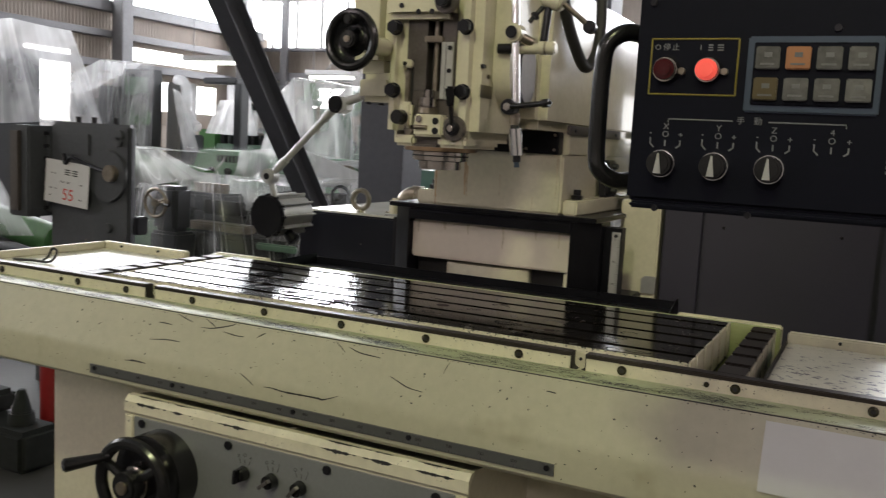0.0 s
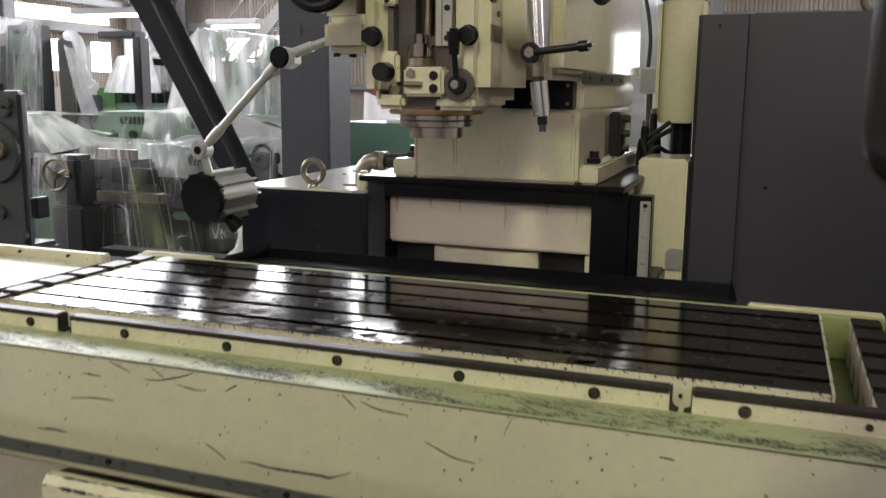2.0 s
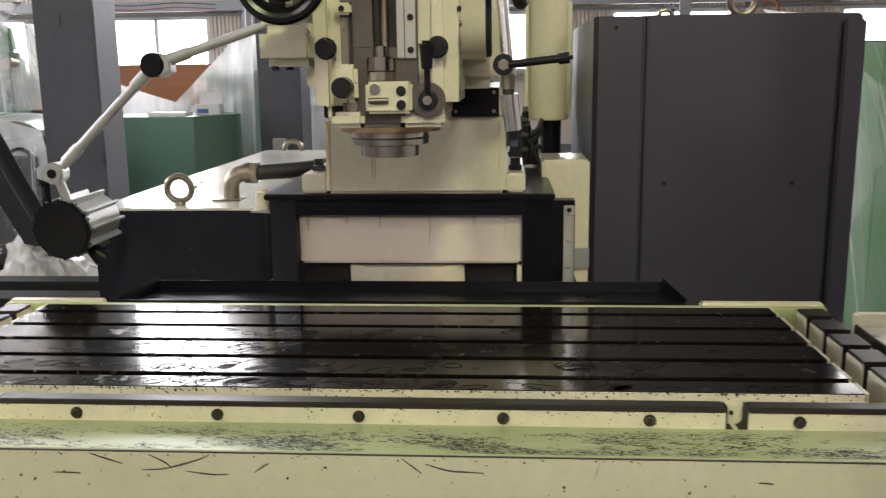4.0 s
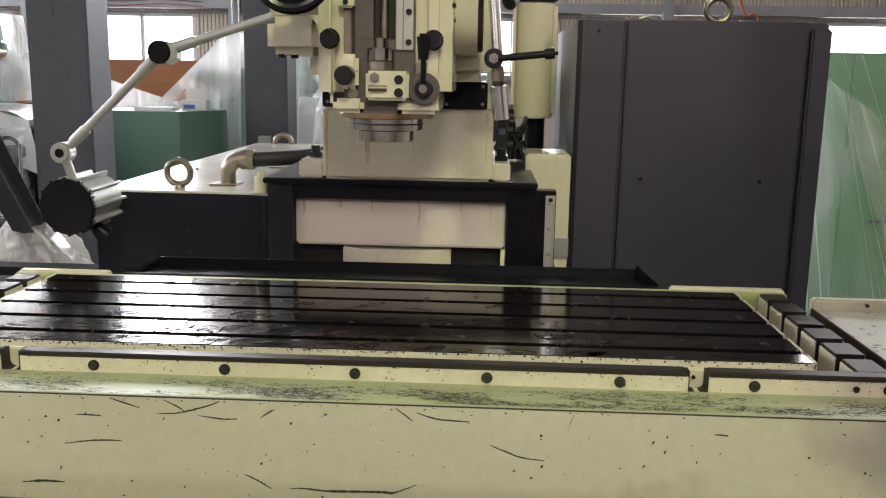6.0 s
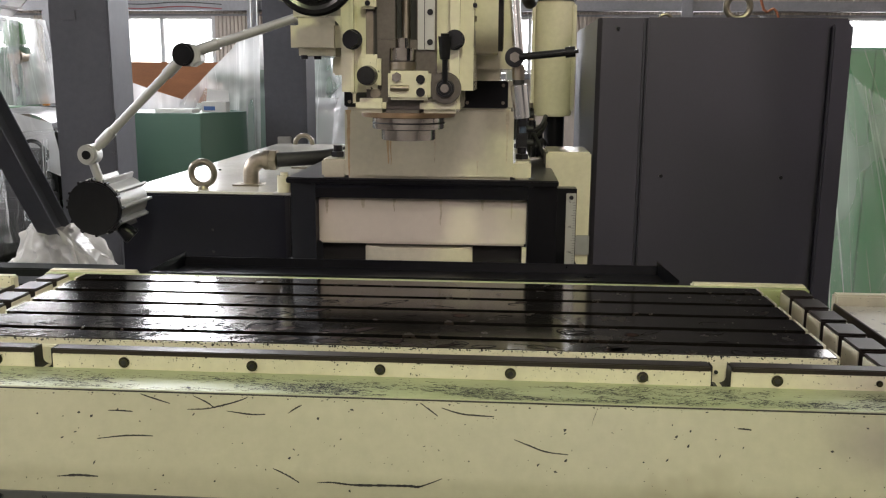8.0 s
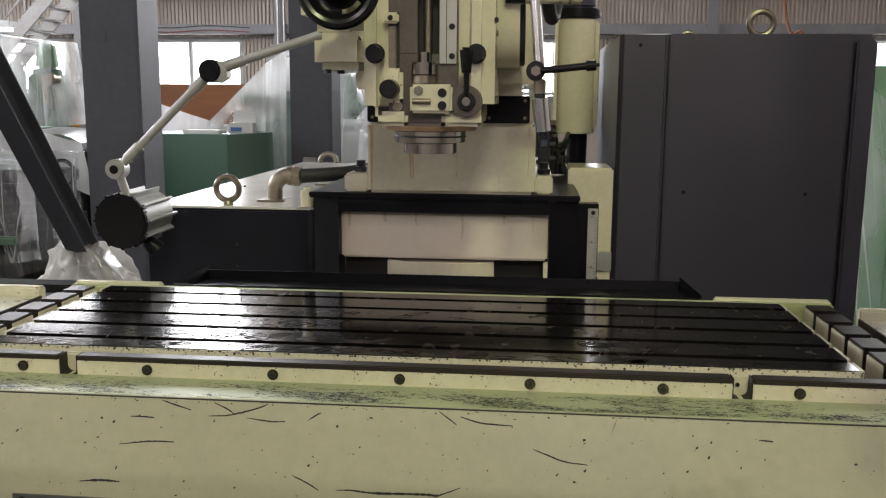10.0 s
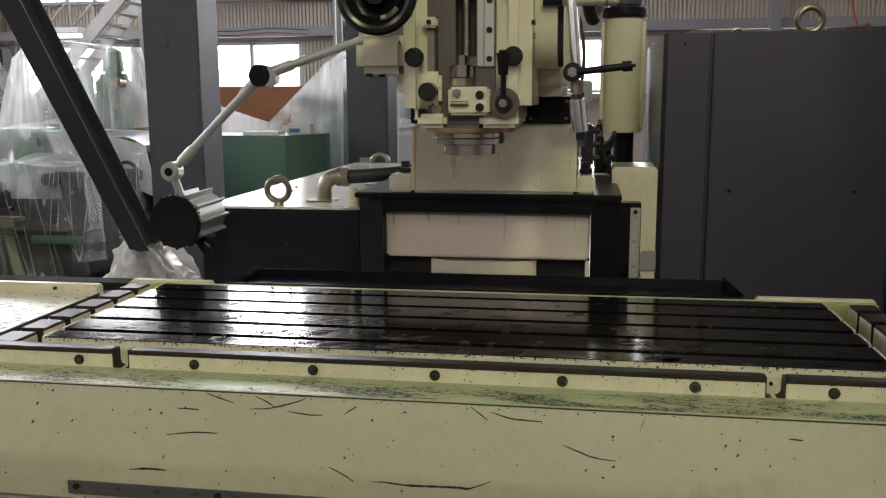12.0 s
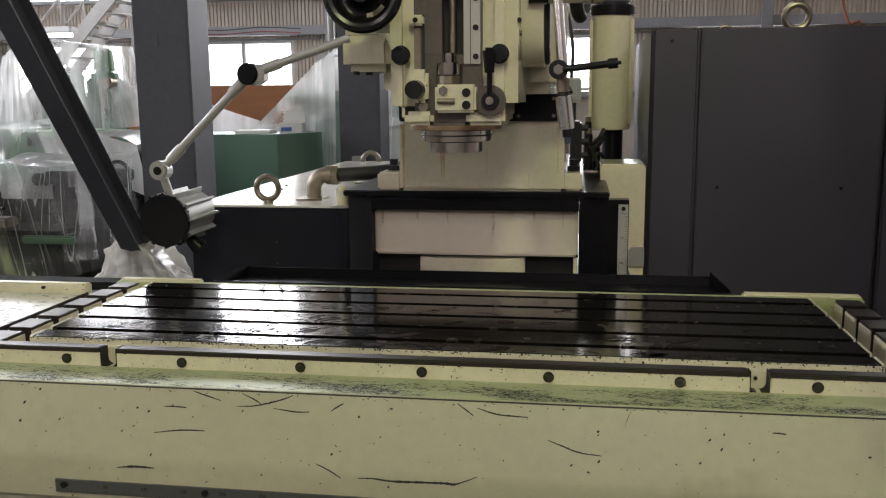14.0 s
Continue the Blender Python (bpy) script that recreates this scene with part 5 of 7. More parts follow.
part("edge_post", box(0.811, 0.851, 0.850, 0.8678, 0.07, 1.420, 0.004), charcoal, cab)
for x in (0.480, 0.729):
    part("rivet", cyl((x, 0.8505, 1.106), 0.004, 0.004, "y", 12), black, door)
part("rivet", cyl((0.378, 0.852, 1.41), 0.0035, 0.005, "y", 12), black, cab)
part("plinth", box(0.35, 0.84, 0.875, 1.40, 0.0, 0.0598), black, cab)
part("latch", box(0.8512, 0.872, 0.93, 0.96, 0.93, 0.965, 0.003), oxide, cab)
for x, y, r in ((0.662, 1.03, 0.026), (0.56, 1.36, 0.017)):
    eyebolt("eyebolt", "zinc lifting eyebolt on the charcoal cabinet", x, y, 1.433, r)

# ---------------- oil tank ----------------
tank = thing("oil_tank", "dark grey oil tank, window reflection painted pale on top", "tank")
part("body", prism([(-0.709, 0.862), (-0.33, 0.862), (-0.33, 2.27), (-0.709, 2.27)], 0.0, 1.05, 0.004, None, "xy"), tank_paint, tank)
part("lid", box(-0.707, -0.332, 0.864, 2.268, 1.0505, 1.056, 0.001), tank_top_m, tank, "tank lid with the window reflection in its pale colour")
for x, y in ((-0.45, 0.99), (-0.41, 1.4)):
    part("hatch", box(x - 0.034, x + 0.034, y - 0.03, y + 0.03, 1.0562, 1.060, 0.002), old_steel, tank)
for x, y in ((-0.62, 1.3), (-0.60, 1.2)):
    part("bolt", cyl((x, y, 1.058), 0.004, 0.004, "z", 10), oxide, tank)
for z in (1.0, 0.95):
    part("rivet", cyl((-0.50, 0.8615, z - 0.03), 0.0025, 0.003, "y", 8), ink, tank)
eyebolt("eyebolt", "zinc lifting eyebolt on the dark oil tank", -0.532, 0.905, 1.056, 0.0265)
# plain block added only to support the second eyebolt
blk2 = thing("eyebolt_block", "dark block added behind the oil tank for the eyebolt", "pump")
part("block", box(-0.70, -0.50, 2.29, 2.45, 0.0, 1.015, 0.006), tank_paint, blk2)
eyebolt("eyebolt", "zinc lifting eyebolt by the added dark block", -0.60, 2.24, 1.015, 0.032)
pipe = thing("pipe_elbow", "tarnished galvanised pipe elbow with black hose", "pipe", at=(0.03, 0.0, 0.0))
part("elbow", tube([(-0.478, 1.0, 1.061)] + arc((-0.445, 1.0, 1.082), 0.033, 180, 90, 8), 0.019, 18), old_steel, pipe)
part("collar", cyl((-0.438, 1.0, 1.115), 0.0235, 0.016, "x", 28, None, 0.002), old_steel, pipe)
part("coupling", hexagon((-0.422, 1.0, 1.115), 0.026, 0.016, "x"), old_steel, pipe)
part("hose", tube(smooth_path([(-0.414, 1.0, 1.115), (-0.36, 1.01, 1.118), (-0.30, 1.03, 1.122), (-0.24, 1.08, 1.130)]), 0.017, 16), rubber, pipe)
part("foot_ring", cyl((-0.478, 1.0, 1.0585), 0.026, 0.005, "z", 28), old_steel, pipe)
ebox = thing("wall_socket", "small grey electrical box on the far column", "electrical box")
part("case", box(-1.90, -1.78, 6.92, 6.9795, 0.62, 0.76, 0.006), alu, ebox)

# ---------------- work lamp ----------------
lamp = thing("work_lamp", "grey jointed machine work lamp with ribbed round head", "work lamp", at=(0.021, 0.007, 0.004))
LC = Vector((-0.694, 0.655, 1.042))
LD = Vector((0.06, 0.997, 0.03)).normalized()
part("front_cap", cyl(LC, 0.056, 0.014, LD, 44, None, 0.003), black, lamp, "black round lamp cap")
_side = LD.cross(Vector((0, 0, 1))).normalized()
_up = _side.cross(LD).normalized()
for k in range(12):
    _r = _side * math.cos(math.pi * k / 6) + _up * math.sin(math.pi * k / 6)
    part("cap_tab", rod(LC + _r * 0.0570 - LD * 0.004, LC + _r * 0.0570 + LD * 0.008, 0.0032, 8), black, lamp)
part("barrel", cyl(LC + LD * 0.0735, 0.0465, 0.132, LD, 44, None, 0.003), alu, lamp)
u = LD.cross(Vector((0, 0, 1))).normalized()
w = u.cross(LD)
for k in range(10):
    a = 2 * math.pi * k / 10
    d = u * math.cos(a) + w * math.sin(a)
    bm = box(-0.0025, 0.0025, 0.0, 0.013, 0.008, 0.136, 0.001)
    mt = Matrix((d.cross(LD), d, LD)).transposed().to_4x4()
    bmesh.ops.transform(bm, matrix=Matrix.Translation(LC + d * 0.0455) @ mt, verts=bm.verts)
    part("cooling_fin", bm, alu, lamp)
for k in range(5):
    a = 2 * math.pi * (k + 0.3) / 5
    part("cap_screw", cyl(LC + (u * math.cos(a) + w * math.sin(a)) * 0.0555, 0.003, 0.012, LD, 10), oxide, lamp)
J1, J2, J3 = Vector((-0.708, 0.68, 1.147)), Vector((-0.503, 0.684, 1.345)), Vector((-0.165, 0.70, 1.455))
part("neck", rod(LC + LD * 0.03 + Vector((0, 0, 0.045)), J1 + Vector((0.003, 0, -0.01)), 0.009, 16), alu, lamp)
part("lower_joint", cyl(J1, 0.0205, 0.034, "y", 32, None, 0.004), alu, lamp)
part("joint_hole", cyl(J1 - Vector((0, 0.0172, 0)), 0.009, 0.003, "y", 20), black, lamp)
part("lower_arm", rod(J1, J2, 0.0088, 18), alu, lamp)
for f0, f1 in ((0.10, 0.24), (0.80, 0.93)):
    part("arm_socket", rod(J1.lerp(J2, f0), J1.lerp(J2, f1), 0.0112, 18, bevel=0.001), alu, lamp)
part("upper_joint", cyl(J2, 0.0225, 0.036, "y", 32, None, 0.004), black, lamp)
part("joint_body", hexagon(J2 + Vector((0.015, 0.004, -0.002)), 0.0215, 0.034, "y", 0.003), alu, lamp)
part("upper_arm", rod(J2, J3, 0.0088, 18), alu, lamp)
part("arm_socket", rod(J2.lerp(J3, 0.07), J2.lerp(J3, 0.2), 0.0112, 18, bevel=0.001), alu, lamp)
part("swivel_knob", rod(LC + Vector((0.028, 0.05, -0.045)), LC + Vector((0.052, 0.055, -0.068)), 0.012, 20, 0.020, bevel=0.003), black, lamp)
part("mount", box(-0.175, -0.126, 0.66, 0.74, 1.43, 1.48, 0.004), cream, lamp)

# ---------------- control pendant ----------------
pend = thing("control_pendant", "dark navy control pendant with lit red button and selector knobs", "control panel", at=(0.0135, 0.009, -0.006))
PY = -0.45
part("case", box(0.570, 1.02, PY, PY + 0.16, 1.229, 1.62, 0.004), navy, pend)
part("bottom_lip", box(0.574, 1.016, PY - 0.002, PY + 0.02, 1.2225, 1.2288, 0.002), navy, pend)
for x, z in ((0.583, 1.408), (0.738, 1.385), (0.68, 1.2235), (0.598, 1.2235)):
    part("screw", cyl((x, PY - 0.001, z), 0.003, 0.003, "y", 12), oxide, pend)
handle = part("grab_handle", tube(smooth_path([(0.572, PY + 0.05, 1.383), (0.552, PY + 0.03, 1.386), (0.537, PY + 0.02, 1.374), (0.533, PY + 0.02, 1.35), (0.5325, PY + 0.02, 1.31), (0.533, PY + 0.02, 1.272), (0.537, PY + 0.02, 1.255), (0.552, PY + 0.03, 1.245), (0.572, PY + 0.05, 1.248)]), 0.0085, 14), bakelite, pend, "thick black grab handle")
bm = bmesh.new()
for a, b in (((0.584, 1.376), (0.660, 1.376)), ((0.660, 1.376), (0.660, 1.327)), ((0.660, 1.327), (0.584, 1.327)), ((0.584, 1.327), (0.584, 1.376))):
    rod((a[0], PY - 0.0003, a[1]), (b[0], PY - 0.0003, b[1]), 0.0008, 6, bm=bm)
part("yellow_outline", bm, yellow, pend)
for x, lens, nm in ((0.5985, red_dull, "stop_button"), (0.6355, lamp_red, "start_button")):
    b = part(nm, cyl((x, PY - 0.004, 1.3485), 0.0128, 0.009, "y", 36, 0.0104, 0.0012), steel, pend, "chromed push button bezel")
    part("lens", cyl((x, PY - 0.0108, 1.3485), 0.0094, 0.008, "y", 30, None, 0.003), lens, b, "dark red lens" if lens is red_dull else "glowing red lens")
    part("guard_screw", cyl((x + 0.0145, PY - 0.003, 1.3475), 0.003, 0.006, "y", 14), old_steel, b)
for ch, x in (("O", 0.5895), ("\u505c", 0.5975), ("\u6b62", 0.6055), ("I", 0.6275)):
    front_text("legend", ch, 0.0068, x, PY - 0.0002, 1.3685, legend, pend)
for x, wd in ((0.634, 0.004), (0.642, 0.005)):
    for dz in (0.0, 0.0022, 0.0044):
        part("legend_bar", box(x, x + wd, PY - 0.0006, PY - 0.0001, 1.3658 + dz, 1.3669 + dz), legend, pend)
frame_ = part("key_frame", box(0.668, 0.775, PY - 0.003, PY - 0.0001, 1.313, 1.378, 0.002), blue_frame, pend, "dull blue key frame")
part("key_well", box(0.6735, 0.770, PY - 0.0045, PY - 0.0031, 1.3195, 1.3725, 0.001), navy, frame_)
for r in range(2):
    for c in range(4):
        x, z = 0.6855 + 0.0243 * c, 1.3592 - 0.0262 * r
        mt = key_orange if (r, c) == (0, 1) else key_tan if (r, c) == (1, 0) else key_grey
        k = part("key", box(x - 0.0098, x + 0.0098, PY - 0.009, PY - 0.0046, z - 0.0096, z + 0.0096, 0.0010), mt, frame_, "lit orange key" if mt is key_orange else "tan key" if mt is key_tan else "grey key")
        part("key_print", box(x - 0.0058, x + 0.0058, PY - 0.0094, PY - 0.0091, z - 0.0060, z - 0.0044), rule_grey, k)
        part("key_print", box(x - 0.0030, x + 0.0034, PY - 0.0094, PY - 0.0091, z + 0.0006, z + 0.0046), rule_grey, k)
for k, ax in enumerate(("X", "Y", "Z", "4")):
    x, z = 0.6015 + 0.0465 * k, 1.2645
    if k < 3:
        kb2 = part("axis_knob", cyl((x, PY - 0.003, z), 0.0134, 0.008, "y", 40, 0.0122, 0.0008), chrome, pend, "black selector knob in chrome ring")
        part("knob", cyl((x, PY - 0.011, z), 0.0120, 0.014, "y", 28, 0.0108, 0.002), bakelite, kb2)
        bm = prism([(x - 0.0034, z - 0.0088), (x + 0.0030, z - 0.0088), (x + 0.0006, z + 0.0092), (x - 0.0006, z + 0.0092)], PY - 0.0195, PY - 0.0178, 0.0, None, "xz")
        part("pointer", bm, pale_rule, kb2)
    own = pend
    front_text("legend", ax, 0.0075, x + 0.001, PY - 0.0002, z + 0.0335, legend, own)
    front_text("legend", "O", 0.0075, x + 0.001, PY - 0.0002, z + 0.0265, legend, own)
    front_text("legend", "-", 0.008, x - 0.0125, PY - 0.0002, z + 0.028, legend, own)
    front_text("legend", "+", 0.008, x + 0.0145, PY - 0.0002, z + 0.026, legend, own)
    bm = rod((x + 0.001, PY - 0.0003, z + 0.0215), (x + 0.001, PY - 0.0003, z + 0.016), 0.0007, 6)
    tube([(x - 0.0125, PY - 0.0003, z + 0.0235), (x - 0.0125, PY - 0.0003, z + 0.018), (x - 0.009, PY - 0.0003, z + 0.0145)], 0.0007, 6, bm)
    tube([(x + 0.0145, PY - 0.0003, z + 0.0215), (x + 0.0145, PY - 0.0003, z + 0.017), (x + 0.011, PY - 0.0003, z + 0.0145)], 0.0007, 6, bm)
    part("legend_mark", bm, legend, own)
bm = tube([(0.604, PY - 0.0003, 1.302), (0.604, PY - 0.0003, 1.305), (0.660, PY - 0.0003, 1.305)], 0.0006, 6)
tube([(0.690, PY - 0.0003, 1.305), (0.752, PY - 0.0003, 1.305), (0.752, PY - 0.0003, 1.302)], 0.0006, 6, bm)
part("group_line", bm, legend, pend)
for ch, x in (("\u624b", 0.667), ("\u52d5", 0.6815)):
    front_text("legend", ch, 0.0072, x, PY - 0.0002, 1.3052, legend, pend)
for r in range(5):
    for c in range(2):
        part("legend_bar", box(0.7845 + 0.005 * c, 0.788 + 0.005 * c, PY - 0.0006, PY - 0.0001, 1.284 - 0.0045 * r, 1.2865 - 0.0045 * r), legend, pend)
part("hanger", box(0.74, 0.80, PY + 0.06, PY + 0.12, 1.6205, 8.329, 0.006), charcoal, pend, "charcoal hanging arm")
# ---------------- things farther back ----------------


def drape(layers, folds=9, depth=0.06, seed=0, n=64, rows=6, crumple=0.0):
    """A loose sheet round a thing: layers of (z, cx, cy, rx, ry) from the hem to the top, creased lengthwise."""
    bm = bmesh.new()
    rings = []
    steps = []
    for i in range(len(layers) - 1):
        for k in range(rows):
            f = k / rows
            steps.append([a + (b - a) * f for a, b in zip(layers[i], layers[i + 1])])
    steps.append(layers[-1])
    for j, (z, cx, cy, rx, ry) in enumerate(steps):
        row = []
        for k in range(n):
            a = 2 * math.pi * k / n
            c, s = math.cos(a), math.sin(a)
            p = 0.62
            sx, sy = math.copysign(abs(c) ** p, c), math.copysign(abs(s) ** p, s)
            q = noise.noise(Vector((c * folds * 0.5 + seed, s * folds * 0.5, z * 0.7))) + 0.5 * noise.noise(Vector((c * folds + seed, s * folds, z * 1.8)))
            f = 1 + depth * q * (1.0 if j < len(steps) - 1 else 0.3)
            p_ = Vector((cx + rx * sx * f, cy + ry * sy * f, z + 0.03 * q))
            if crumple:
                for size in (9.0, 21.0):
                    p_ += noise.noise_vector(p_ * size) * crumple * 9.0 / size
            row.append(bm.verts.new(p_))
        rings.append(row)
    uv = bm.loops.layers.uv.new("folds")
    for j, (a, b) in enumerate(zip(rings, rings[1:])):
        for k in range(n):
            f = bm.faces.new((a[k], a[(k + 1) % n], b[(k + 1) % n], b[k]))
            for loop, (p, q) in zip(f.loops, ((k, j), (k + 1, j), (k + 1, j + 1), (k, j + 1))):
                loop[uv].uv = (3.0 * p / n + seed, q / len(rings) + seed)
    bm.faces.new(rings[-1])
    return bm


def knee_mill(x, y, s, body, label, turn=0.0, seed=0, top=1.75, wrapped=film_clear, sign=True):
    """A knee milling machine under a plastic sheet."""
    t = thing("wrapped_milling_machine", label, "milling machine", "wrapped machines in the hall")
    part("base", box(-0.35, 0.35, -0.30, 0.55, 0.0, 0.14, 0.02), body, t)
    part("column", prism([(-0.02, 0.1405), (0.5, 0.1405), (0.46, 1.25 * top / 1.75), (0.05, 1.25 * top / 1.75)], -0.22, 0.22, 0.01), body, t)
    part("knee", box(-0.2, 0.2, -0.45, -0.021, 0.45, 0.70, 0.02), body, t)
    part("screw_post", cyl((0, -0.24, 0.295), 0.05, 0.308, "z", 18), old_steel, t)
    part("table", box(-0.62, 0.62, -0.42, -0.12, 0.7005, 0.79, 0.01), dark_junk, t)
    part("head", box(-0.2, 0.2, -0.42, 0.049, 0.96 * top / 1.75, 1.22 * top / 1.75, 0.03), body, t)
    part("overarm", box(-0.16, 0.16, -0.30, 0.5, 1.2505 * top / 1.75, 1.46 * top / 1.75, 0.03), body, t)
    part("motor", cyl((0.0, -0.1, 1.46 * top / 1.75 + 0.1), 0.11, 0.2, "z", 24, None, 0.02), body, t)
    part("quill", cyl((0, -0.28, 0.9 * top / 1.75), 0.06, 0.115, "z", 20), old_steel, t)
    for xx in (-0.45, 0.45):
        w_ = part("crank_wheel", ring((xx, -0.47, 0.62), 0.09, 0.012, "xz", 28), bakelite, t)
        part("axle", rod((xx, -0.47, 0.62), (xx, -0.40, 0.7), 0.014, 10), old_steel, w_)
    for k in range(4):
        part("lever", rod((-0.15 + 0.1 * k, -0.43, 1.05 * top / 1.75), (-0.12 + 0.1 * k, -0.5, 1.0 * top / 1.75), 0.01, 8), bakelite, t)
    if sign:
        for k in range(7):
            part("sign_bar", box(-0.13 + 0.038 * k, -0.10 + 0.038 * k, -0.4235, -0.4205, 1.10 * top / 1.75, 1.14 * top / 1.75), legend, t)
    if wrapped:
        sh = part("plastic_sheet", drape([(0.25, 0, -0.03, 0.74, 0.62), (0.72, 0, -0.05, 0.70, 0.57), (0.83, 0, -0.05, 0.66, 0.54), (1.1 * top / 1.75, 0, 0.0, 0.36, 0.56),
                                          (1.5 * top / 1.75, 0, 0.05, 0.24, 0.5), (top, 0, 0.0, 0.16, 0.26), (top + 0.04, 0, 0, 0.03, 0.05)], 10, 0.10, seed), wrapped, t, "clear plastic dust sheet")
    t.matrix_basis = pose(x, y, 0, 0, 0, turn) @ Matrix.Scale(s, 4)
    return t


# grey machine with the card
scale_from_eye(EARLY_EYE, 0.68)
gm = thing("grey_milling_machine", "old grey milling machine with a white paper card hung on it", "milling machine", at=(0.03, 0.0, -0.01))
part("body", prism([(-4.36, 3.0), (-3.62, 3.0), (-3.63, 3.04), (-4.2, 3.62), (-4.36, 3.62)], 0.35, 1.275, 0.02, None, "xy"), grey_machine, gm)
part("base", box(-4.6, -3.86, 3.02, 3.5, 0.0, 0.349, 0.03), grey_machine, gm)
part("slideway", box(-4.60, -4.40, 2.86, 3.4, 0.62, 1.24, 0.012), grey_machine, gm)
part("slide_link", box(-4.42, -4.359, 3.0, 3.4, 0.65, 1.2, 0.006), grey_machine, gm)
for k in range(7):
    part("bolt", cyl((-4.385, 2.99, 0.68 + 0.085 * k), 0.016, 0.02, "y", 12), oxide, gm)
for x in (-4.50,):
    part("way_strip", box(x - 0.05, x + 0.03, 2.83, 2.859, 0.66, 1.2, 0.004), cast_iron, gm)
part("gear_cover", cyl((-3.80, 2.985, 0.935), 0.17, 0.03, "y", 40, None, 0.006), grey_machine, gm)
part("boss", cyl((-3.745, 2.955, 0.955), 0.055, 0.05, "y", 28, None, 0.006), old_steel, gm)
for x, z in ((-3.70, 1.205), (-3.71, 1.165), (-3.80, 0.59), (-3.65, 0.46)):
    part("plug", cyl((x, 2.985, z), 0.035, 0.03, "y", 20, None, 0.004), grey_machine, gm)
part("panel", box(-4.22, -3.98, 2.985, 2.9995, 1.06, 1.20, 0.004), grey_machine, gm)
part("lever", tube(smooth_path([(-4.16, 2.94, 1.06), (-4.13, 2.93, 1.0), (-4.07, 2.93, 1.04), (-3.95, 2.95, 1.0), (-3.75, 2.955, 0.955)]), 0.014, 8), oxide, gm)
for x in (-4.2, -4.05, -3.85):
    part("oil_cup", cyl((x, 3.1, 1.295), 0.018, 0.04, "z", 14), oxide, gm)
part("side_box", box(-3.619, -3.57, 3.02, 3.12, 0.56, 0.68, 0.008), oxide, gm)
card = thing("price_card", "white paper card with black marks and red figures", "paper card", at=(0.03, 0.0, -0.01))
bm = box(-0.205, 0.205, -0.0015, 0.0015, -0.145, 0.145)
cm = Matrix.Translation((-4.13, 2.94, 0.865)) @ Matrix.Rotation(radians(4.5), 4, "Y")
bmesh.ops.transform(bm, matrix=cm, verts=bm.verts)
part("paper", bm, carton, card)
text("figures", "55", 0.11, cm @ Matrix.Translation((0.02, -0.003, -0.08)) @ FRONT, red_ink, card, "red written figures")
for q in ((-0.02, 0.03, 0.055, 0.10), (0.05, 0.10, 0.055, 0.10), (-0.06, -0.02, 0.0, 0.012), (0.0, 0.03, 0.0, 0.012), (-0.15, -0.135, 0.05, 0.062), (-0.12, -0.105, 0.05, 0.062), (-0.16, -0.13, -0.05, -0.042),
          (-0.11, -0.09, -0.05, -0.042), (0.12, 0.15, -0.1, -0.09), (0.12, 0.15, 0.0, 0.008), (-0.16, -0.14, -0.1, -0.09)):
    bm = bmesh.new()
    for j in range(3):
        f0, f1 = j / 3, (j + 0.55) / 3
        box(q[0], q[1], -0.0026, -0.0018, q[2] + (q[3] - q[2]) * f0, q[2] + (q[3] - q[2]) * f1, bm=bm)
    bmesh.ops.transform(bm, matrix=cm, verts=bm.verts)
    part("written_bar", bm, ink, card)


def sheet(quads, seed=0, crease=0.02, n=18):
    """Loose plastic: a patch between four corners each, sagging a little and creased along its length."""
    out = []
    for q, corners in enumerate(quads):
        bm = bmesh.new()
        uv = bm.loops.layers.uv.new("folds")
        a, b, c, d = (Vector(p) for p in corners)
        normal = (b - a).cross(d - a).normalized()
        grid = []
        for i in range(n + 1):
            row = []
            for j in range(n + 1):
                u, v = i / n, j / n
                p = a.lerp(b, u).lerp(d.lerp(c, u), v)
                f = noise.noise(Vector((u * 3 + seed + q, v * 0.9, seed))) + 0.35 * noise.noise(Vector((u * 8 + seed, v * 1.2 + q, seed)))
                row.append(bm.verts.new(p + normal * crease * f * (0.3 + min(1, 3 * v)) - Vector((0, 0, 0.25 * crease * math.sin(math.pi * u)))))
            grid.append(row)
        for i in range(n):
            for j in range(n):
                f = bm.faces.new((grid[i][j], grid[i + 1][j], grid[i + 1][j + 1], grid[i][j + 1]))
                for loop, (p_, q_) in zip(f.loops, ((i, j), (i + 1, j), (i + 1, j + 1), (i, j + 1))):
                    loop[uv].uv = (p_ / n * ((b - a).length + (c - d).length) * 0.7 + 3.1 * q + seed, q_ / n + seed)
        out.append(bm)
    return out


def hang(patches, mat, parent, label="clear plastic dust sheet"):
    for bm in patches:
        part("plastic_sheet", bm, mat, parent, label)


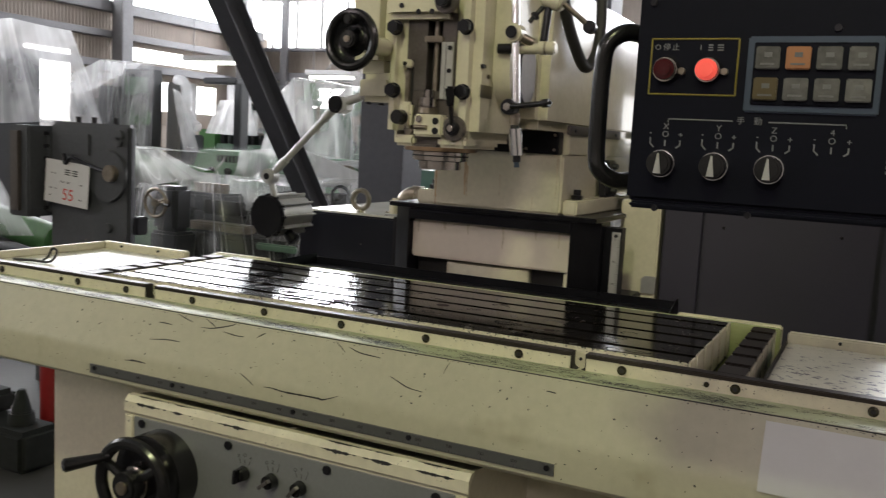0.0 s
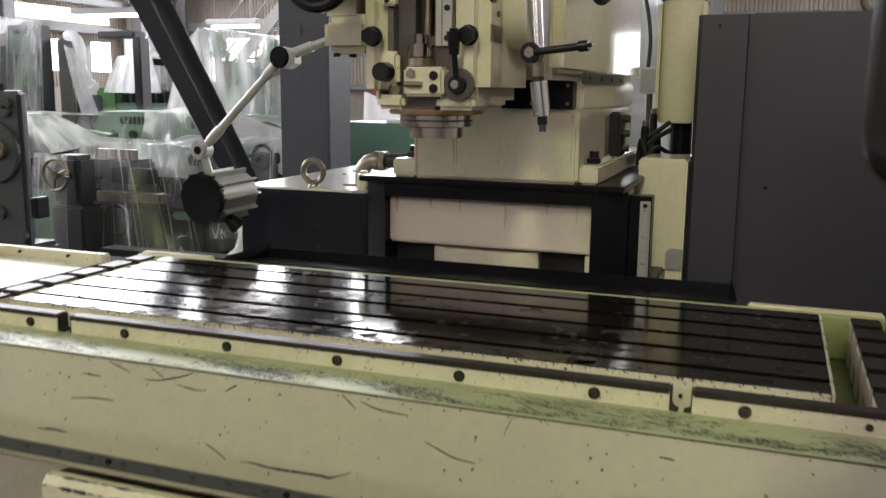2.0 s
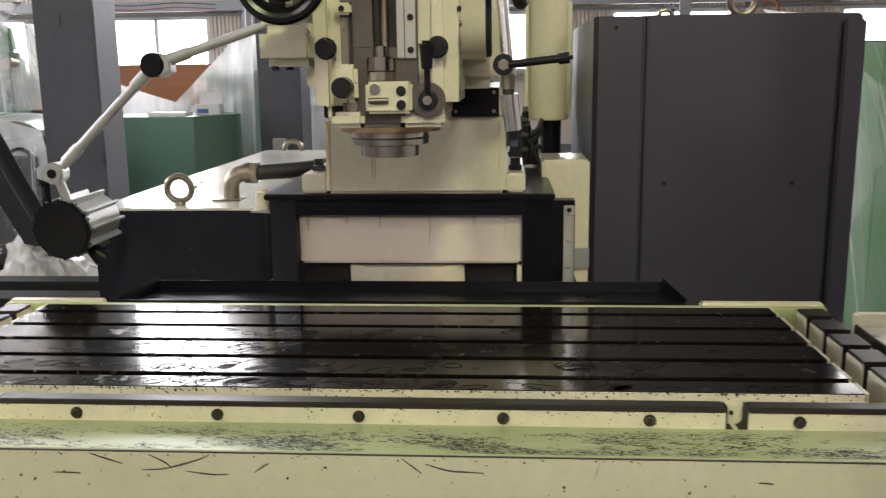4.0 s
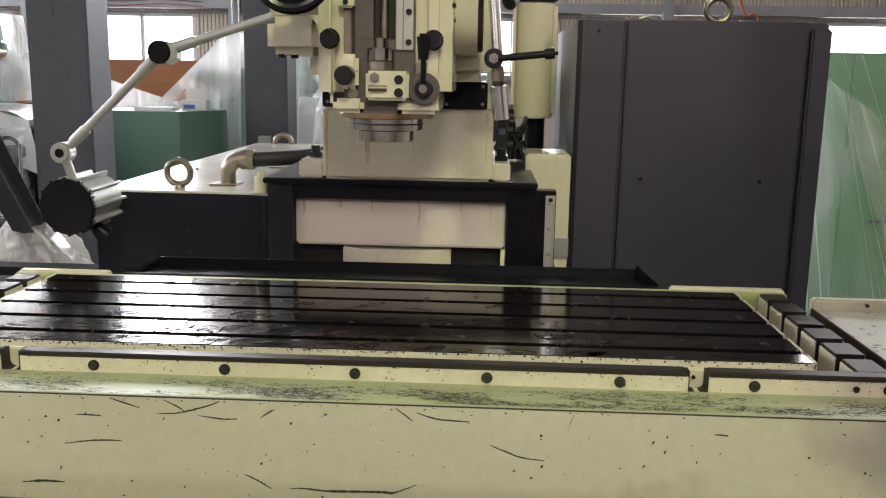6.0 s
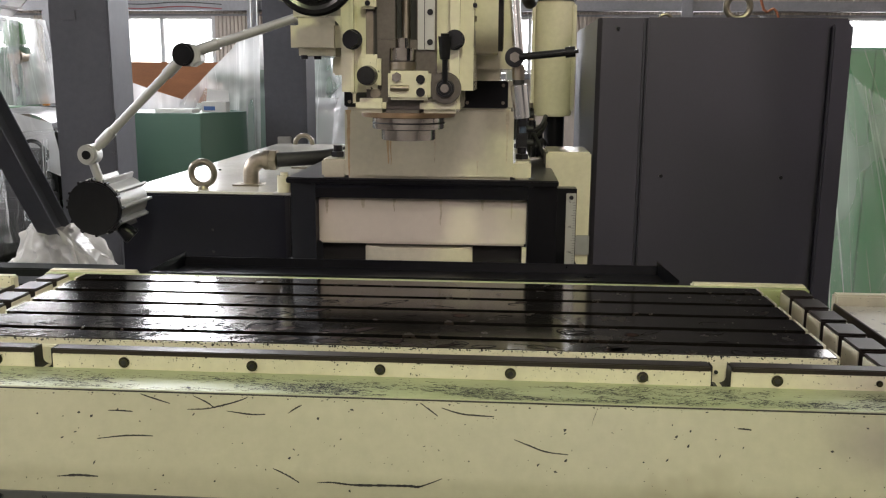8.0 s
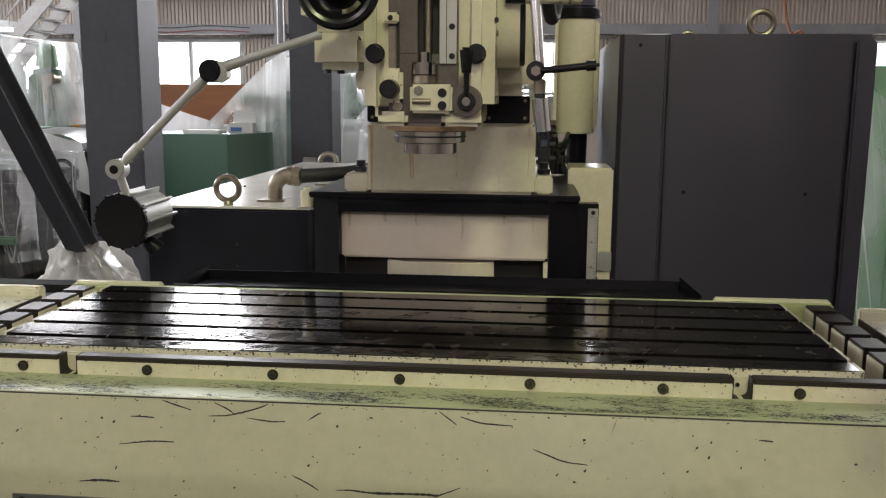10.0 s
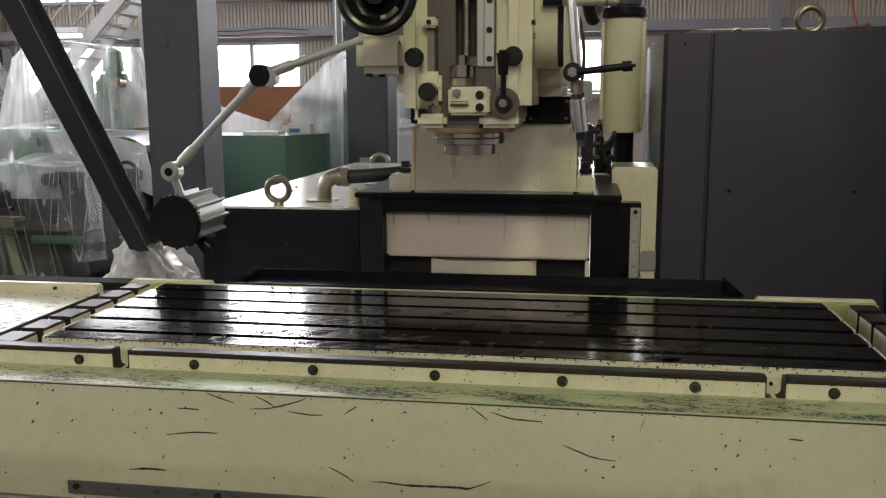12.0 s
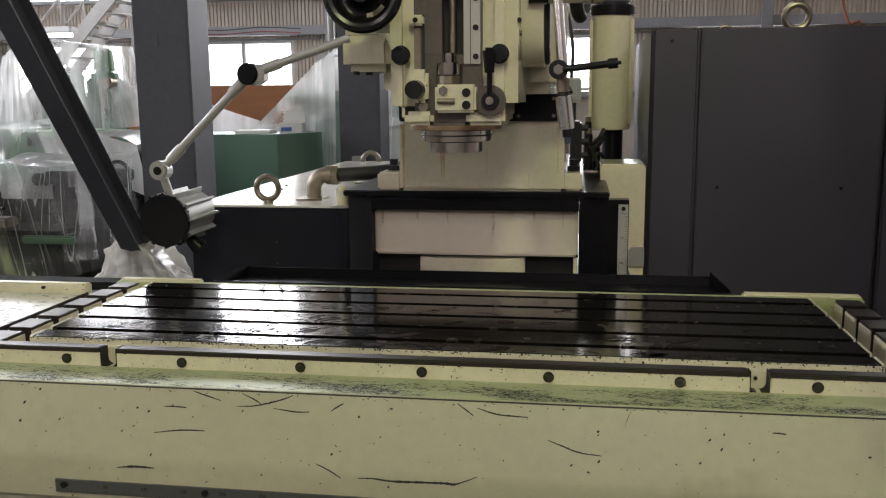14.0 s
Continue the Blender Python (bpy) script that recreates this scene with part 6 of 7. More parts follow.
def lathe(x0, x1, y, z0, z1, label, gears):
    """A lathe headstock on its pedestal."""
    t = thing("wrapped_lathe", label, "lathe", "wrapped machines in the hall")
    w = x1 - x0
    part("headstock", prism([(x0 - 0.06, z0), (x1 + 0.02, z0), (x1, z1), (x0 + 0.06, z1)], y, y + 0.55, 0.012, None, "xz"), green_pale, t, "pale green headstock")
    part("pedestal", box(x0, x1 - 0.05, y + 0.03, y + 0.5, 0, z0 - 0.0005, 0.02), green_machine, t)
    part("bed", box(x1 - 0.049, x1 + 0.55, y + 0.08, y + 0.42, 0.45, z0 - 0.1, 0.02), green_machine, t)
    part("bed_foot", box(x1 + 0.25, x1 + 0.5, y + 0.05, y + 0.45, 0, 0.4495, 0.02), green_machine, t)
    part("chuck", cyl((x1 + 0.06, y + 0.27, (z0 + z1) / 2), 0.11, 0.1, "x", 28, None, 0.01), old_steel, t)
    for k in range(8):
        part("sign_bar", box(x0 + w * 0.3 + 0.045 * k, x0 + w * 0.3 + 0.045 * k + 0.033, y - 0.004, y - 0.0005, z1 - 0.105, z1 - 0.04), dark_junk, t)
    for k in range(3):
        part("knob", cyl((x0 + w * (0.25 + 0.2 * k), y - 0.02, z0 + 0.07), 0.035, 0.04, "y", 18, None, 0.006), dark_junk, t)
    part("plate", box(x1 - 0.24, x1 - 0.12, y - 0.004, y - 0.0005, z0 + 0.06, z1 - 0.05), legend, t)
    if gears:
        for k in range(6):
            part("lever_box", cyl((x0 + 0.33 + 0.1 * k, y + 0.2, z1 + 0.075), 0.048, 0.145, "z", 16, 0.04, 0.008), dark_junk, t)
    return t


scale_from_eye()
# small machine with a spoked handwheel beside the grey one
drill = thing("wrapped_drill", "grey machine with a spoked handwheel under clear plastic", "drilling machine", "wrapped machines in the hall")
part("pedestal", box(-3.82, -3.56, 3.42, 3.62, 0.0, 0.54, 0.02), grey_machine, drill)
part("gearbox", box(-3.80, -3.58, 3.42, 3.60, 0.5405, 0.86, 0.03), grey_machine, drill)
wl = part("crank_wheel", ring((-3.645, 3.30, 0.75), 0.095, 0.011, "xz", 36), old_steel, drill)
part("hub", cyl((-3.645, 3.30, 0.75), 0.028, 0.03, "y", 20, None, 0.004), old_steel, wl)
part("axle", rod((-3.645, 3.30, 0.75), (-3.645, 3.43, 0.75), 0.016, 12), old_steel, wl)
part("grip", rod((-3.56, 3.29, 0.745), (-3.50, 3.27, 0.742), 0.010, 12), bakelite, wl)
for a in (20, 140, 260):
    part("spoke", rod((-3.645, 3.30, 0.75), (-3.645 + 0.09 * math.cos(radians(a)), 3.30, 0.75 + 0.09 * math.sin(radians(a))), 0.008, 8), old_steel, wl)
hang(sheet([((-3.86, 3.36, 0.88), (-3.60, 3.36, 0.87), (-3.48, 3.22, 0.05), (-3.90, 3.22, 0.05))], 41, 0.025), film_clear, drill)

# pale green lathe with its name bar, and the roll of goods before it
l1 = lathe(-5.03, -4.08, 5.2, 0.82, 1.08, "pale green lathe headstock under clear plastic", False)
hang(sheet([((-5.05, 5.12, 1.10), (-4.07, 5.12, 1.11), (-3.95, 5.0, 0.78), (-5.22, 5.0, 0.74)), ((-5.0, 5.75, 1.12), (-4.10, 5.75, 1.12), (-4.07, 5.12, 1.11), (-5.05, 5.12, 1.10))], 1, 0.015), film_thin, l1)
rnd = thing("wrapped_lathe", "green lathe bed under a smooth sheet of clear plastic", "lathe", "wrapped machines in the hall")
part("bed", rod((-5.1, 4.45, 0.95), (-4.15, 4.40, 0.84), 0.10, 24), tarp_green, rnd)
part("saddle", box(-5.1, -4.25, 4.35, 4.65, 0.50, 0.80, 0.03), dark_junk, rnd)
part("leg", box(-5.0, -4.4, 4.35, 4.65, 0.0, 0.499, 0.02), green_machine, rnd)
part("tail_bed", rod((-4.10, 4.45, 0.80), (-2.95, 4.45, 0.80), 0.075, 24), green_pale, rnd)
part("tail_leg", box(-3.9, -3.1, 4.38, 4.55, 0.0, 0.722, 0.02), dark_junk, rnd)
hang(sheet([((-5.05, 4.25, 1.09), (-4.52, 4.25, 1.08), (-3.98, 4.2, 0.90), (-5.0, 4.15, 0.70)), ((-5.05, 4.7, 1.09), (-4.4, 4.7, 1.07), (-4.52, 4.25, 1.08), (-5.05, 4.25, 1.09)),
            ((-4.40, 4.32, 0.93), (-2.95, 4.32, 0.90), (-2.90, 4.25, 0.66), (-4.30, 4.25, 0.66))], 43, 0.012), film_milky, rnd)

# tall grey column with a bent arm, tall milling machine and their tents
cst = thing("tall_machine_column", "tall grey machine column with a bent arm wrapped in white plastic", "machine column")
part("column", box(-6.63, -6.42, 6.5, 6.8, 0.0, 1.78, 0.02), alu, cst)
part("side_box", box(-6.415, -6.22, 6.5, 6.7, 0.0, 1.20, 0.02), grey_machine, cst)
part("arm", tube(smooth_path([(-6.36, 6.38, 1.80), (-6.26, 6.37, 1.78), (-6.19, 6.36, 1.68), (-6.17, 6.36, 1.46), (-6.12, 6.36, 1.34), (-6.02, 6.36, 1.28)]), 0.055, 14), film_milky, cst, "white plastic round a bent arm")
part("cross_head", box(-6.45, -5.95, 6.9, 7.1, 1.80, 1.87, 0.015), grey_machine, cst)
part("head_post", box(-6.0, -5.9, 6.92, 7.08, 0.0, 1.799, 0.01), grey_machine, cst)
hang(sheet([((-6.32, 6.28, 1.70), (-6.20, 6.28, 1.66), (-5.90, 6.25, 1.02), (-6.12, 6.25, 1.02))], 44, 0.02), film_milky, cst)
tall = thing("wrapped_milling_machine", "green milling machine with dark panel under a plastic tent", "milling machine", "wrapped machines in the hall")
part("column", box(-7.06, -6.62, 6.25, 6.45, 0.0, 1.90, 0.02), grey_machine, tall)
part("front_slide", box(-6.98, -6.84, 6.18, 6.2495, 0.9, 1.84, 0.01), dark_junk, tall)
part("panel", box(-7.78, -7.34, 6.18, 6.26, 1.35, 1.56, 0.01), dark_junk, tall)
part("panel_post", box(-7.62, -7.52, 6.2, 6.26, 0.0, 1.3495, 0.006), grey_machine, tall)
part("motor", box(-6.80, -6.54, 6.1, 6.2, 1.28, 1.44, 0.02), tarp_green, tall)
part("switch_box", box(-6.86, -6.60, 6.1, 6.2, 1.60, 1.80, 0.01), green_machine, tall)
part("arm", box(-7.33, -7.065, 6.15, 6.3, 1.2, 1.7, 0.02), grey_machine, tall)
hang(sheet([((-8.17, 6.05, 1.62), (-7.18, 6.05, 1.98), (-7.20, 5.95, 1.0), (-8.0, 5.95, 1.0)), ((-7.18, 6.05, 1.98), (-6.36, 6.05, 1.94), (-6.30, 5.95, 1.0), (-7.20, 5.95, 1.0)),
            ((-7.18, 6.7, 2.0), (-6.36, 6.7, 1.96), (-6.36, 6.05, 1.94), (-7.18, 6.05, 1.98)), ((-8.17, 6.7, 1.62), (-7.18, 6.7, 2.0), (-7.18, 6.05, 1.98), (-8.17, 6.05, 1.62))], 4, 0.02), film_clear, tall, "clear plastic tent")
hang(sheet([((-6.56, 6.0, 1.80), (-6.34, 6.0, 1.92), (-6.42, 5.97, 1.0), (-6.76, 5.97, 1.0))], 45, 0.05), film_clear, tall, "crumpled hanging plastic")
drum = thing("wrapped_drum", "grey drum with a dark lid under a small plastic tent", "drum")
part("lid", cyl((-6.53, 7.85, 1.575), 0.21, 0.07, "z", 28, None, 0.01), dark_junk, drum)
part("body", cyl((-6.53, 7.85, 1.38), 0.12, 0.32, "z", 28), alu, drum)
part("stand", box(-6.95, -5.95, 7.72, 8.1, 0.0, 1.10, 0.02), green_machine, drum)
part("gear_cover", box(-7.24, -6.92, 7.72, 8.0, 0.9, 1.27, 0.03), tarp_green, drum, "bright green gear cover")
for k in range(7):
    part("lever_box", cyl((-6.86 + 0.125 * k, 7.80, 1.165), 0.055, 0.128, "z", 16, 0.045, 0.008), dark_junk, drum)
hang(sheet([((-6.78, 7.6, 1.64), (-6.30, 7.6, 1.66), (-6.10, 7.5, 1.22), (-6.92, 7.5, 1.22)), ((-6.78, 8.1, 1.65), (-6.30, 8.1, 1.67), (-6.30, 7.6, 1.66), (-6.78, 7.6, 1.64))], 46, 0.015), film_milky, drum)
hang(sheet([((-7.26, 8.3, 1.94), (-6.60, 8.3, 1.97), (-6.10, 8.2, 1.30), (-7.2, 8.2, 1.2))], 47, 0.03), film_clear, drum, "wide sheet of milky plastic")
part("rear_post", box(-6.72, -6.5, 8.4, 8.6, 0.0, 1.90, 0.02), grey_machine, drum)
mill3 = thing("wrapped_milling_machine", "machine under tall hanging milky plastic", "milling machine", "wrapped machines in the hall")
part("column", box(-7.55, -7.2, 4.95, 5.3, 0.0, 2.0, 0.03), grey_machine, mill3)
part("motor", cyl((-7.25, 4.92, 1.55), 0.12, 0.2, "y", 20, None, 0.02), dark_junk, mill3)
hang(sheet([((-7.7, 4.8, 2.25), (-7.02, 4.8, 2.25), (-6.55, 4.7, 1.25), (-7.7, 4.7, 1.2)), ((-7.02, 4.8, 2.25), (-7.0, 5.5, 2.22), (-6.55, 5.5, 1.25), (-6.55, 4.7, 1.25))], 5, 0.03), film_milky, mill3)
low = thing("wrapped_machine", "low green machine under clear plastic on the floor", "machine")
part("bed", rod((-4.7, 2.75, 0.62), (-3.95, 2.75, 0.50), 0.10, 20), tarp_green, low)
part("foot", box(-4.6, -4.0, 2.6, 2.9, 0.0, 0.42, 0.02), dark_junk, low)
hang(sheet([((-4.6, 2.6, 0.95), (-4.30, 2.6, 0.88), (-3.92, 2.55, 0.55), (-4.6, 2.55, 0.50))], 48, 0.02), film_clear, low)

# small dark mill under the pointed sheet
mill4 = thing("wrapped_milling_machine", "dark small mill with a crank under a pointed clear plastic sheet", "milling machine", "wrapped machines in the hall")
part("body", box(-3.92, -2.95, 3.85, 4.3, 0.0, 0.50, 0.03), dark_junk, mill4)
part("knee", box(-3.82, -3.50, 3.86, 4.1, 0.5005, 0.68, 0.02), grey_machine, mill4)
part("head", box(-3.86, -3.52, 3.84, 4.1, 0.6805, 0.80, 0.02), grey_machine, mill4)
part("cross_slide", box(-3.62, -3.30, 3.74, 3.845, 0.66, 0.76, 0.012), dark_junk, mill4)
part("saddle", box(-3.75, -3.2, 3.72, 3.845, 0.54, 0.60, 0.012), old_steel, mill4)
for k in range(6):
    part("gear", cyl((-3.83 + 0.055 * k, 3.92, 0.835), 0.025, 0.069, "z", 14), old_steel, mill4)
part("crank", rod((-3.30, 3.77, 0.67), (-3.22, 3.73, 0.66), 0.011, 10), bakelite, mill4)
part("hand_wheel", ring((-3.56, 3.72, 0.42), 0.10, 0.014, "xz", 28), dark_junk, mill4)
part("green_strip", box(-3.15, -2.80, 3.76, 3.80, 0.44, 0.49, 0.012), green_machine, mill4)
hang(sheet([((-3.86, 3.70, 0.90), (-3.46, 3.70, 0.96), (-3.20, 3.52, 0.15), (-4.05, 3.52, 0.15)), ((-3.46, 3.70, 0.96), (-2.95, 4.2, 0.83), (-2.62, 4.0, 0.30), (-3.20, 3.52, 0.15)),
            ((-3.86, 4.3, 0.92), (-2.95, 4.3, 0.86), (-2.95, 4.2, 0.83), (-3.46, 3.70, 0.96))], 6, 0.02), film_thin, mill4, "pointed clear plastic sheet")

# pale lathe below stretched white plastic, and the two-headed mill behind it
l2 = lathe(-4.02, -3.42, 4.95, 0.80, 1.07, "pale green lathe with knobs below stretched white plastic", False)
hang(sheet([((-4.20, 4.85, 1.10), (-3.60, 4.85, 1.17), (-3.45, 4.75, 0.90), (-4.20, 4.75, 0.84))], 2, 0.02), film_clear, l2, "clear plastic dust sheet")
hang(sheet([((-3.60, 4.85, 1.17), (-2.93, 4.85, 0.98), (-2.78, 4.7, 0.62), (-3.45, 4.75, 0.90)), ((-4.20, 5.5, 1.12), (-3.00, 5.5, 1.05), (-2.93, 4.85, 0.98), (-3.60, 4.85, 1.17))], 3, 0.03), white_film, l2, "plastic dust sheet whitened for the daylight on it")
hang(sheet([((-3.72, 4.72, 0.93), (-3.0, 4.60, 0.95), (-2.84, 4.07, 0.90), (-3.62, 4.07, 0.91))], 8, 0.04), white_film, l2, "slack white plastic between the machines")
part("carriage", box(-3.34, -2.97, 4.98, 5.3, 0.0, 0.93, 0.02), dark_junk, l2)
mill = thing("wrapped_milling_machine", "green two-headed milling machine under a tall plastic tent", "milling machine", "wrapped machines in the hall")
for x0, x1, z0, z1 in ((-4.30, -4.10, 1.42, 1.77), (-4.88, -4.70, 1.52, 1.82)):
    xm = (x0 + x1) / 2
    part("head", cyl((xm, 6.75, (z0 + z1) / 2 + 0.06), (x1 - x0) / 2, z1 - z0 - 0.12, "z", 24, (x1 - x0) / 2.6, 0.02), tarp_green, mill)
    part("head_flange", cyl((xm, 6.75, z0 + 0.09), (x1 - x0) * 0.62, 0.06, "z", 24, None, 0.01), green_machine, mill)
    part("spindle", cyl((xm - 0.03, 6.75, z0 - 0.09), 0.032, 0.30, "z", 16), old_steel, mill)
    part("guide", cyl((xm + 0.05, 6.80, z0 - 0.09), 0.024, 0.30, "z", 16), old_steel, mill)
part("body", box(-4.46, -4.22, 6.85, 7.15, 0.0, 1.50, 0.02), green_machine, mill)
part("body", box(-4.92, -4.66, 6.85, 7.2, 0.0, 1.56, 0.02), green_machine, mill)
part("cylinder", cyl((-4.16, 6.72, 1.46), 0.07, 0.14, "y", 20, None, 0.01), old_steel, mill)
part("crank_wheel", ring((-4.22, 6.68, 1.16), 0.06, 0.011, "xz", 24), dark_junk, mill)
part("table", box(-4.92, -4.08, 6.6, 6.84, 0.98, 1.09, 0.02), green_machine, mill)
hang(sheet([((-5.06, 6.5, 1.68), (-4.86, 6.5, 1.86), (-4.72, 6.4, 1.04), (-5.2, 6.4, 1.04)), ((-4.86, 6.5, 1.86), (-4.13, 6.5, 1.79), (-4.06, 6.4, 1.04), (-4.72, 6.4, 1.04)),
            ((-4.86, 7.2, 1.87), (-4.14, 7.2, 1.80), (-4.13, 6.5, 1.79), (-4.86, 6.5, 1.86)), ((-4.13, 6.5, 1.79), (-4.14, 7.2, 1.80), (-4.06, 7.3, 1.04), (-4.06, 6.4, 1.04))], 3, 0.02), film_milky, mill, "milky plastic tent")
stp = thing("stepped_casting", "dark stepped machine casting under clear plastic", "machine casting")
for k, (a, b, z0, z1) in enumerate(((-3.27, -2.80, 0.755, 0.835), (-3.20, -2.82, 0.64, 0.7545), (-3.22, -2.78, 0.555, 0.6395), (-3.30, -2.76, 0.48, 0.5545), (-3.26, -2.80, 0.0, 0.4795))):
    part("step", box(a, b, 4.22 - 0.012 * k, 4.55, z0, z1, 0.01), dark_junk, stp)
part("spindle", cyl((-3.31, 4.26, 0.785), 0.04, 0.09, "x", 20, None, 0.01), dark_junk, stp)
part("green_rail", box(-3.58, -3.02, 4.05, 4.16, 0.395, 0.43, 0.006), green_machine, stp)
part("rail_post", box(-3.52, -3.06, 4.08, 4.13, 0.0, 0.3945), dark_junk, stp)
sw = part("crank_wheel", ring((-2.70, 4.15, 0.835), 0.075, 0.012, "xz", 28), dark_junk, stp)
part("wheel_shaft", rod((-2.70, 4.15, 0.835), (-2.82, 4.24, 0.80), 0.02, 12), dark_junk, sw)
hang(sheet([((-3.62, 4.05, 0.90), (-2.84, 4.05, 0.89), (-2.70, 3.85, 0.34), (-3.72, 3.85, 0.26)), ((-3.62, 4.8, 0.92), (-2.70, 4.8, 0.95), (-2.84, 4.05, 0.89), (-3.62, 4.05, 0.90)),
            ((-2.84, 4.05, 0.89), (-2.58, 4.12, 0.93), (-2.48, 3.95, 0.40), (-2.70, 3.85, 0.34))], 7, 0.03), film_thin, stp)
scale_from_eye()
knee_mill(-2.0, 9.6, 1.3, green_machine, "pale machine wrapped in bright plastic behind the columns", 0, 8, 1.2, film_milky, False)
knee_mill(-0.93, 9.4, 1.3, green_machine, "machine wrapped in bright plastic behind the spindle column", 0, 9, 1.8, white_film, False)

gc = thing("green_cabinet", "plain green sheet-metal cabinet with clutter on top", "cabinet")
part("front_box", box(-3.35, -2.425, 6.4, 7.2, 0.04, 0.985, 0.006), green_cab, gc)
part("side_box", prism([(-2.4245, 6.4), (-2.20, 6.8), (-2.20, 7.0), (-2.4245, 7.0)], 0.04, 0.985, 0.0, None, "xy"), green_cab, gc)
part("plinth", box(-3.30, -2.30, 6.82, 7.1, 0.0, 0.0398), black, gc)
ctn = thing("carton", "small white carton with blue print on the green cabinet", "carton")
part("box", box(-2.52, -2.30, 6.72, 6.84, 0.9855, 1.075, 0.003), carton, ctn)
part("flap", prism([(-2.515, 1.0752), (-2.305, 1.0752), (-2.31, 1.17), (-2.50, 1.185)], 6.83, 6.834, 0.0, None, "xz"), carton, ctn)
part("print", box(-2.50, -2.40, 6.716, 6.7195, 1.0, 1.035), blue_print, ctn)
papers = thing("paper_pile", "white papers lying on the green cabinet", "paper pile")
part("paper_wad", box(-2.86, -2.53, 6.50, 6.70, 0.9855, 1.016, 0.004), frame_white, papers)
hood = thing("wrapped_press", "pale green machine hood under hanging clear plastic", "machine")
part("stand", box(-2.52, -2.22, 7.42, 7.9, 0.0, 1.24, 0.02), green_cab, hood)
part("hood", box(-2.66, -2.16, 7.36, 7.95, 1.2405, 1.36, 0.02), green_machine, hood)
part("riser", box(-2.40, -2.22, 7.5, 7.85, 1.3605, 1.72, 0.03), alu, hood)
hang(sheet([((-2.92, 7.30, 1.06), (-2.34, 7.30, 1.62), (-2.34, 7.24, 0.98), (-2.92, 7.24, 0.98)), ((-2.34, 7.30, 1.62), (-2.14, 7.30, 1.75), (-2.14, 7.22, 0.35), (-2.40, 7.22, 0.35)),
            ((-2.34, 7.9, 1.66), (-2.14, 7.9, 1.78), (-2.14, 7.30, 1.75), (-2.34, 7.30, 1.62))], 11, 0.02), film_milky, hood, "hanging clear plastic")
board = thing("plywood_board", "brown plywood board leaning behind the plastic", "board")
part("board", box(-3.95, -2.90, 8.5, 8.52, 0.0, 1.44, 0.003), board_mat, board)
heap = thing("plastic_heap", "slack white plastic sheet over goods before the board", "plastic sheet")
hang(sheet([((-3.60, 7.6, 1.26), (-2.98, 7.6, 1.06), (-2.92, 7.45, 0.0), (-3.60, 7.45, 0.0))], 12, 0.025), white_film, heap, "slack white plastic")
part("goods", box(-3.55, -2.95, 7.66, 8.1, 0.0, 1.02, 0.02), carton, heap)
scale_from_eye()
bag = thing("plastic_bag", "crumpled clear plastic bag round the brace foot", "plastic bag")
part("bag", drape([(0.0, -2.13, 3.32, 0.19, 0.17), (0.28, -2.13, 3.32, 0.24, 0.22), (0.40, -2.13, 3.30, 0.20, 0.19), (0.50, -2.14, 3.26, 0.13, 0.13), (0.55, -2.14, 3.22, 0.085, 0.09)], 7, 0.16, 13, 110, 12, 0.045), film("crumpled_bag_film", 0.42, (0.92, 0.90, 0.86), 0.12, 0.5), bag)
for lab, x0, x1, y0, z1 in (("dark machine parts stacked low", -2.9, -0.78, 2.75, 0.44),):
    j = thing("machine_bed", lab, "machine bed")
    part("bed", box(x0, x1, y0 - 0.4, y0 + 0.2, 0.0, z1 - 0.12, 0.02), dark_junk, j)
    part("way", box(x0 + 0.05, x1 - 0.05, y0 - 0.3, y0 - 0.15, z1 - 0.1195, z1, 0.006), dark_junk, j)
    part("way", box(x0 + 0.05, x1 - 0.05, y0, y0 + 0.12, z1 - 0.1195, z1, 0.006), dark_junk, j)
shelf = thing("tool_bench", "dark bench with small machine and amber bottle by the window", "bench")
part("top", box(-7.6, -5.9, 10.8, 11.4, 0.82, 0.87, 0.006), dark_junk, shelf)
for x in (-7.5, -6.0):
    for y in (10.86, 11.34):
        part("leg", box(x - 0.03, x + 0.03, y - 0.03, y + 0.03, 0, 0.8195), girt_mat, shelf)
gr = thing("bench_grinder", "small dark bench grinder with curved pipe", "grinder")
part("stand", box(-6.62, -6.34, 10.95, 11.2, 0.8705, 0.98, 0.02), dark_junk, gr)
part("body", cyl((-6.48, 11.05, 1.10), 0.13, 0.26, "x", 24, None, 0.03), dark_junk, gr)
part("motor", cyl((-6.55, 11.05, 1.26), 0.07, 0.14, "z", 20, None, 0.02), grey_machine, gr)
for x in (-6.64, -6.32):
    part("wheel_guard", cyl((x, 11.05, 1.10), 0.10, 0.05, "x", 24, None, 0.008), grey_machine, gr)
part("pipe", tube(smooth_path([(-6.85, 11.1, 0.87), (-6.85, 11.1, 1.32), (-6.72, 11.1, 1.40), (-6.36, 11.1, 1.39), (-6.27, 11.1, 1.28), (-6.27, 11.1, 0.87)]), 0.022, 10), old_steel, gr)
bt = thing("oil_bottle", "small amber oil bottle on the bench", "bottle")
part("bottle", cyl((-6.16, 10.95, 0.941), 0.05, 0.14, "z", 18, 0.045, 0.01), amber, bt)
part("cap", cyl((-6.16, 10.95, 1.03), 0.02, 0.038, "z", 14), carton, bt)
red = thing("fire_extinguisher", "red fire extinguisher standing by dark goods", "fire extinguisher")
part("cylinder", cyl((-1.98, 1.06, 0.27), 0.04, 0.30, "z", 28, None, 0.012), red_case, red)
part("valve", cyl((-1.98, 1.06, 0.435), 0.015, 0.03, "z", 16), black, red)
part("foot", cyl((-1.98, 1.06, 0.06), 0.043, 0.12, "z", 28), black, red)
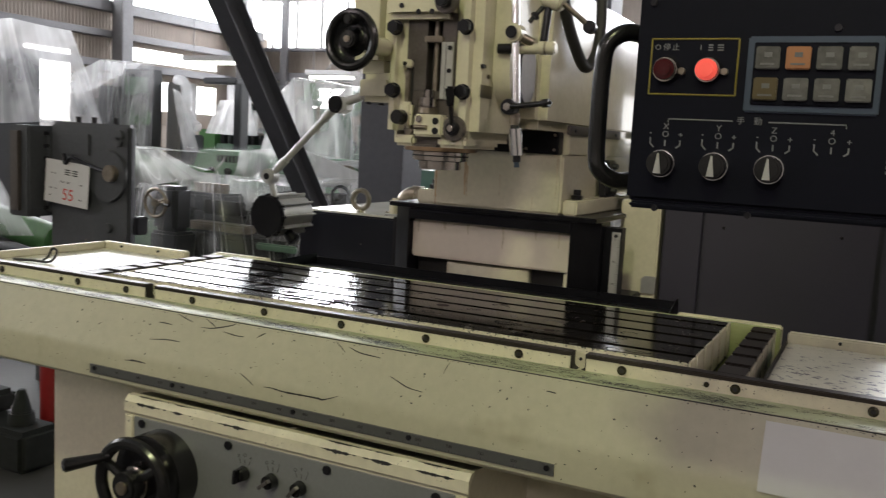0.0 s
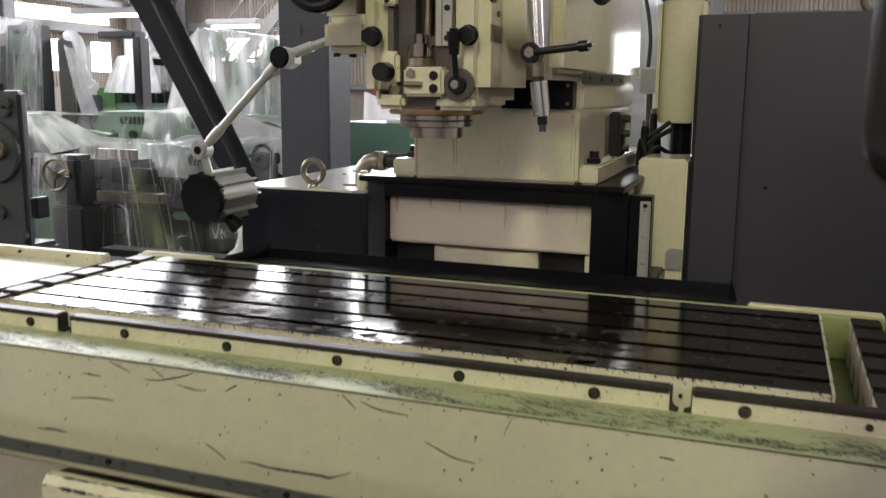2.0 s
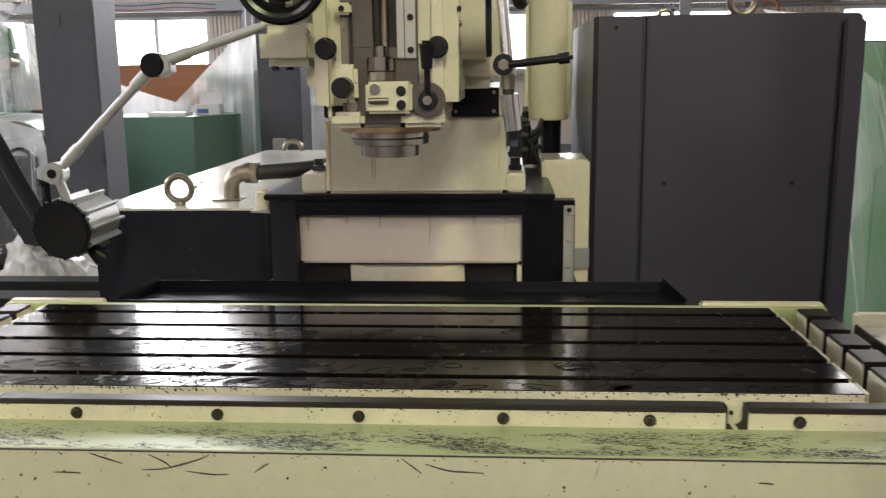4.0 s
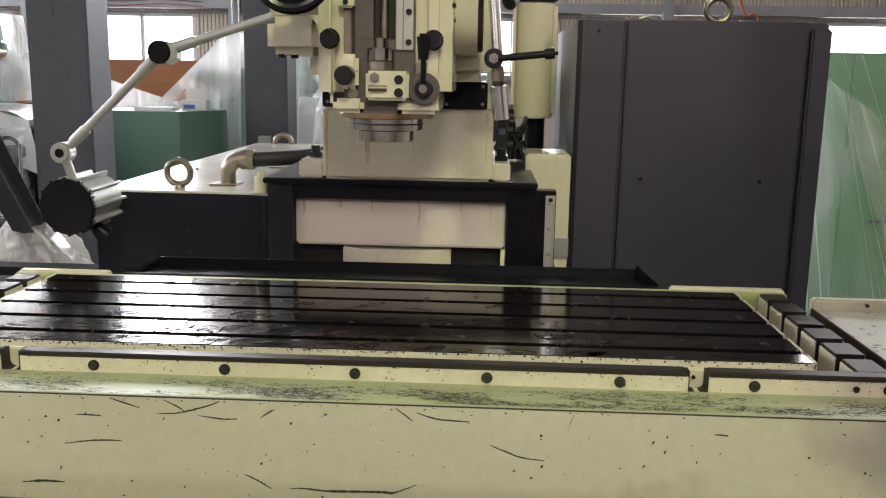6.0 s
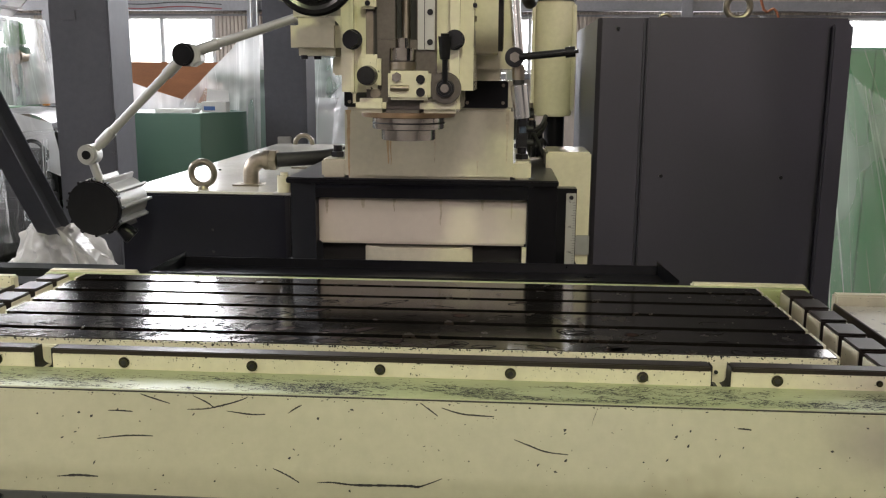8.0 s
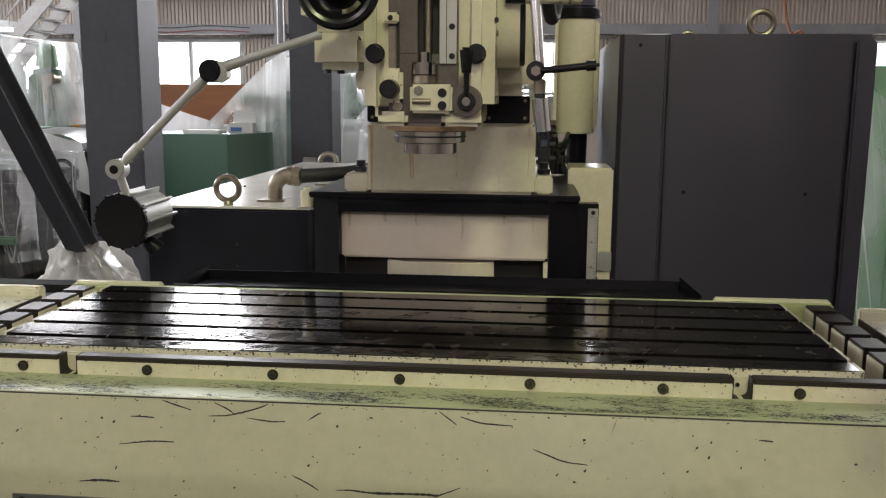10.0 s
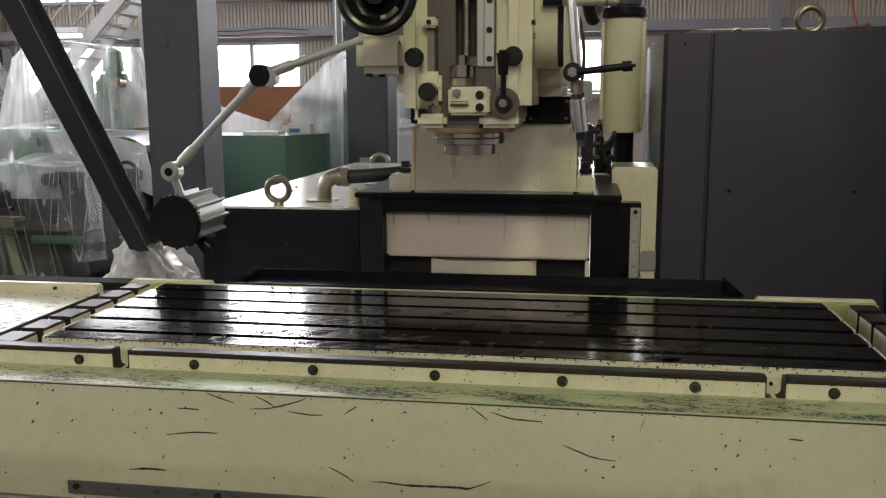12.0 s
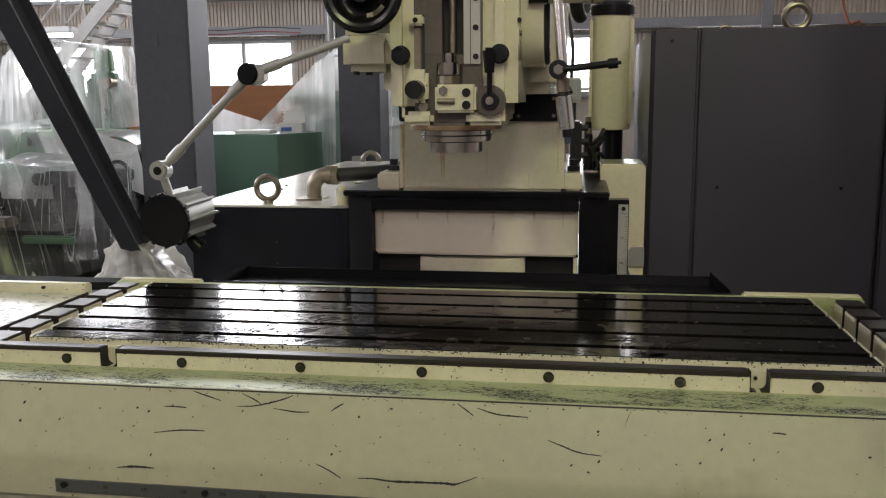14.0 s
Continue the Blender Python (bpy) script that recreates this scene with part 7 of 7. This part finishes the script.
jk = thing("hydraulic_jack", "black hydraulic jack on the floor", "jack")
part("base", box(-2.30, -1.845, 0.82, 1.0, 0.0, 0.155, 0.02), dark_junk, jk)
part("cylinder", cyl((-1.955, 0.91, 0.18), 0.05, 0.05, "z", 24, 0.042, 0.006), dark_junk, jk)
part("cone", cyl((-1.955, 0.91, 0.245), 0.036, 0.08, "z", 24, 0.014, 0.003), dark_junk, jk)
part("block", box(-2.45, -2.11, 0.80, 1.02, 0.1555, 0.24, 0.02), dark_junk, jk)

# pale green machine enclosure beside the electrical cabinet
green_enclosure = material("green_enclosure_paint", (0.07, 0.235, 0.11), 0.4, vary=0.08, grain=60, stain=3)
tp = thing("machine_enclosure", "pale green machine enclosure with panel seams under draped clear plastic", "machine enclosure")
part("enclosure", box(1.12, 2.9, 1.78, 3.0, 0.0, 1.405, 0.006), green_enclosure, tp)
part("front_panel", box(1.125, 1.262, 1.772, 1.7795, 0.05, 1.400, 0.002), green_enclosure, tp)
part("front_panel", box(1.266, 2.8, 1.772, 1.7795, 1.282, 1.400, 0.002), green_enclosure, tp)
part("door_panel", box(1.266, 2.0, 1.772, 1.7795, 0.05, 1.278, 0.002), green_enclosure, tp)
part("door_slot", box(1.36, 1.6, 1.768, 1.7715, 0.885, 0.892), slot_shade, tp)
part("foot_block", box(0.98, 1.119, 1.8, 1.95, 0.0, 0.62, 0.006), dark_junk, tp)
hang(sheet([((1.05, 1.62, 1.40), (1.34, 1.74, 1.22), (1.75, 1.70, 0.35), (1.10, 1.60, 0.2))], 31, 0.035, 28), film_clear, tp, "bunched clear plastic")
hang(sheet([((1.16, 1.75, 1.40), (2.7, 1.75, 1.41), (2.7, 1.70, 0.25), (1.62, 1.66, 0.3))], 32, 0.03, 28), film_clear, tp, "clear plastic over the front")
hang(sheet([((1.05, 1.74, 1.41), (2.8, 1.74, 1.42), (2.8, 2.3, 1.47), (1.05, 2.3, 1.53))], 33, 0.03, 24), white_film, tp, "white plastic on top")


def strip_lamp(x, y, z, ln):
    t = thing("strip_lamp", "hanging white strip lamp, lit", "lamp", "strip lamps")
    part("tray", box(x - ln / 2, x + ln / 2, y - 0.07, y + 0.07, z, z + 0.05, 0.006), frame_mat, t)
    part("tube", rod((x - ln / 2 + 0.02, y, z - 0.02), (x + ln / 2 - 0.02, y, z - 0.02), 0.018, 12), lamp_glow, t)
    for s in (-1, 1):
        part("wire", rod((x + s * ln * 0.4, y, z + 0.05), (x + s * ln * 0.4, y, TOP), 0.004, 6), girt_mat, t)


scale_from_eye(LATE_EYE, 1.9)
strip_lamp(-5.55, 6.0, 1.98, 1.0)
strip_lamp(-4.45, 6.3, 1.88, 0.55)
# cables along the back wall
for k, (z0, sag) in enumerate(((1.945, 0.02), (1.985, 0.02))):
    cb = thing("wall_cable", "thin red-brown cable slung along the back wall", "cable")
    part("cable", tube(smooth_path([(-3.7, NY - 0.161, z0), (-3.3, NY - 0.161, z0 - sag), (-2.9, NY - 0.161, z0), (-2.5, NY - 0.161, z0 - 0.02)]), 0.0045, 6), red_case if k == 0 else rubber, cb)
for k in range(3):
    cd = thing("conduit", "vertical grey conduit on the back wall", "conduit")
    part("pipe", rod((-2.2 + 0.06 * k, 7.42, 0.0), (-2.2 + 0.06 * k, 7.42, 2.25), 0.010, 10), alu, cd)
ch = thing("lifting_chain", "rusty chain hanging down the back wall", "chain")
part("chain", tube(smooth_path([(2.15, 7.3, TOP), (2.42, 7.3, 2.2), (2.6, 7.3, 1.9), (2.7, 7.3, 1.6)]), 0.012, 6), material("rusty_steel", (0.25, 0.08, 0.03), 0.7, vary=0.3), ch)
